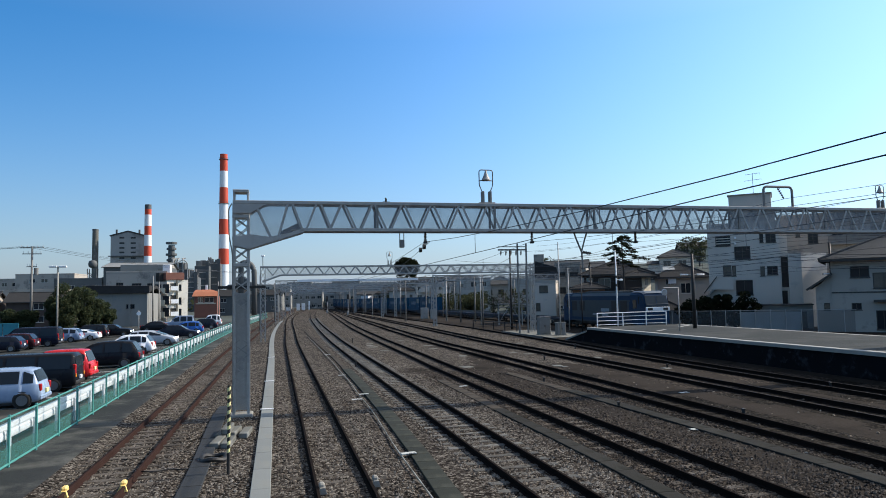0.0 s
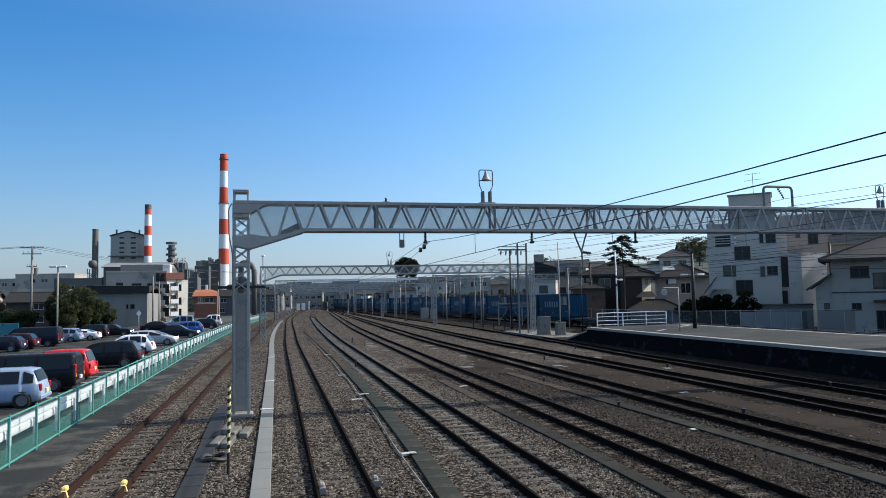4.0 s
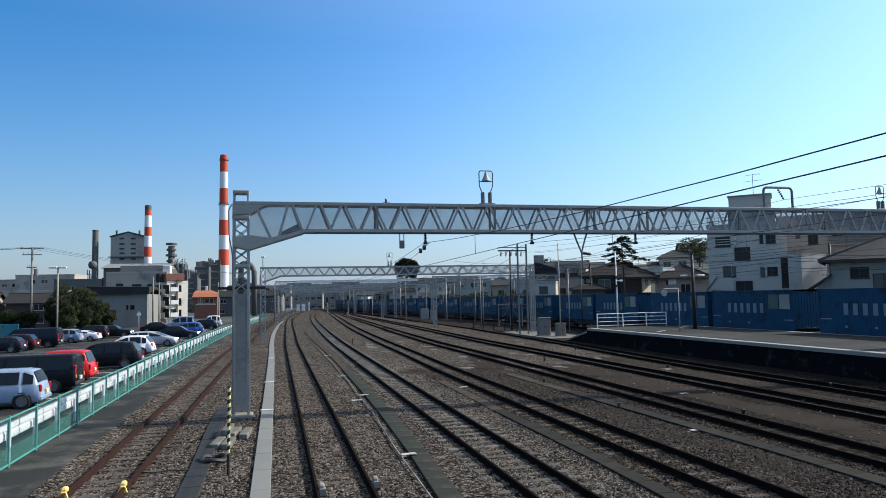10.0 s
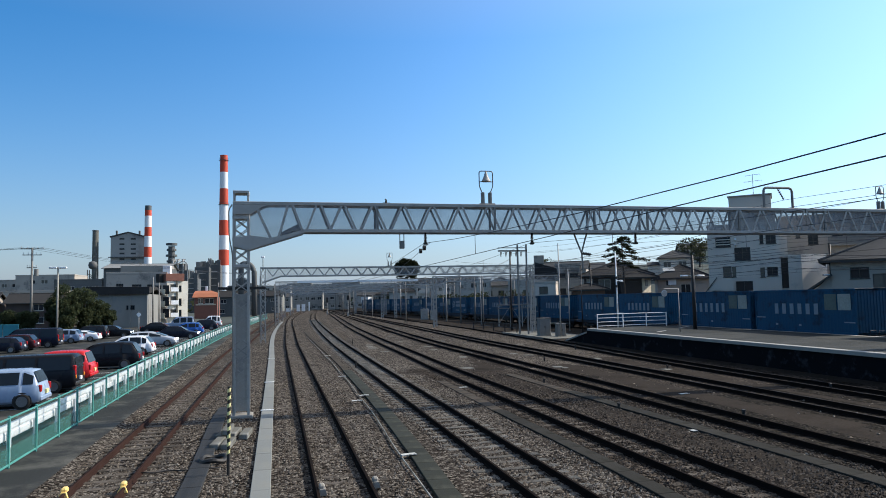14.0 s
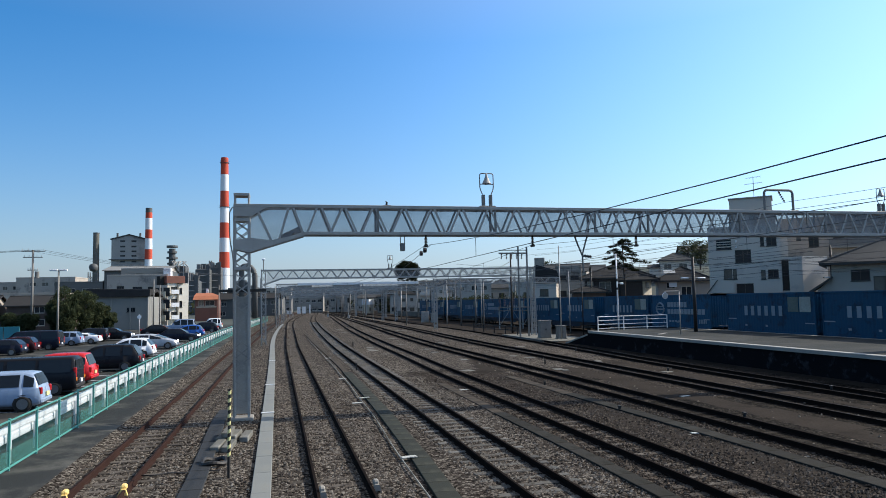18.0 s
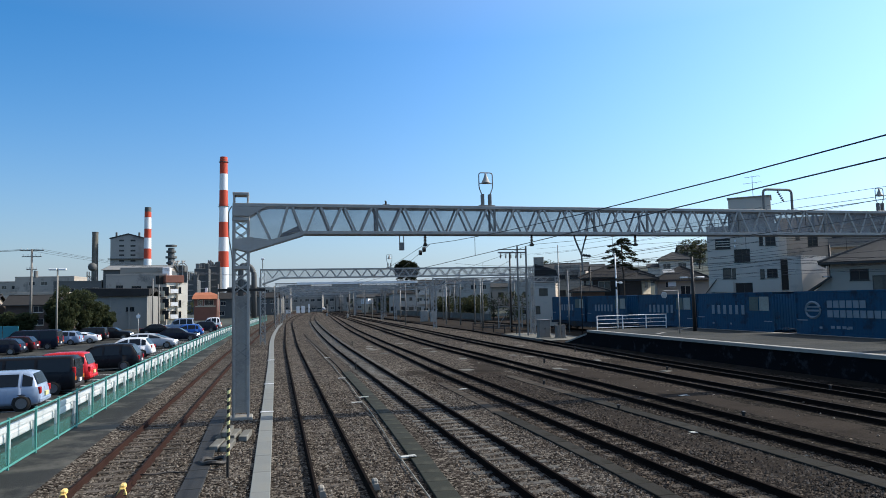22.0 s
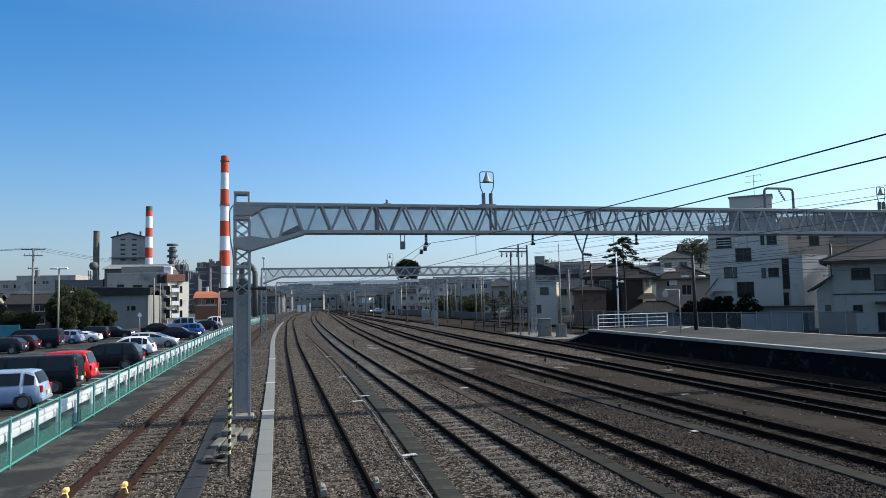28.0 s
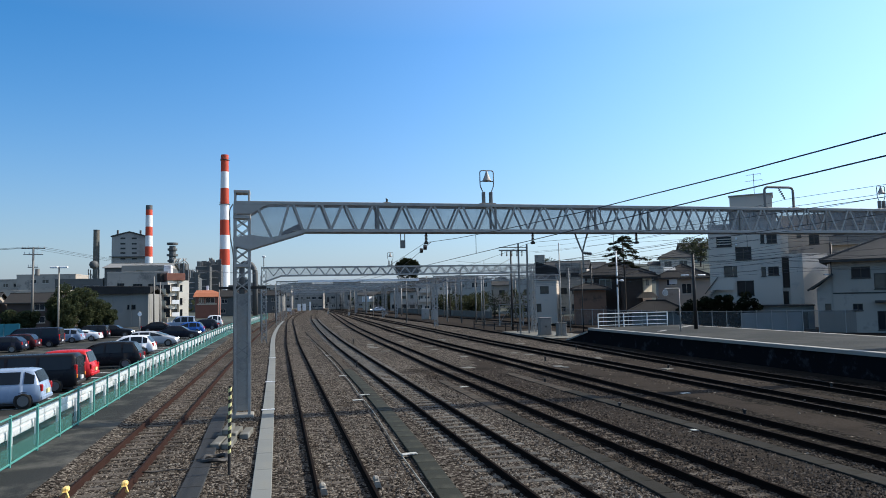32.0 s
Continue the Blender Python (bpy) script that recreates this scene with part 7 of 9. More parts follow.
# hill with houses and trees behind


def hill():
    m = Mesh()
    nx, ny = 40, 26
    for j in range(ny + 1):
        for i in range(nx + 1):
            x, y = 20 + i * 9.0, 112 + j * 9.0
            ramp_x = min(1, max(0, (x - 42 - (y - 112) * 0.1) / 45))
            ramp_y = min(1, max(0, (y - 112) / 55))
            m.v.append((x, y, -0.3 + 11.5 * ramp_x * ramp_x * (3 - 2 * ramp_x) * ramp_y + 2.0 * ramp_y * ramp_x * noise.noise(Vector((x * 0.02, y * 0.02, 2)))))
    for j in range(ny):
        for i in range(nx):
            a = j * (nx + 1) + i
            m.f.append((a, a + 1, a + nx + 2, a + nx + 1))
    single("hill", plain_mesh(m, "hill", M_FARGROUND), None, "low built-up hill behind the houses", "hill", kind="structure")


hill()


def small_house(x, y, z, w, d, h, wall, roof, seed, rz=0.0, along="x", rows=2):
    rng = random.Random(seed)
    t = thing("house", rng.choice(("grey rendered house with tiled roof and dark windows", "pale two-storey house with a dark tiled roof", "plain townhouse with rows of dark windows")) if rows > 0 else "small house with tiled roof", "house", (x, y, z), rz, group="town houses")
    holes = []
    n = max(2, int(w / 3))
    for r in range(rows):
        for k in range(n):
            xc = -w / 2 + (k + 0.5) * w / n + rng.uniform(-0.3, 0.3)
            ww = rng.uniform(0.6, 0.95)
            zb = 0.9 + r * (h / rows)
            if rng.random() < 0.85 and zb + 1.2 < h:
                holes.append((xc - ww, zb, xc + ww, zb + 1.15))
    shell(t, -w / 2, w / 2, -d / 2, d / 2, -1.5 if z > 1 else -0.1, h, wall, holes, frame=M_FRAMEL)
    if roof is None:
        flat_roof(t, -w / 2, w / 2, -d / 2, d / 2, h, wall)
    else:
        gable_roof(t, -w / 2, w / 2, -d / 2, d / 2, h, 0.22 * (d if along == "x" else w), roof, along, 0.5, False)
    return t


for k, (p, w, d, h, wall, roof, al) in enumerate((
        ((122.7, 180.0, 11.9), 10, 8, 5, M_BEIGE, M_ROOFGREY, "x"), ((75.0, 140.0, 3.2), 9, 7, 5, M_PLASTERW, M_ROOFGREY, "x"), ((80.2, 170.0, 7.3), 12, 9, 3.2, M_PLASTER, M_ROOFGREY, "x"),
        ((66.4, 150.0, 6.3), 11, 9, 3.6, M_PLASTER, M_ROOFGREY, "x"), ((95.3, 190.0, 5.6), 10, 8, 5, M_PLASTER, M_ROOFGREY, "x"))):
    small_house(p[0], p[1], p[2], w, d, h, wall, roof, 100 + k, random.uniform(-34, -22), al)
villa = thing("house", "grey hillside house with a hip roof and a lower wing", "house", (91.3, 149.0, 9.2), -29.0)
shell(villa, 0, 7.4, 0, 7, -2.5, 3.3, M_PLASTERW, [(0.8, 1.0, 2.6, 2.4), (4.3, 1.0, 6.2, 2.4)], frame=M_FRAMEL)
hip_roof(villa, 0, 7.4, 0, 7, 3.3, 1.9, M_ROOFGREY, 0.6)
part("wing", Mesh().box(-2.6, 0.8, -2.5, -0.02, 5, 1.6), M_PLASTERW, villa, "low rendered wing")
part("wing_roof", Mesh().prism(((0.4, 1.6), (5.4, 1.6), (2.9, 2.5)), (-3.0, 0, 0), (0, 1, 0), (0, 0, 1), (1, 0, 0), 2.95), M_ROOFGREY, villa)
part("balcony_rail", Mesh().bar((0.2, -0.75, 0.75), (7.2, -0.75, 0.75), 0.06, 0.06).bar((0.2, -0.75, 0.3), (7.2, -0.75, 0.3), 0.05, 0.05), M_FRAMEL, villa)
for k, (p, hh, rr) in enumerate((((106.5, 160.0, 11.1), 8.5, 3.0), ((109.9, 160.0, 11.6), 8.0, 2.6), ((100.9, 190.0, 6.8), 7, 3), ((92.4, 200.0, 8.2), 7, 3.4), ((77.8, 190.0, 7.8), 8, 4))):
    tree("tree", "dark leafy tree on the hill behind the houses", p[0], p[1], hh, rr, 60 + k, 12, 90, 0.25, z=p[2] - 1.0)

# ---- the car park ----
LB, BK, RD, WH, SV, BL, DB, GY, MR = (("light_blue", (0.27, 0.35, 0.47)), ("black", (0.012, 0.013, 0.016)), ("red", (0.55, 0.02, 0.025)), ("white", (0.75, 0.76, 0.78)),
                                      ("silver", (0.38, 0.4, 0.43)), ("blue", (0.02, 0.1, 0.36)), ("dark_blue", (0.012, 0.015, 0.026)), ("blue_grey", (0.2, 0.26, 0.36)), ("maroon", (0.035, 0.012, 0.015)))
car("kei", "light blue boxy kei wagon parked nose away from the fence", 3.39, 1.47, 1.5, LB, -10.5, 30.1, 92)
car("van", "black one-box van with tall tail lights", 4.7, 1.69, 1.7, BK, -11.2, 35.1, 91)
car("kei", "bright red boxy hatchback parked beside the van", 3.5, 1.62, 1.62, RD, -10.95, 39.2, 90)
car("mpv", "glossy black minivan with red tail lights", 4.6, 1.72, 1.62, BK, -10.45, 46.3, 91)
car("hatch", "white estate car parked by the guard rail", 3.9, 1.7, 1.5, WH, -11.2, 57.6, 90)
car("mpv", "silver five-door car with its nose towards the fence", 4.3, 1.72, 1.4, SV, -11.1, 68.2, -90)
car("sedan", "dark blue saloon with its nose towards the fence", 4.6, 1.75, 1.45, DB, -10.6, 81.0, -90)
car("hatch", "bright blue hatchback in the car park", 4.1, 1.7, 1.5, BL, -11.0, 92.0, 90)
car("sedan", "black saloon parked in the middle row", 4.7, 1.78, 1.42, BK, -15.6, 101.0, -90)
car("suv", "blue-grey van parked before the flats", 4.8, 1.8, 1.9, GY, -14.5, 112.0, 90)
car("hatch", "dark estate car by the fence", 4.3, 1.72, 1.52, DB, -10.4, 105.0, 90)
car("kei", "white kei van at the end of the row", 3.4, 1.48, 1.8, WH, -10.4, 119.0, 90)
car("hatch", "dark blue hatchback parked in the far row", 4.0, 1.75, 1.36, DB, -23.1, 66.2, 90)
car("hatch", "dark maroon hatchback in the far row", 4.0, 1.69, 1.45, MR, -22.98, 69.2, 90)
car("van", "tall dark blue van with stickers at its tail", 4.8, 1.8, 1.85, DB, -22.5, 73.0, 90)
car("mpv", "light blue-grey estate car in the far row", 4.6, 1.76, 1.48, GY, -22.2, 79.6, 90)
car("sedan", "white low coupe in the far row", 4.3, 1.72, 1.2, WH, -20.9, 82.2, 90)
car("suv", "black box-shaped van under the trees", 4.3, 1.7, 1.58, BK, -21.1, 86.6, 90)
car("suv", "dark saloon-like off-roader by the grey building", 4.5, 1.78, 1.5, BK, -19.0, 89.0, -90)

for k, y in enumerate(np.arange(29.6, 122, 2.75)):
    single("bay_line", Mesh().box(-12.9, y - 0.06, 0.0, -8.0, y + 0.06, 0.004), M_WHITE, "worn white parking bay line on asphalt", "bay line", group="bay lines")

t = pole("car_park_lamp", "tall pale lamp post with two heads over the car park", -29.2, 104, 0, 9.3, 0.15, M_CONC)
for s in (-1, 1):
    part("lamp_head", Mesh().box(min(s * 0.1, s * 1.1), -0.25, 9.1, max(s * 0.1, s * 1.1), 0.25, 9.35, 0.05), M_WHITE, t)
t = pole("utility_pole", "grey utility pole with crossarms and wires", -35.10, 112.55, 0, 12.70, 0.2, M_GALVDARK)
_h = 12.70
for zz, w in ((_h - 0.2, 1.6), (_h - 1.1, 1.3), (_h - 3.0, 0.7)):
    part("cross_arm", Mesh().box(-w, -0.06, zz - 0.06, w, 0.06, zz + 0.06), M_GALVDARK, t)
    m_ = Mesh()
    for q in (-0.9, -0.4, 0.4, 0.9):
        insulator(m_, (q * w, 0, zz + 0.05), (q * w, 0, zz + 0.4), 3, 0.07)
    part("insulator", m_, M_INSULW, t)
part("transformer", Mesh().tube([(0.5, 0.3, _h - 4.2), (0.5, 0.3, _h - 3.2)], 0.3, 12), M_GALVDARK, t)
px_, py_ = -35.10, 112.55
for q in (-1.3, 0.2, 1.3):
    wire("street_wire", "thin black street wire over the roofs", feeder([(px_ - 40, py_ - 6, _h - 0.6), (px_ + q, py_, _h), (px_ + 30 + q, py_ + 60, _h - 2.0)], 0.8), 0.02)
t = pole("utility_pole", "dark utility pole beside the flats", -20.88, 128.26, 0, 8.70, 0.15, M_GALVDARK)
t = pole("utility_pole", "dark utility pole beside the flats", -20.21, 130.51, 0, 7.75, 0.13, M_GALVDARK)
t = pole("utility_pole", "thin grey pole beside the brick house", -12.02, 154.76, 0, 8.28, 0.13, M_GALVDARK)
t = pole("sign_post", "grey post with a round white sign", -17.38, 96.25, 0, 3.0, 0.06, M_GALV)
part("sign_disc", Mesh().tube([(0, -0.1, 2.6), (0, -0.05, 2.6)], 0.26, 16), M_WHITE, t)

# trees along the car park
M_LEAF2 = leaf_material("sunlit_green_leaves", (0.05, 0.066, 0.036), (0.075, 0.092, 0.048))
for k, (x, y, h, r) in enumerate(((-30.6, 113, 7.0, 2.3), (-28.4, 114, 6.4, 2.1), (-32.4, 115, 5.0, 1.7), (-27.0, 116, 4.4, 1.7), (-30.0, 111, 4.6, 1.9), (-25.6, 117, 3.2, 1.2), (-38.0, 113, 3.2, 1.6), (-42, 114, 2.9, 1.5), (-35.4, 112, 3.2, 1.4))):
    tree("tree", "broad evergreen tree with dense dark green foliage", x, y, h, r, 200 + k, 24, 300, 0.14, low=0.08, mat=M_LEAF2)
bt = thing("sheet_hoarding", "teal blue sheet hoarding at the edge of the car park", "hoarding")
for k in range(3):
    part("panel", Mesh().box(-38.2 + k * 1.9, 100, 0, -36.38 + k * 1.9, 100.08, 1.7, 0.02), M_TARP, bt)

# ---- left of the line: buildings ----


def warehouse():
    w = thing("warehouse", "long grey rendered building with a dark curved roof edge", "building")
    y = 127.0
    x0, x1, z1 = -30.55, -21.58, 5.71
    shell(w, x0, x1, y, y + 14, -0.1, z1, M_METALWALL, [(-28.88, 3.26, -27.38, 4.19), (-28.05, 0.55, -27.53, 1.40), (-24.96, 3.07, -23.61, 3.81)], bars=2)
    for px in (-30.55, -27.63, -24.58, -21.85):
        part("pilaster", Mesh().box(px, y - 0.12, -0.1, px + 0.3, y - 0.003, z1), M_METALWALL, w)
    rf = [[(x0 - 0.6, y - 0.7, z1), (x1 + 0.4, y - 0.7, z1), (x1 + 0.4, y - 0.6, z1 + 1.2), (x0 - 0.6, y - 0.6, z1 + 1.4)], [(x0 - 0.6, y + 7, z1 + 0.9), (x1 + 0.4, y + 7, z1 + 0.9), (x1 + 0.4, y + 7, z1 + 1.4), (x0 - 0.6, y + 7, z1 + 1.6)],
          [(x0 - 0.6, y + 14, z1), (x1 + 0.4, y + 14, z1), (x1 + 0.4, y + 14, z1 + 0.3), (x0 - 0.6, y + 14, z1 + 0.3)]]
    part("roof", Mesh().loft(rf), M_ROOFBROWN, w, "dark metal roof")
    w = thing("office_building", "long flat-roofed grey office building behind", "building")
    y = 150.0
    x0, x1, z1 = -33.26, -21.79, 10.13
    shell(w, x0, x1, y, y + 14, -0.1, z1, M_PLASTER, [(-31.43, 7.42, -30.06, 8.20), (-28.46, 7.25, -26.65, 8.03), (-25.56, 7.20, -23.62, 7.98)], bars=2)
    flat_roof(w, x0, x1, y, y + 14, z1, M_PLASTER, 0.4)
    a0, a1 = -31.85, -23.46
    part("roof_storey", facade(Mesh(), a0, a1, z1, z1 + 2.0, 156, 0.2, [(-29.07, 10.50, -27.63, 11.08), (-24.59, 10.56, -23.69, 11.28)]).box(a0, 156.2, z1, a1, 162, z1 + 1.9), M_METALWALL, w)
    part("water_tank", Mesh().box(-22.67, 150.5, z1 - 0.2, -21.24, 153, z1 + 1.7, 0.05), M_WHITE, w, "white roof tank")
    w = thing("factory_shed", "long factory shed with sloping grey roof", "building")
    y = 210.0
    x0, x1, z1 = -47.30, -30.05, 14.40
    shell(w, x0, x1, y, y + 18, -0.1, z1, M_PLANT, [])
    gable_roof(w, x0, x1, y, y + 18, z1, 1.6, M_METALWALL, "x", 0.5, False)


warehouse()


def white_flats():
    b = thing("apartment_house", "white and beige four-storey flats with a red-brown top floor", "building", (-21.50, 148.00, 0), 28.0)
    y = 0.0
    x0, xm, x1 = 0.00, 2.06, 4.40
    z1 = 8.59
    hs = [(0.71, 6.51, 1.96, 7.89), (0.73, 3.87, 1.98, 5.46), (0.75, 1.35, 1.99, 2.80)]
    part("front_wall", facade(Mesh(), x0, xm, -0.1, z1, y, 0.2, hs), M_CREAM, b)
    for h in hs:
        window(b, h, y, M_FRAME, M_CURTAIN, 1)
        part("balcony", Mesh().box(h[0] - 0.2, y - 0.9, h[1] - 0.1, h[2] + 0.1, y - 0.75, h[1] + 0.75).box(h[0] - 0.2, y - 0.75, h[1] - 0.12, h[2] + 0.1, y - 0.02, h[1]), M_WHITE, b)
    hs2 = [(2.55, 6.39, 3.12, 7.66), (2.56, 3.60, 3.14, 4.98), (2.58, 1.28, 3.15, 2.66)]
    part("front_wall", facade(Mesh(), xm, x1, -0.1, z1, y + 0.3, 0.2, hs2), M_CREAM, b)
    for h in hs2:
        window(b, h, y + 0.3, M_FRAME, None, 0)
    part("pier", Mesh().box(xm - 0.15, y - 0.2, -0.1, xm + 0.15, y + 0.3, z1), M_CONC_DARK, b)
    part("core", Mesh().box(x0, y + 0.55, -0.1, x1, y + 12, z1), M_PLASTER, b)
    part("top_storey", Mesh().box(x0 - 0.3, y - 0.3, z1, 3.46, y + 9, 10.08, 0.05), M_BRICK, b, "red-brown clad top storey")
    part("side_storey", Mesh().box(-1.13, y + 1, z1 - 1.0, x0 - 0.3, y + 9, 10.08), M_BLACK, b)
    b = thing("apartment_house", "beige flats with concrete balconies", "building")
    x0, x1, z1 = -24.07, -21.32, 8.21
    part("core", Mesh().box(x0, 146.9, -0.1, x1, 156, z1), M_PLASTER, b)
    for zz in (6.18, 3.81, 1.45):
        part("balcony", Mesh().box(x0 + 0.3, 145.9, zz - 0.5, x1 - 0.2, 146.05, zz + 0.7).box(x0 + 0.3, 146.05, zz - 0.5, x1 - 0.2, 146.9, zz - 0.35), M_BEIGE, b)
        for k in range(2):
            window(b, (x0 + 0.5 + k * 1.5, zz - 0.3, x0 + 1.7 + k * 1.5, zz + 1.5), 146.77, M_FRAME, M_GLASS, 0, False)
    b = thing("house", "red-brown house with an orange curved roof", "house")
    y = 182.0
    x0, x1, z1 = -19.88, -14.44, 5.39
    shell(b, x0, x1, y, y + 9, -0.1, z1, M_BRICK, [(-19.04, 3.85, -17.83, 5.18), (-17.42, 3.82, -15.24, 5.12)], frame=M_FRAMEL)
    rings = [[(x0 - 0.5, y - 0.6, z1), (x1 + 0.5, y - 0.6, z1)], [(x0 - 0.3, y + 0.6, z1 + 1.0), (x1 + 0.3, y + 0.6, z1 + 1.0)], [(x0, y + 2.4, z1 + 1.7), (x1 - 1.5, y + 2.4, z1 + 1.7)], [(x0, y + 9, z1 + 1.8), (x1 - 1.5, y + 9, z1 + 1.8)]]
    part("roof", Mesh().loft(rings, closed=False), M_ROOFORANGE, b, "orange tiled curved roof")
    part("window_band", Mesh().box(x0 + 0.3, y - 0.06, 3.40, x1 - 0.3, y - 0.004, 3.69), M_BEIGE, b)
    part("chimney", Mesh().box(-17.58, y + 3, z1 + 1.5, -17.03, y + 3.7, z1 + 2.9), M_WHITE, b)


white_flats()
for k, (p, w, d, h, wall, roof, al) in enumerate((
        ((-56.0, 140.0), 14, 9, 4.6, M_BROWNWALL, M_ROOFBROWN, "x"), ((-42.0, 141.0), 10, 8, 4.6, M_BROWNWALL, M_ROOFBROWN, "x"), ((-76.0, 170.0), 16, 10, 6, M_PLASTER, M_ROOFBROWN, "x"), ((-58.0, 190.0), 14, 10, 7.5, M_PLASTER, None, "x"),
        ((-66.0, 230.0), 16, 12, 13, M_PLASTER, None, "x"), ((-54.0, 215.0), 12, 12, 11, M_PLANT, None, "x"), ((-85.0, 240.0), 20, 12, 12, M_PLASTER, None, "x"), ((-46.0, 225.0), 9, 9, 10, M_PLASTER, M_ROOFGREY, "x"),
        ((-12.5, 205.0), 8, 8, 5.5, M_PLANT, M_ROOFBROWN, "x"), ((-9.0, 225.0), 8, 8, 6, M_PLANT, M_ROOFBROWN, "y"), ((-3.5, 250.0), 9, 8, 6, M_PLANT, M_ROOFBROWN, "x"))):
    small_house(p[0], p[1], 0.0, w, d, h, wall, roof, 300 + k, random.uniform(-8, 8), al, max(2, int(h / 2.9)))

# ---- the mill ----


M_HALL = material("boiler_hall_concrete", (0.34, 0.33, 0.3), 0.85, var=0.15, scale=0.15, fine=2, bump=0.05, stain=(0.25, 0.24, 0.22), stain_amount=0.3, stain_scale=0.1)


def banded_chimney(name, label, x, y, r0, r1, bands, rings=True):
    """Bands as (z from, z to, red?)."""
    c = thing(name, label, "chimney", (x, y, 0))
    top = max(b[1] for b in bands)
    for z0, z1, mat in bands:
        ra, rb = r0 + (r1 - r0) * z0 / top, r0 + (r1 - r0) * z1 / top
        part("band", Mesh().tube([(0, 0, z0), (0, 0, z1)], ra, 24, rb, cap=z1 == top), mat, c, smooth=False)
    for zz in (top * 0.965, 61.7) if rings else ():
        rr = r0 + (r1 - r0) * zz / top
        m = Mesh().tube([(0, 0, zz), (0, 0, zz + 0.25)], rr + 0.55, 24)
        m.tube([((rr + 0.5) * math.cos(a), (rr + 0.5) * math.sin(a), zz + 1.2) for a in np.linspace(0, 6.29, 25)], 0.06, 4)
        part("gallery", m, M_PLANT, c)
    return c


def mill():
    Y = 420.0
    x = -29.67
    ed = [14.07, 25.71, 35.07, 43.44, 52.52, 61.96, 71.43, 81.28, 91.50]
    bands = [(-1.0, ed[0], M_WHITE)] + [(a, b, M_WHITE if k % 2 == 0 else M_RED) for k, (a, b) in enumerate(zip(ed, ed[1:]))]
    banded_chimney("factory_chimney", "tall chimney in broad red and white bands", x, Y, 3.3, 2.15, bands)
    e2 = [24.95, 29.58, 35.14, 41.03, 45.99, 52.21, 55.33, 57.82]
    bands = [(-1.0, e2[0], M_WHITE)] + [(a, b, m) for a, b, m in zip(e2, e2[1:], (M_WHITE, M_RED, M_WHITE, M_RED, M_WHITE, M_RED, M_PLANT))]
    banded_chimney("factory_chimney", "shorter chimney in red and white bands with a sooty top", -67.62, 398, 2.2, 1.7, bands, False)
    c = thing("factory_chimney", "plain dark grey concrete chimney", "chimney", (-96.65, 410, 0))
    part("shaft", Mesh().tube([(0, 0, -1), (0, 0, 45.27)], 1.75, 20, 1.55), M_CONC_DARK, c)
    part("rim", Mesh().tube([(0, 0, 44.80), (0, 0, 45.43)], 1.65, 20), M_PLANT, c)
    h = thing("factory_hall", "tall grey boiler hall with a low gable and slit windows", "factory")
    Y = 405.0
    x0, x1, ze, zr = -87.82, -69.98, 41.05, 43.56
    holes = [(-83.45, 39.80, -80.88, 40.73), (-77.69, 39.79, -75.09, 40.73), (-83.42, 36.83, -80.84, 37.76), (-77.66, 36.82, -75.06, 37.75), (-83.39, 34.18, -80.81, 35.11), (-77.63, 34.16, -75.04, 35.09), (-83.36, 31.69, -80.79, 32.61), (-77.61, 31.65, -75.01, 32.58), (-83.33, 28.57, -80.75, 29.49), (-77.57, 28.53, -74.98, 29.45)]
    part("front_wall", facade(Mesh(), x0, x1, -0.1, ze, Y, 0.4, holes), M_HALL, h)
    for q in holes:
        part("louvre_window", Mesh().box(q[0], Y + 0.2, q[1], q[2], Y + 0.3, q[3]), M_ROOFGREY, h)
    part("side_wall", Mesh().box(x0, Y + 0.4, -0.1, x0 + 0.4, Y + 12, ze).box(x1 - 0.4, Y + 0.4, -0.1, x1, Y + 12, ze).box(x0, Y + 11.6, -0.1, x1, Y + 12, ze), M_HALL, h)
    part("roof", Mesh().prism(((x0 - 0.5, ze), ((x0 + x1) / 2, zr), (x1 + 0.5, ze), (x1 + 0.5, ze + 0.6), ((x0 + x1) / 2, zr + 0.7), (x0 - 0.5, ze + 0.6)), (0, Y - 0.5, 0), (1, 0, 0), (0, 0, 1), (0, 1, 0), 13), M_ROOFGREY, h)
    part("gable", Mesh().prism(((x0, ze), (x1, ze), ((x0 + x1) / 2, zr)), (0, Y, 0), (1, 0, 0), (0, 0, 1), (0, 1, 0), 0.4), M_HALL, h)
    part("walkway", Mesh().box(x0 - 1, Y - 1.5, 29.80, x1 + 1, Y - 0.05, 30.27), M_PLANT, h)
    for xx in (-85.83, -74.04):
        part("vent_stack", Mesh().tube([(xx, Y + 5, ze), (xx, Y + 5, ze + 4.2)], 0.55, 10), M_PLANT, h)
    s = thing("round_tank", "round steel tank on a lattice base", "tank", (-90.63, 380, 0))
    zc = 24.54
    part("tank", Mesh().loft([[(r * math.cos(a), r * math.sin(a), zc + z) for a in np.linspace(0, 6.283, 17)[:-1]] for r, z in ((0.8, -2.1), (1.8, -1.5), (2.2, 0), (1.8, 1.4), (0.6, 2.0))]), M_PLANT, s, smooth=True)
    lg = Mesh()
    lattice_post(lg, 0, 0, 0, zc - 2.5, 4, 4.0, 0.4, 0.3)
    part("lattice_base", lg, M_PLANT, s)
    t = thing("process_tower", "slim dark process tower ringed by platforms", "tower", (-46.02, 330, 0))
    zt = 31.07
    part("column", Mesh().tube([(0, 0, 0), (0, 0, zt - 1)], 1.75, 14, 1.4), M_PLANT, t)
    for k in range(5):
        zz = zt - 0.5 - 2.6 * k
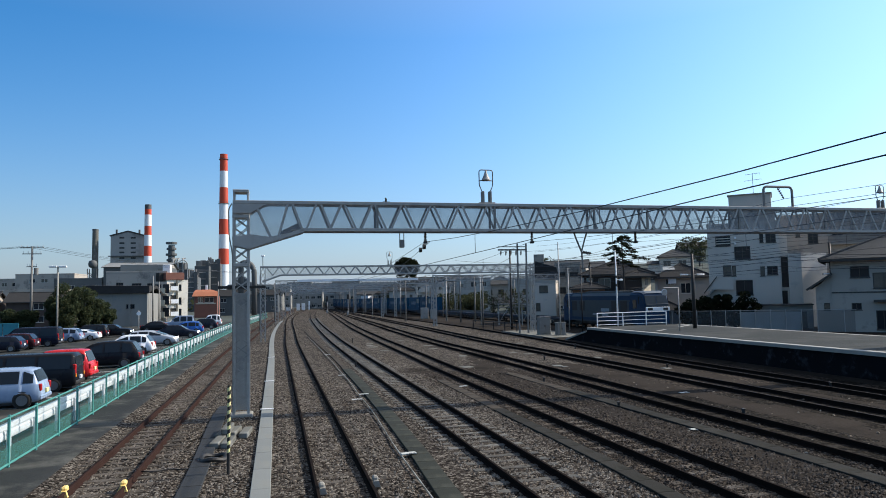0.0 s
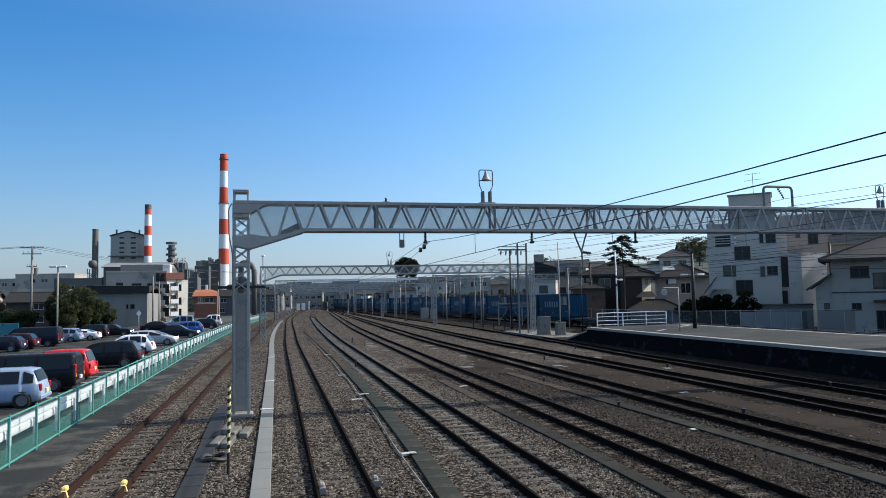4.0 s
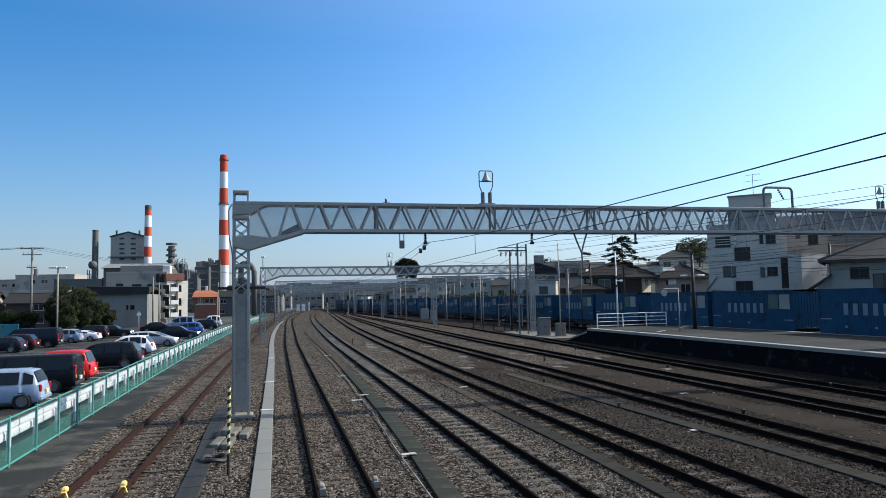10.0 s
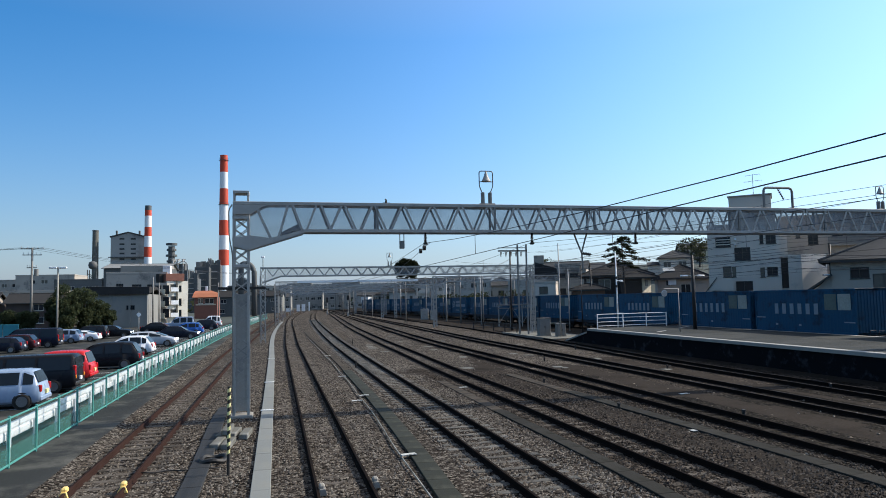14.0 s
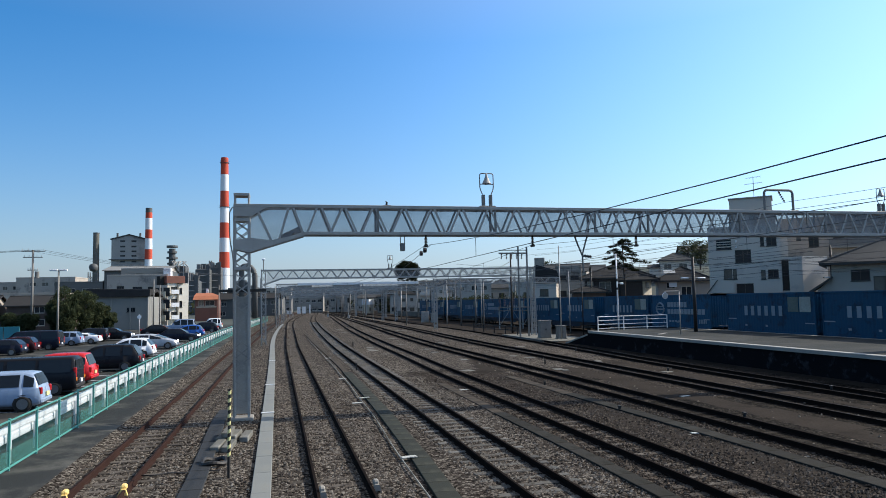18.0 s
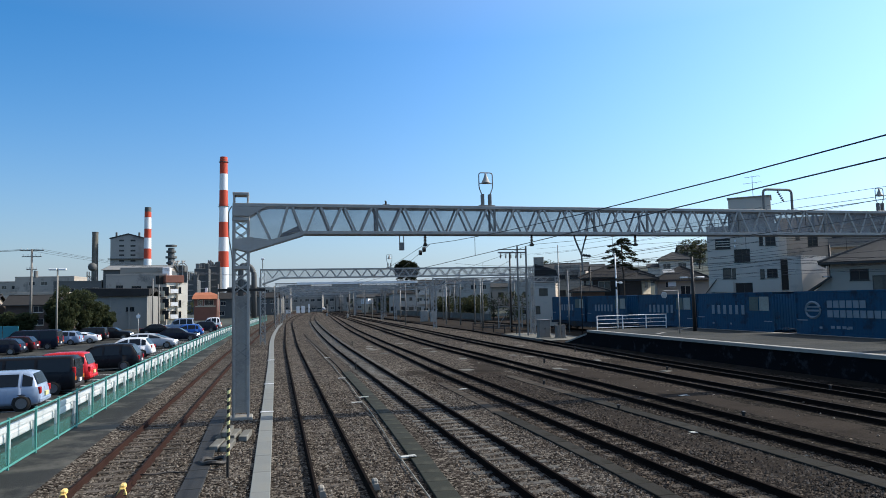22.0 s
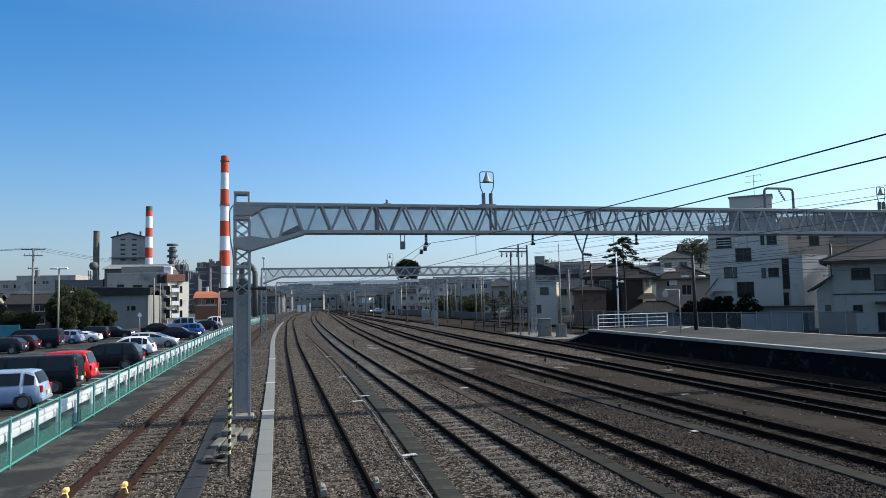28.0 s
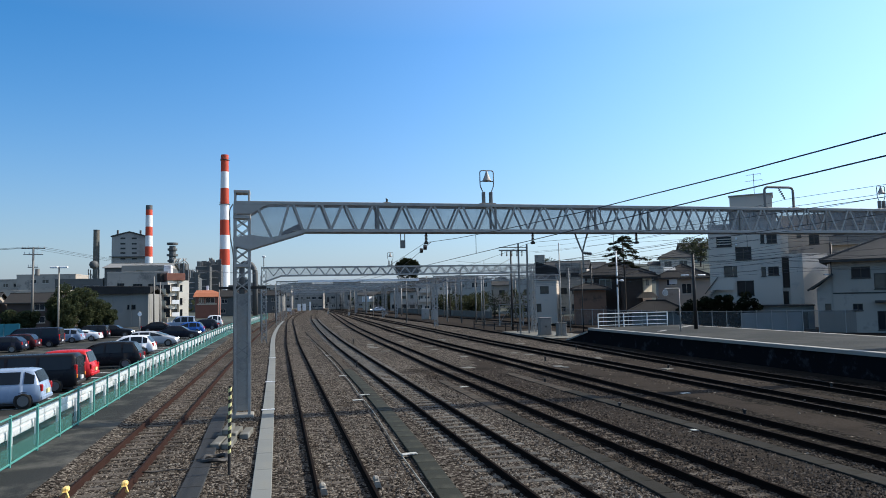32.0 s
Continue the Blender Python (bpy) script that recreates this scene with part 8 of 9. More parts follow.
        part("platform", Mesh().tube([(0, 0, zz), (0, 0, zz + 0.9)], 2.45 if k % 2 == 0 else 2.1, 14), M_PLANT, t)
    b = thing("factory_building", "dark plant building with pipework below the tower", "factory")
    x0, x1, z1 = -45.32, -37.67, 21.98
    part("block", Mesh().box(x0, 325, -0.1, x1, 337, z1 - 3, 0.2).box(x0 + 1, 326, z1 - 3, x1 - 2, 336, z1, 0.2), M_PLANT, b)
    rng = random.Random(8)
    for k in range(9):
        xx = x0 + rng.uniform(0, x1 - x0)
        part("pipe", Mesh().tube(loop_pts([(xx, 324.6, rng.uniform(2, 8)), (xx, 324.6, z1 + rng.uniform(-1, 2.5)), (xx + rng.uniform(-3, 3), 326, z1 + 2)], 3, 0.8), 0.25, 6), M_GALV, b)
    for x0, x1, z1, yy in ((-38.23, -31.45, 21.62, 350), (-33.43, -26.93, 23.21, 360), (-35.00, -31.44, 14.43, 300), (-19.72, -11.47, 11.08, 300), (-10.71, -4.65, 8.04, 280)):
        b = thing("factory_building", "grey plant building with pipes and roof vents", "factory", group="plant buildings")
        part("block", Mesh().box(x0, yy, -0.1, x1, yy + 12, z1, 0.2), M_PLANT, b)
        for k in range(4):
            xx = rng.uniform(x0 + 0.6, x1 - 0.6)
            part("vent", Mesh().tube([(xx, yy + 2, z1), (xx, yy + 2, z1 + rng.uniform(1, 4))], rng.uniform(0.25, 0.6), 8), M_GALVDARK, b)
        for k in range(7):
            xx, w_, h_ = rng.uniform(x0, x1 - 1), rng.uniform(0.6, 2.4), rng.uniform(0.8, 3.2)
            part("roof_box", Mesh().box(xx, yy + 0.5 + k * 0.9, z1 - 0.05, xx + w_, yy + 1.3 + k * 0.9, z1 + h_, 0.05), rng.choice((M_PLANT, M_CONC_DARK, M_GALVDARK)), b)
        part("stair_tower", Mesh().box(x1 - 1.6, yy - 0.6, 0, x1 - 0.2, yy - 0.35, z1 + 2.2), M_PLANT, b)
        for k in range(5):
            zz = z1 * (0.25 + 0.15 * k)
            part("pipe", Mesh().tube([(x0 - 0.3, yy - 0.3, zz), (x1 + 0.3, yy - 0.3, zz)], 0.18, 6), M_GALV, b)
    d = thing("flue_duct", "thick dark bent flue duct", "duct", (-8.26, 200, 0))
    zt = 14.87
    part("duct", Mesh().tube(loop_pts([(-1.2, 0, 0), (-1.2, 0, zt), (1.3, 0, zt - 0.2), (2.4, 0, zt - 2.2), (2.4, 0, 0)], 6, 1.5), 0.75, 12), M_PLANT, d, smooth=True)


mill()

# ---- middle distance ----
M_TOWN = material("dull_grey_render", (0.28, 0.265, 0.23), 0.9, var=0.2, scale=0.25, fine=6, bump=0.1, stain=(0.08, 0.078, 0.072), stain_amount=0.3, stain_scale=0.3)
M_TOWNW = material("worn_pale_render", (0.39, 0.37, 0.325), 0.9, var=0.15, scale=0.25, fine=6, bump=0.1, stain=(0.16, 0.155, 0.14), stain_amount=0.3, stain_scale=0.3)


def cabinet(x, y, w, d, h, label, mat=None):
    t = thing("relay_cabinet", label, "cabinet", (x, y, -0.05), group="relay cabinets")
    part("plinth", Mesh().box(-w / 2 - 0.05, -d / 2 - 0.05, 0, w / 2 + 0.05, d / 2 + 0.05, 0.15), M_CONC, t)
    part("case", Mesh().box(-w / 2, -d / 2, 0.15, w / 2, d / 2, h, 0.02), mat or M_GALV, t)
    for s in (-1, 1):
        dr = part("door", Mesh().box(min(0.01 * s, s * (w / 2 - 0.04)), -d / 2 - 0.02, 0.22, max(0.01 * s, s * (w / 2 - 0.04)), -d / 2, h - 0.1, 0.005), mat or M_GALV, t)
        part("handle", Mesh().box(s * 0.06 - 0.015, -d / 2 - 0.05, h * 0.5, s * 0.06 + 0.015, -d / 2 - 0.02, h * 0.5 + 0.15), M_BLACK, dr)
    part("lid", Mesh().box(-w / 2 - 0.05, -d / 2 - 0.06, h, w / 2 + 0.05, d / 2 + 0.05, h + 0.06, 0.01), mat or M_GALV, t)


cabinet(25.4, 62.6, 1.15, 0.7, 1.75, "tall grey steel relay cabinet beside the gantry post", M_GALVDARK)
cabinet(26.4, 60.9, 0.85, 0.6, 1.25, "lower grey relay cabinet at the end of the platform", M_GALVDARK)
cabinet(26.34, 121.92, 1.3, 0.8, 2.0, "grey steel cabinet by the main line")
cabinet(27.61, 120.52, 0.9, 0.7, 1.7, "grey steel cabinet by the main line")
slab = single("concrete_apron", Mesh().box(24.2, 58, -0.2, 29, 72, 0.02), M_CONC_DARK, "pale concrete apron under the cabinets", "concrete apron", kind="structure")
rb = thing("low_barrier", "low dark barrier of short posts by the apron", "barrier")
for k in range(5):
    x, y = 23.9 + 0.35 * k, 82 - 3.0 * k
    part("post", Mesh().box(x - 0.05, y - 0.05, 0, x + 0.05, y + 0.05, 0.95), M_BLACK, rb)
part("rail", Mesh().bar((23.9, 82, 0.9), (25.3, 70, 0.9), 0.07, 0.09), M_BLACK, rb)
part("rail", Mesh().bar((23.9, 82, 0.5), (25.3, 70, 0.5), 0.05, 0.07), M_BLACK, rb)

for x, y, h, mat, lab in ((26.5, 75, 9.3, M_BLACK, "tall dark overhead line mast"), (41.0, 84, 7.8, M_BLACK, "dark overhead line mast behind the platform"), (28.0, 92, 7.0, M_GALV, "slim pale mast by the main line"), (29.5, 100, 7.2, M_GALVDARK, "grey overhead line mast"),
                          (27.2, 100, 8.2, M_GALVDARK, "grey overhead line mast"), (27.0, 108, 7.4, M_GALV, "grey overhead line mast"), (28.0, 128, 8.2, M_GALVDARK, "grey overhead line mast"), (27.0, 150, 8.0, M_GALV, "grey overhead line mast"),
                          (39.5, 110, 8.0, M_GALVDARK, "grey overhead line mast"), (36.8, 140, 8.0, M_GALVDARK, "grey overhead line mast"), (32.5, 180, 8.2, M_GALVDARK, "grey overhead line mast"), (23.5, 185, 8.0, M_GALVDARK, "grey overhead line mast"),
                          (26.3, 60.6, 9.0, M_GALV, "slim pale mast at the platform end"), (30.80, 65.33, 7.0, M_BLACK, "slim dark mast behind the platform end"), (31.12, 69.25, 6.9, M_GALV, "slim pale mast by the main line"), (20.7, 150, 5.0, M_GALV, "slim pale mast between the tracks"), (-2.0, 95, 7.5, M_GALVDARK, "grey overhead line mast"), (-0.2, 140, 7.5, M_GALVDARK, "grey overhead line mast")):
    t = pole("line_mast", lab, x, y, -0.1, h, 0.065 if "slim" in lab else 0.13 if h > 6 else 0.08, mat)
    tagged(t, group="line masts")
    if h > 6.9 and "slim" not in lab:
        sgn = -1 if x > 20 else 1
        part("cantilever", Mesh().tube([(0, 0, h * 0.72), (sgn * 2.4, 0, h * 0.76)], 0.035, 6).tube([(0, 0, h * 0.9), (sgn * 2.4, 0, h * 0.77)], 0.025, 6), M_GALVDARK, t)
        m_ = Mesh()
        insulator(m_, (0, 0, h * 0.72), (sgn * 0.5, 0, h * 0.728))
        part("insulator", m_, M_INSULW, t)
# frame with insulators on top of the tall mast and gantry post
fr = thing("disconnector", "dark steel frame with rows of insulators at the gantry end", "switch gear")
part("beam", Mesh().box(22.3, 66.6, 8.55, 25.4, 66.75, 8.7).box(22.3, 66.6, 8.9, 25.4, 66.7, 8.98), M_GALVDARK, fr)
for x in (24.4, 25.35):
    part("upright", Mesh().box(x - 0.07, 66.6, -0.1, x + 0.07, 66.75, 9.3), M_GALVDARK, fr)
for k in range(5):
    m_ = Mesh()
    insulator(m_, (22.6 + 0.55 * k, 66.67, 8.55), (22.5 + 0.55 * k, 66.5, 8.0), 4, 0.1)
    part("insulator", m_, M_INSUL, fr)
fr2 = thing("disconnector", "low steel platform with upright dark insulators", "switch gear", (28.1, 85.0, 0), -19.8)
part("deck", Mesh().box(0, 0, 2.75, 4.85, 1.1, 2.88).box(0, 0, 2.35, 4.85, 0.08, 2.45), M_GALVDARK, fr2)
for x in (0.15, 1.7, 3.2, 4.7):
    part("leg", Mesh().box(x - 0.07, 0.45, -0.1, x + 0.07, 0.6, 2.75), M_GALV, fr2)
for a_, b_ in ((0.15, 1.7), (3.2, 1.7), (3.2, 4.7)):
    part("brace", Mesh().bar((a_, 0.5, 0.4), (b_, 0.5, 2.7), 0.05, 0.05), M_GALV, fr2)
for k in range(8):
    m_ = Mesh()
    insulator(m_, (0.3 + 0.6 * k, 0.5, 2.85), (0.22 + 0.6 * k + 0.1 * (k % 3), 0.5, 4.3 if k % 2 else 3.9), 6, 0.15)
    part("insulator", m_, M_INSUL, fr2)


def signal(x, y, h, label):
    t = thing("railway_signal", label, "signal", (x, y, -0.1), group="signals")
    part("mast", Mesh().tube([(0, 0, 0), (0, 0, h)], 0.07, 8), M_GALV, t)
    part("head", Mesh().box(-0.28, -0.12, h - 0.2, 0.28, 0.0, h + 1.0, 0.08), M_BLACK, t)
    for k in range(3):
        part("hood", Mesh().tube([(0, -0.12, h + 0.05 + 0.35 * k), (0, -0.32, h + 0.05 + 0.35 * k)], 0.11, 10), M_BLACK, t)
    part("cabinet", Mesh().box(-0.25, -0.2, 0, 0.25, 0.2, 0.9, 0.03), M_GALV, t)


signal(17.6, 172, 4.2, "colour light signal on a pale mast between the tracks")
signal(14.5, 200, 3.6, "colour light signal in the yard throat")

wb = thing("signal_cabin", "small white rendered building with a dark window", "building", (35.27, 90.00, 0), -27.0)
y_ = 0.0
shell(wb, 0.00, 2.98, y_, y_ + 6, -0.1, 5.60, M_PLASTERW, [(0.69, 4.19, 1.90, 5.19), (0.14, 1.67, 0.80, 2.76)])
flat_roof(wb, 0.00, 2.98, y_, y_ + 6, 5.60, M_TOWNW)
wb = thing("apartment_building", "concrete building with a steep dark roof beyond the main line", "building", (46.40, 118.00, 0), -22.3)
shell(wb, 0.0, 3.9, 0, 10, -0.1, 6.6, M_TOWNW, [(0.5, 3.6, 1.5, 4.9), (2.2, 3.6, 3.2, 4.9)])
part("roof", Mesh().prism(((-0.3, 6.6), (4.4, 6.6), (4.0, 8.9), (0.2, 10.1)), (0, -0.5, 0), (1, 0, 0), (0, 0, 1), (0, 1, 0), 11), M_ROOFBROWN, wb)
part("roof_tank", Mesh().box(-0.1, 2, 9.4, 1.8, 4, 11.5, 0.04), M_CONC, wb, "grey concrete roof tank")


def block(label, x, y, rz, w, d, z, wall, cols, rows, seed, roof=None, balcony=False):
    """A town building with its left front corner at x, y and uneven rows of windows."""
    rng = random.Random(seed)
    t = thing("apartment_building" if roof is None else "house", label, "building" if roof is None else "house", (x, y, 0), rz)
    holes = []
    for r in range(rows):
        for k in range(cols):
            c, ww = w * (k + 0.5) / cols + rng.uniform(-0.12, 0.12), min(w / cols * 0.33, rng.choice((0.45, 0.75, 0.9)))
            zb = 0.8 + r * z / rows
            if rng.random() < 0.9:
                holes.append((c - ww, zb, c + ww, zb + rng.uniform(0.8, 1.35)))
    shell(t, 0, w, 0, d, -0.1, z, wall, holes, frame=rng.choice((M_FRAME, M_FRAMEL)))
    if roof is None:
        flat_roof(t, 0, w, 0, d, z, wall, 0.3)
    else:
        hip_roof(t, 0, w, 0, d, z, 0.22 * min(w, d) + 0.5, roof, 0.5)
    if balcony:
        for r in range(1, rows):
            zb = r * z / rows + 0.25
            part("balcony", Mesh().box(w * 0.1, -0.95, zb, w * 0.55, -0.85, zb + 0.95).box(w * 0.1, -0.85, zb - 0.12, w * 0.55, -0.01, zb), M_PLASTERW, t, "pale balcony front")
    for k in range(2):
        xx = w * rng.uniform(0.1, 0.8)
        part("air_unit", Mesh().box(xx, -0.4, 0.3, xx + 0.8, -0.05, 0.95, 0.03), M_FRAMEL, t)
        part("downpipe", Mesh().tube([(w * (k * 0.94 + 0.03), -0.06, 0), (w * (k * 0.94 + 0.03), -0.06, z)], 0.05, 5), M_GALV, t)
    return t


block("white three-storey flats with many small dark windows", 38.6, 190.0, -13.0, 10.1, 9, 7.7, M_PLASTERW, 5, 3, 801, None, True)
block("pale grey house with a dark tiled hip roof", 35.1, 215.0, -10.4, 8.3, 8, 6.2, M_TOWNW, 3, 2, 802, M_ROOFBROWN)
block("grey house with dark windows under a tiled roof", 34.7, 240.0, -9.2, 8.4, 8, 5.7, M_TOWN, 3, 2, 803, M_ROOFBROWN)
block("pale building with dark windows behind the switch gear", 41.9, 120.0, -20.4, 4.1, 8, 6.5, M_TOWNW, 2, 2, 804)
block("grey flat-roofed block behind the brown houses", 53.41, 125.0, -24.2, 5.0, 9, 9.9, M_TOWN, 2, 3, 805)
block("pale townhouse beyond the railway trees", 44.0, 165.0, -16.0, 8.5, 9, 8.2, M_TOWNW, 3, 3, 806)
block("grey townhouse with a hip roof", 55.2, 178.0, -17.5, 9.0, 9, 7.0, M_TOWN, 3, 2, 807, M_ROOFGREY)
block("long pale wall of a workshop by the level crossing", 9.38, 300.0, -2.8, 10.3, 8, 7.0, M_TOWN, 4, 2, 808)
hut = thing("railway_hut", "small hut with a sunlit white upper wall", "hut", (31.6, 240.0, 0), 52.0)
shell(hut, 0, 3.6, 0, 2.6, -0.1, 3.0, M_BEIGE, [(0.5, 0.9, 1.4, 2.0)])
part("upper_wall", Mesh().box(-0.1, -0.1, 3.0, 3.7, 2.7, 5.0), M_WHITE, hut, "bright white upper wall")
part("roof", Mesh().box(-0.3, -0.3, 5.0, 3.9, 2.9, 5.15), M_ROOFBROWN, hut)
for x_, y_, w_, h_ in ((4.6, 260, 1.7, 1.3), (8.2, 262, 1.2, 2.6), (10.2, 265, 1.3, 2.7), (12.6, 270, 0.5, 3.4)):
    cabinet(x_, y_, w_, 0.8, h_, "white equipment cabinet by the level crossing", M_WHITE)

for k, (p, w, d, h, wall, roof, al) in enumerate((
        ((49.2, 235.0, -0.2), 12, 9, 8, M_TOWNW, None, "x"), ((59.2, 230.0, -0.4), 14, 9, 8, M_TOWN, None, "x"))):
    small_house(p[0], p[1], 0.0, w, d, h, wall, roof, 500 + k, random.uniform(-24, -6), al, max(2, int(h / 2.9)))
for k, (p, w, d, h, wall, roof, al) in enumerate((
        ((42.9, 320.0, -0.0), 10, 8, 6, M_TOWNW, M_ROOFGREY, "x"), ((45.3, 340.0, -0.0), 12, 9, 9, M_TOWN, None, "x"), ((45.8, 520.0, -0.2), 12, 9, 8, M_TOWN, None, "x"),
        ((19.1, 480.0, -0.1), 9, 8, 7, M_TOWN, None, "x"), ((2.7, 330.0, 0.6), 9, 8, 6, M_TOWN, M_ROOFGREY, "x"), ((-3.9, 345.0, 0.3), 14, 9, 8, M_TOWN, None, "x"), ((34.4, 540.0, -0.1), 16, 9, 8, M_TOWN, None, "x"),
        ((56.5, 330.0, 0.1), 16, 9, 10, M_TOWN, None, "x"), ((76.8, 345.0, 0.1), 16, 9, 12, M_TOWN, None, "x"), ((11.7, 460.0, 0.2), 16, 9, 9, M_TOWNW, None, "x"))):
    small_house(p[0], p[1], 0.0, w, d, h, wall, roof, 520 + k, random.uniform(-24, -6), al, max(2, int(h / 2.9)))
rt = thing("tree", "round dark evergreen standing above the houses", "tree", (42.3, 222, 0))
part("trunk", Mesh().tube([(0, 0, 0), (0.2, 0, 7), (0, 0, 14)], 0.4, 8, 0.15), M_BARK, rt)
cr_, rg_ = Mesh(), np.random.default_rng(71)
for k in range(26):
    a_, e_ = 2.4 * k, math.asin(-0.75 + 1.75 * k / 26)
    c_ = (3.1 * math.cos(a_) * math.cos(e_), 3.1 * math.sin(a_) * math.cos(e_), 13.9 + 2.5 * math.sin(e_))
    leaves(cr_, rg_, c_, (1.35, 1.35, 1.1), 330, 0.27)
for k in range(12):
    leaves(cr_, rg_, (2.4 * math.cos(2.4 * k), 2.4 * math.sin(2.4 * k), 7.6 + 0.38 * k), (1.3, 1.3, 1.0), 120, 0.24)
part("crown", plain_mesh(cr_, "crown", M_LEAFP), None, rt)
wallm = thing("boundary_wall", "long pale concrete boundary wall along the main line", "wall", kind="structure")
for k in range(11):
    y = 118 + k * 7.0
    part("wall_panel", Mesh().bar((centre("T", y) + 4.2, y, 0.55), (centre("T", y + 6.9) + 4.2, y + 6.9, 0.55), 0.15, 1.3), M_CONC_DARK, wallm)


def far_ridge(name, label, y, x0, x1, base, amp, mat, seed):
    m = Mesh()
    n = 90
    for i in range(n + 1):
        x = x0 + (x1 - x0) * i / n
        h = base + amp * (noise.noise(Vector((x * 0.006, seed, 0))) + 0.5 * noise.noise(Vector((x * 0.03, seed, 1))))
        m.v += [(x, y, -2), (x, y + 30, max(1, h)), (x, y + 160, max(1, h) * 0.9)]
    for i in range(n):
        for k in range(2):
            m.f.append((3 * i + k, 3 * i + 3 + k, 3 * i + 4 + k, 3 * i + 1 + k))
    single(name, plain_mesh(m, name, mat), None, label, "hill", kind="structure")


# distance haze is mixed into the hills' bluish base colour
M_FARHILL = material("haze_tinted_far_woods", (0.115, 0.135, 0.14), 0.95, var=0.3, scale=0.01, fine=0.08, bump=0.0, spec=0.0)
far_ridge("distant_hills", "low wooded hills far behind the town, tinted for haze", 900, -900, 900, 25, 4, M_FARHILL, 4.0)
# woods and town far off, one mesh
def far_woods():
    rng = np.random.default_rng(12)
    m = Mesh()
    for _ in range(420):
        a = rng.uniform(-0.75, 0.95)
        d = rng.uniform(270, 620)
        x, y = d * math.sin(a + 0.12), d * math.cos(a + 0.12)
        if -12 < x - 12 < 26 and y < 420:
            continue
        leaves(m, rng, (x, y, rng.uniform(2, 4.5)), (4.5, 4.5, 3.2), 26, 1.0)
    tagged(new("distant_trees", plain_mesh(m, "distant_trees", M_LEAF)), "distant dark trees between the houses", "trees", kind="stuff")


far_woods()
for k in range(34):
    rng_ = random.Random(900 + k)
    a, d = rng_.uniform(-0.6, 0.85), rng_.uniform(300, 560)
    x, y = d * math.sin(a + 0.12), d * math.cos(a + 0.12)
    if -25 < x - 14 < 25 or (-120 < x < -20 and 280 < y < 450):
        continue
    small_house(x, y, 0, rng_.uniform(9, 18), 9, rng_.uniform(5, 11), rng_.choice((M_TOWN, M_TOWN, M_TOWNW)), rng_.choice((None, M_ROOFGREY, M_ROOFBROWN)), 950 + k, rng_.uniform(-15, 15), "x", 2)
# roofs and blocks crowd beyond the level crossing
for x_, y_, w_, h_, m_, r_ in ((-14, 330, 14, 9, M_TOWN, M_ROOFBROWN), (1.5, 372, 13, 12, M_TOWNW, None), (17, 345, 12, 9, M_TOWN, M_ROOFGREY), (30, 362, 11, 11, M_TOWN, None), (27, 300, 9, 7, M_TOWN, M_ROOFBROWN),
                               (48, 285, 12, 9, M_TOWNW, None), (60, 268, 13, 10, M_TOWN, M_ROOFBROWN), (72, 262, 12, 10, M_TOWN, M_ROOFGREY), (-1, 290, 8, 6, M_TOWN, M_ROOFBROWN), (40, 400, 16, 14, M_TOWN, None), (14, 410, 14, 14, M_TOWN, None)):
    small_house(x_, y_, 0, w_, 9, h_, m_, r_, int(700 + x_), -8, "x", max(2, int(h_ / 2.9)))
# street wires to the right
for z0, z1, dy in ((8.0, 7.2, 0), (7.4, 6.9, 0.6), (6.9, 6.6, 0.2), (8.6, 8.9, 1.0), (6.2, 6.0, 0.3)):
    wire("street_wire", "thin black street wire before the houses", feeder([(30, 112 + dy, z0 + 1.5), (41.3, 84 + dy, z0), (44.5, 52.2 + dy, z1), (62, 40, z1)], 0.5), 0.018)

for p, q, sag in (((44.6, 110.0, 9.9), (45.6, 64.0, 9.5), 0.5), ((44.6, 110.0, 9.1), (45.6, 64.0, 8.5), 0.6), ((45.1, 110.0, 7.7), (45.5, 64.0, 7.8), 0.5), ((45.3, 120.0, 9.6), (48.9, 70.0, 7.5), 0.7), ((48.1, 84.0, 8.9), (45.6, 50.0, 7.5), 0.4), ((48.1, 84.0, 8.4), (45.6, 50.0, 6.9), 0.4), ((47.3, 84.0, 10.1), (42.8, 60.0, 10.0), 0.3), ((43.0, 130.0, 9.2), (47.7, 84.0, 9.4), 0.5)):
    wire("street_wire", "thin black street wire before the houses", feeder([p, q], sag), 0.02)

# more masts and cross arms crowd the throat
rng_ = random.Random(77)
for k in range(17):
    y = 86 + k * 13 + rng_.uniform(-2, 2)
    side = rng_.choice((centre("T", y) + 2.6, centre("T", y) - 2.6, centre("E", y) + 2.2, centre("D", y) + 1.9))
    t = pole("line_mast", "grey overhead line mast with a cantilever arm", side, y, -0.1, rng_.uniform(6.4, 8.8), rng_.uniform(0.08, 0.14), rng_.choice((M_GALVDARK, M_GALVDARK, M_BLACK)))
    tagged(t, group="line masts")
    h, sgn = rng_.uniform(5.6, 6.2), rng_.choice((-1, 1))
    part("cantilever", Mesh().tube([(0, 0, h), (sgn * 2.3, 0, h + 0.3)], 0.03, 5).tube([(0, 0, h + 0.9), (sgn * 2.3, 0, h + 0.35)], 0.02, 5), M_GALVDARK, t)
for y, x0, x1 in ((93.0, 21.6, 40.0), (143.0, 21.8, 38.0), (195.0, 22.0, 34.0)):
    g = far_gantry(y, x0, x1, 6.9, 6.2, 1.4)
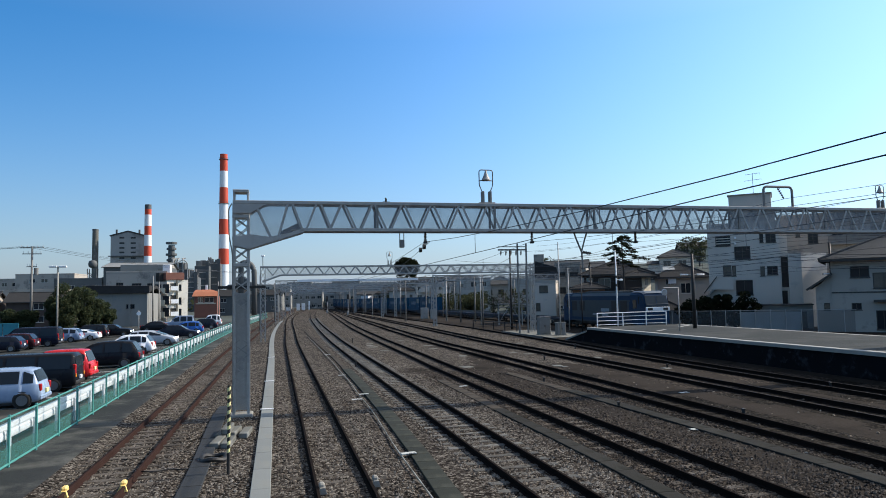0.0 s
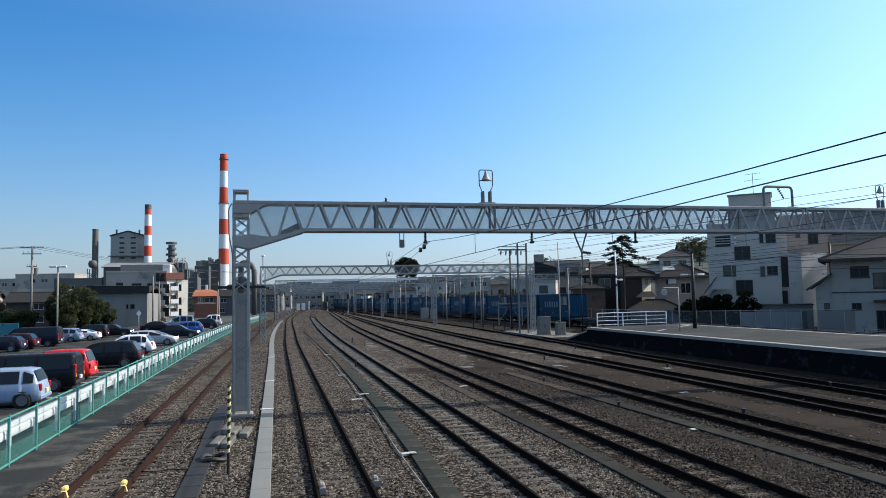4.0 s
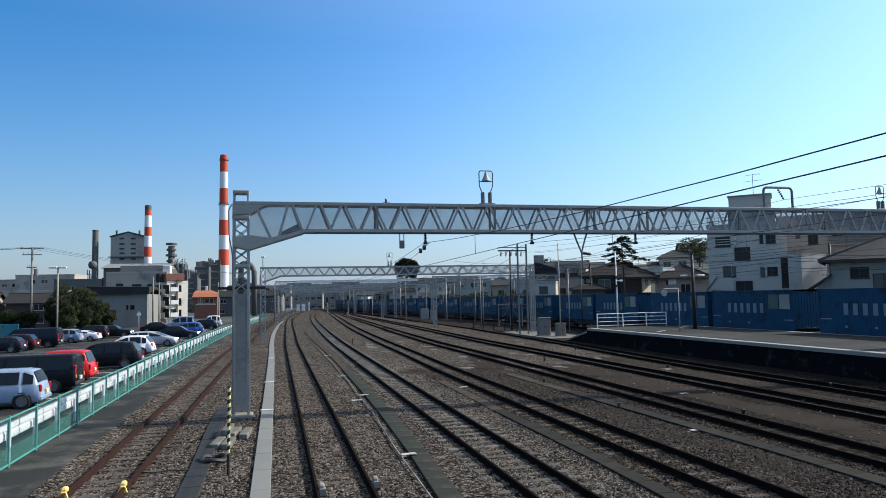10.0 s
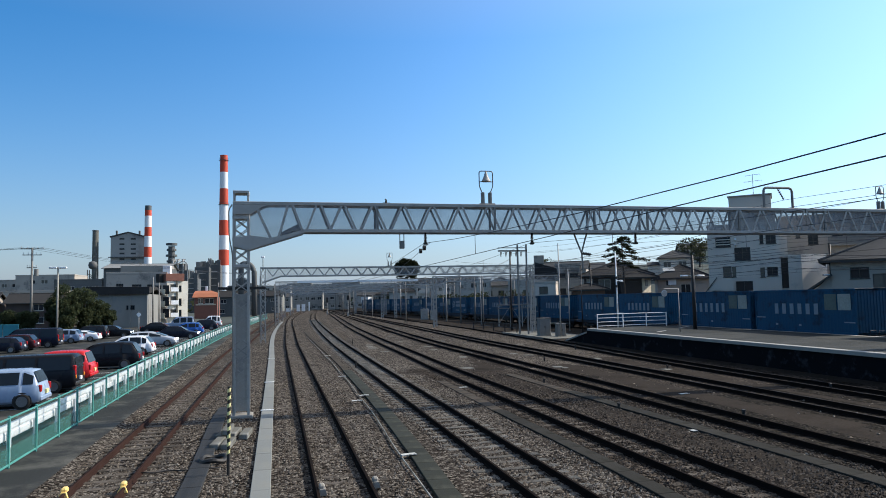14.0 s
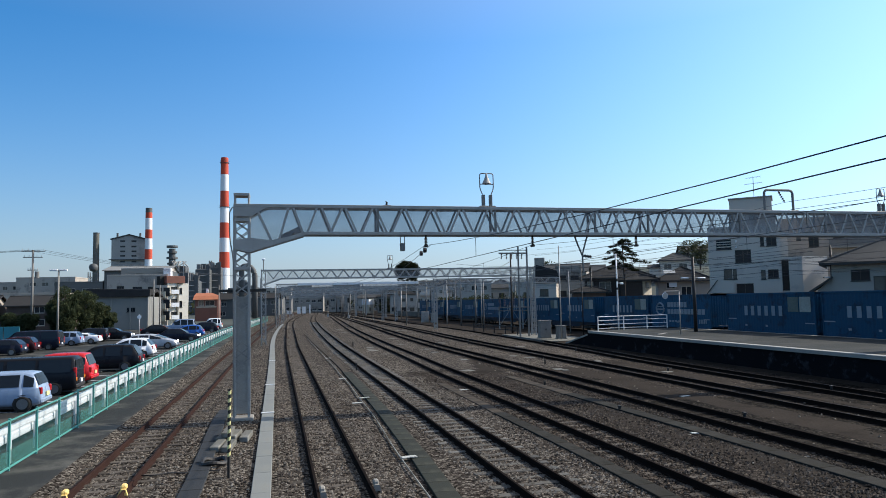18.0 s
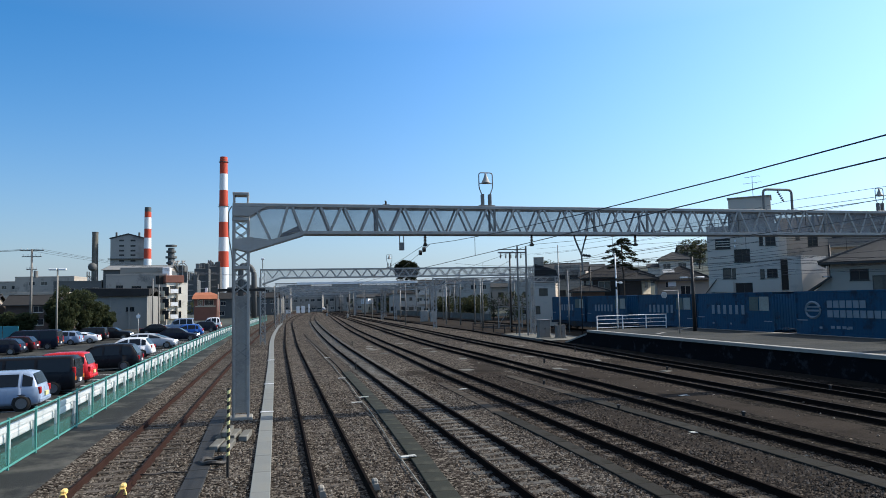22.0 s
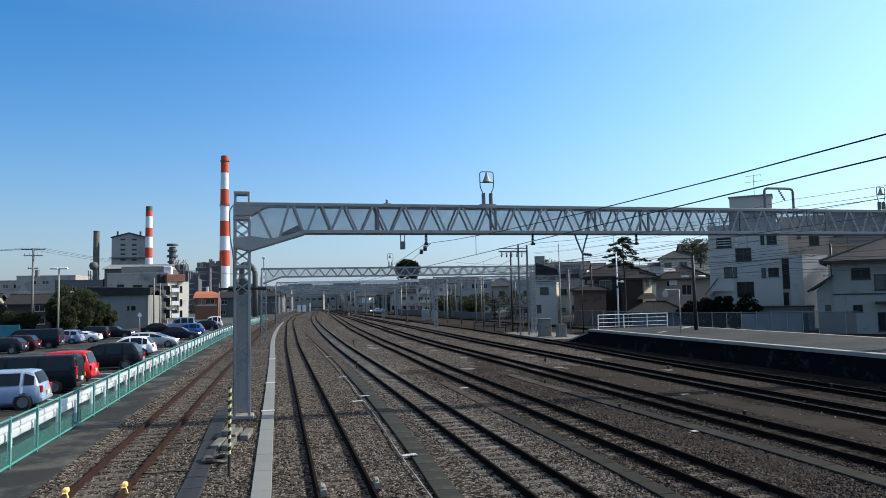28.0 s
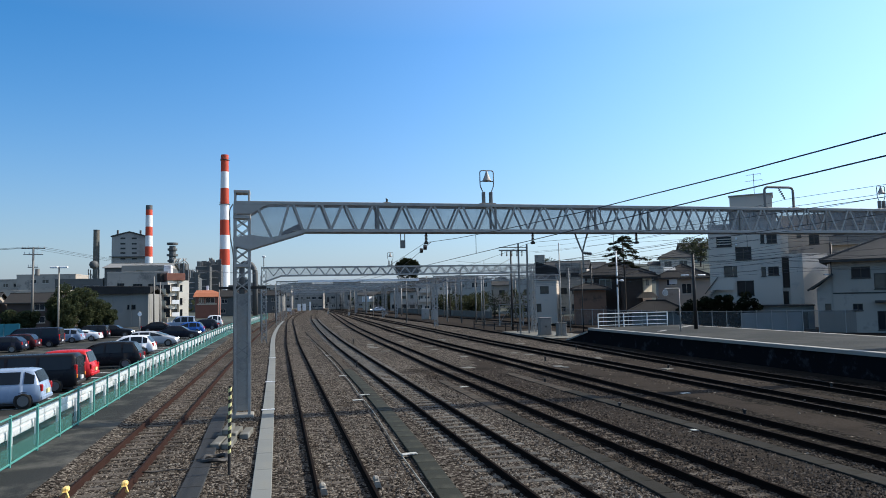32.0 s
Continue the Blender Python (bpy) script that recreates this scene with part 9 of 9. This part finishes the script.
# dark trees and undergrowth along the far side of the main line
for k in range(16):
    y = 108 + k * 9.0
    if y < 128 or 165 < y < 222:
        continue
    tree("tree", "dark bushy tree along the railway boundary", centre("T", y) + 7.5 + rng_.uniform(-1, 3), y, rng_.uniform(3.5, 6.0), rng_.uniform(2.4, 3.4), 640 + k, 9, 110, 0.26, low=0.15)

for k in range(7):
    y = 109 + k * 6.5
    tree("tree", "dark bushy tree along the railway boundary", centre("T", y) + 6.0 + rng_.uniform(-0.4, 0.8), y, rng_.uniform(3.0, 5.5), rng_.uniform(1.3, 2.0), 680 + k, 10, 55, 0.16, low=0.12)

# cars on the road at the far level crossing: (car, keys of (t, x, y))
ROAD_CARS = [(car("hatch", "white hatchback driving over the far level crossing", 4.2, 1.7, 1.5, WH, 75, 338, 90, group="road cars"), ((0, 75, 338), (14, 42, 338), (17.5, 32, 338), (21, 25, 338), (23, 18.5, 338), (24, 16.5, 338), (28, 4, 338), (32, -12, 338))),
             (car("kei", "white kei van coming up to the level crossing", 3.4, 1.48, 1.75, WH, 110, 341, 90, group="road cars"), ((0, 130, 341), (21, 78, 341), (23, 58, 341), (24, 47, 341), (25.5, 30.5, 341), (28, 30.2, 341), (32, 30, 341))),
             (car("sedan", "white saloon on the road beside the main line", 4.5, 1.72, 1.45, WH, 60, 200, 90, group="road cars"), ((0, 110, 200), (18, 72, 200), (22, 44.5, 200), (23, 38.6, 200), (24, 33.6, 205), (25, 31.5, 214), (27, 31.2, 216), (32, 31.2, 216)))]


def motions():
    """All that moves: the train runs along its track, three cars drive far off."""
    times = [0, 1.5, 3, 4.5, 6, 8, 10, 12, 14, 16, 18, 20, 22, 24, 26, 28, 30, 32]
    lift = Matrix.Translation((0, 0, 1.03))
    for ob, s in TRAIN:
        up = lift if ob.name.startswith("freight_container") else Matrix()
        walk(ob, [(t, on_path(s - gone(t)) @ up) for t in times])
    for ob, rows in ROAD_CARS:
        walk(ob, [(t, pose(x, y, 0, 0, 0, 90)) for t, x, y in rows])


motions()
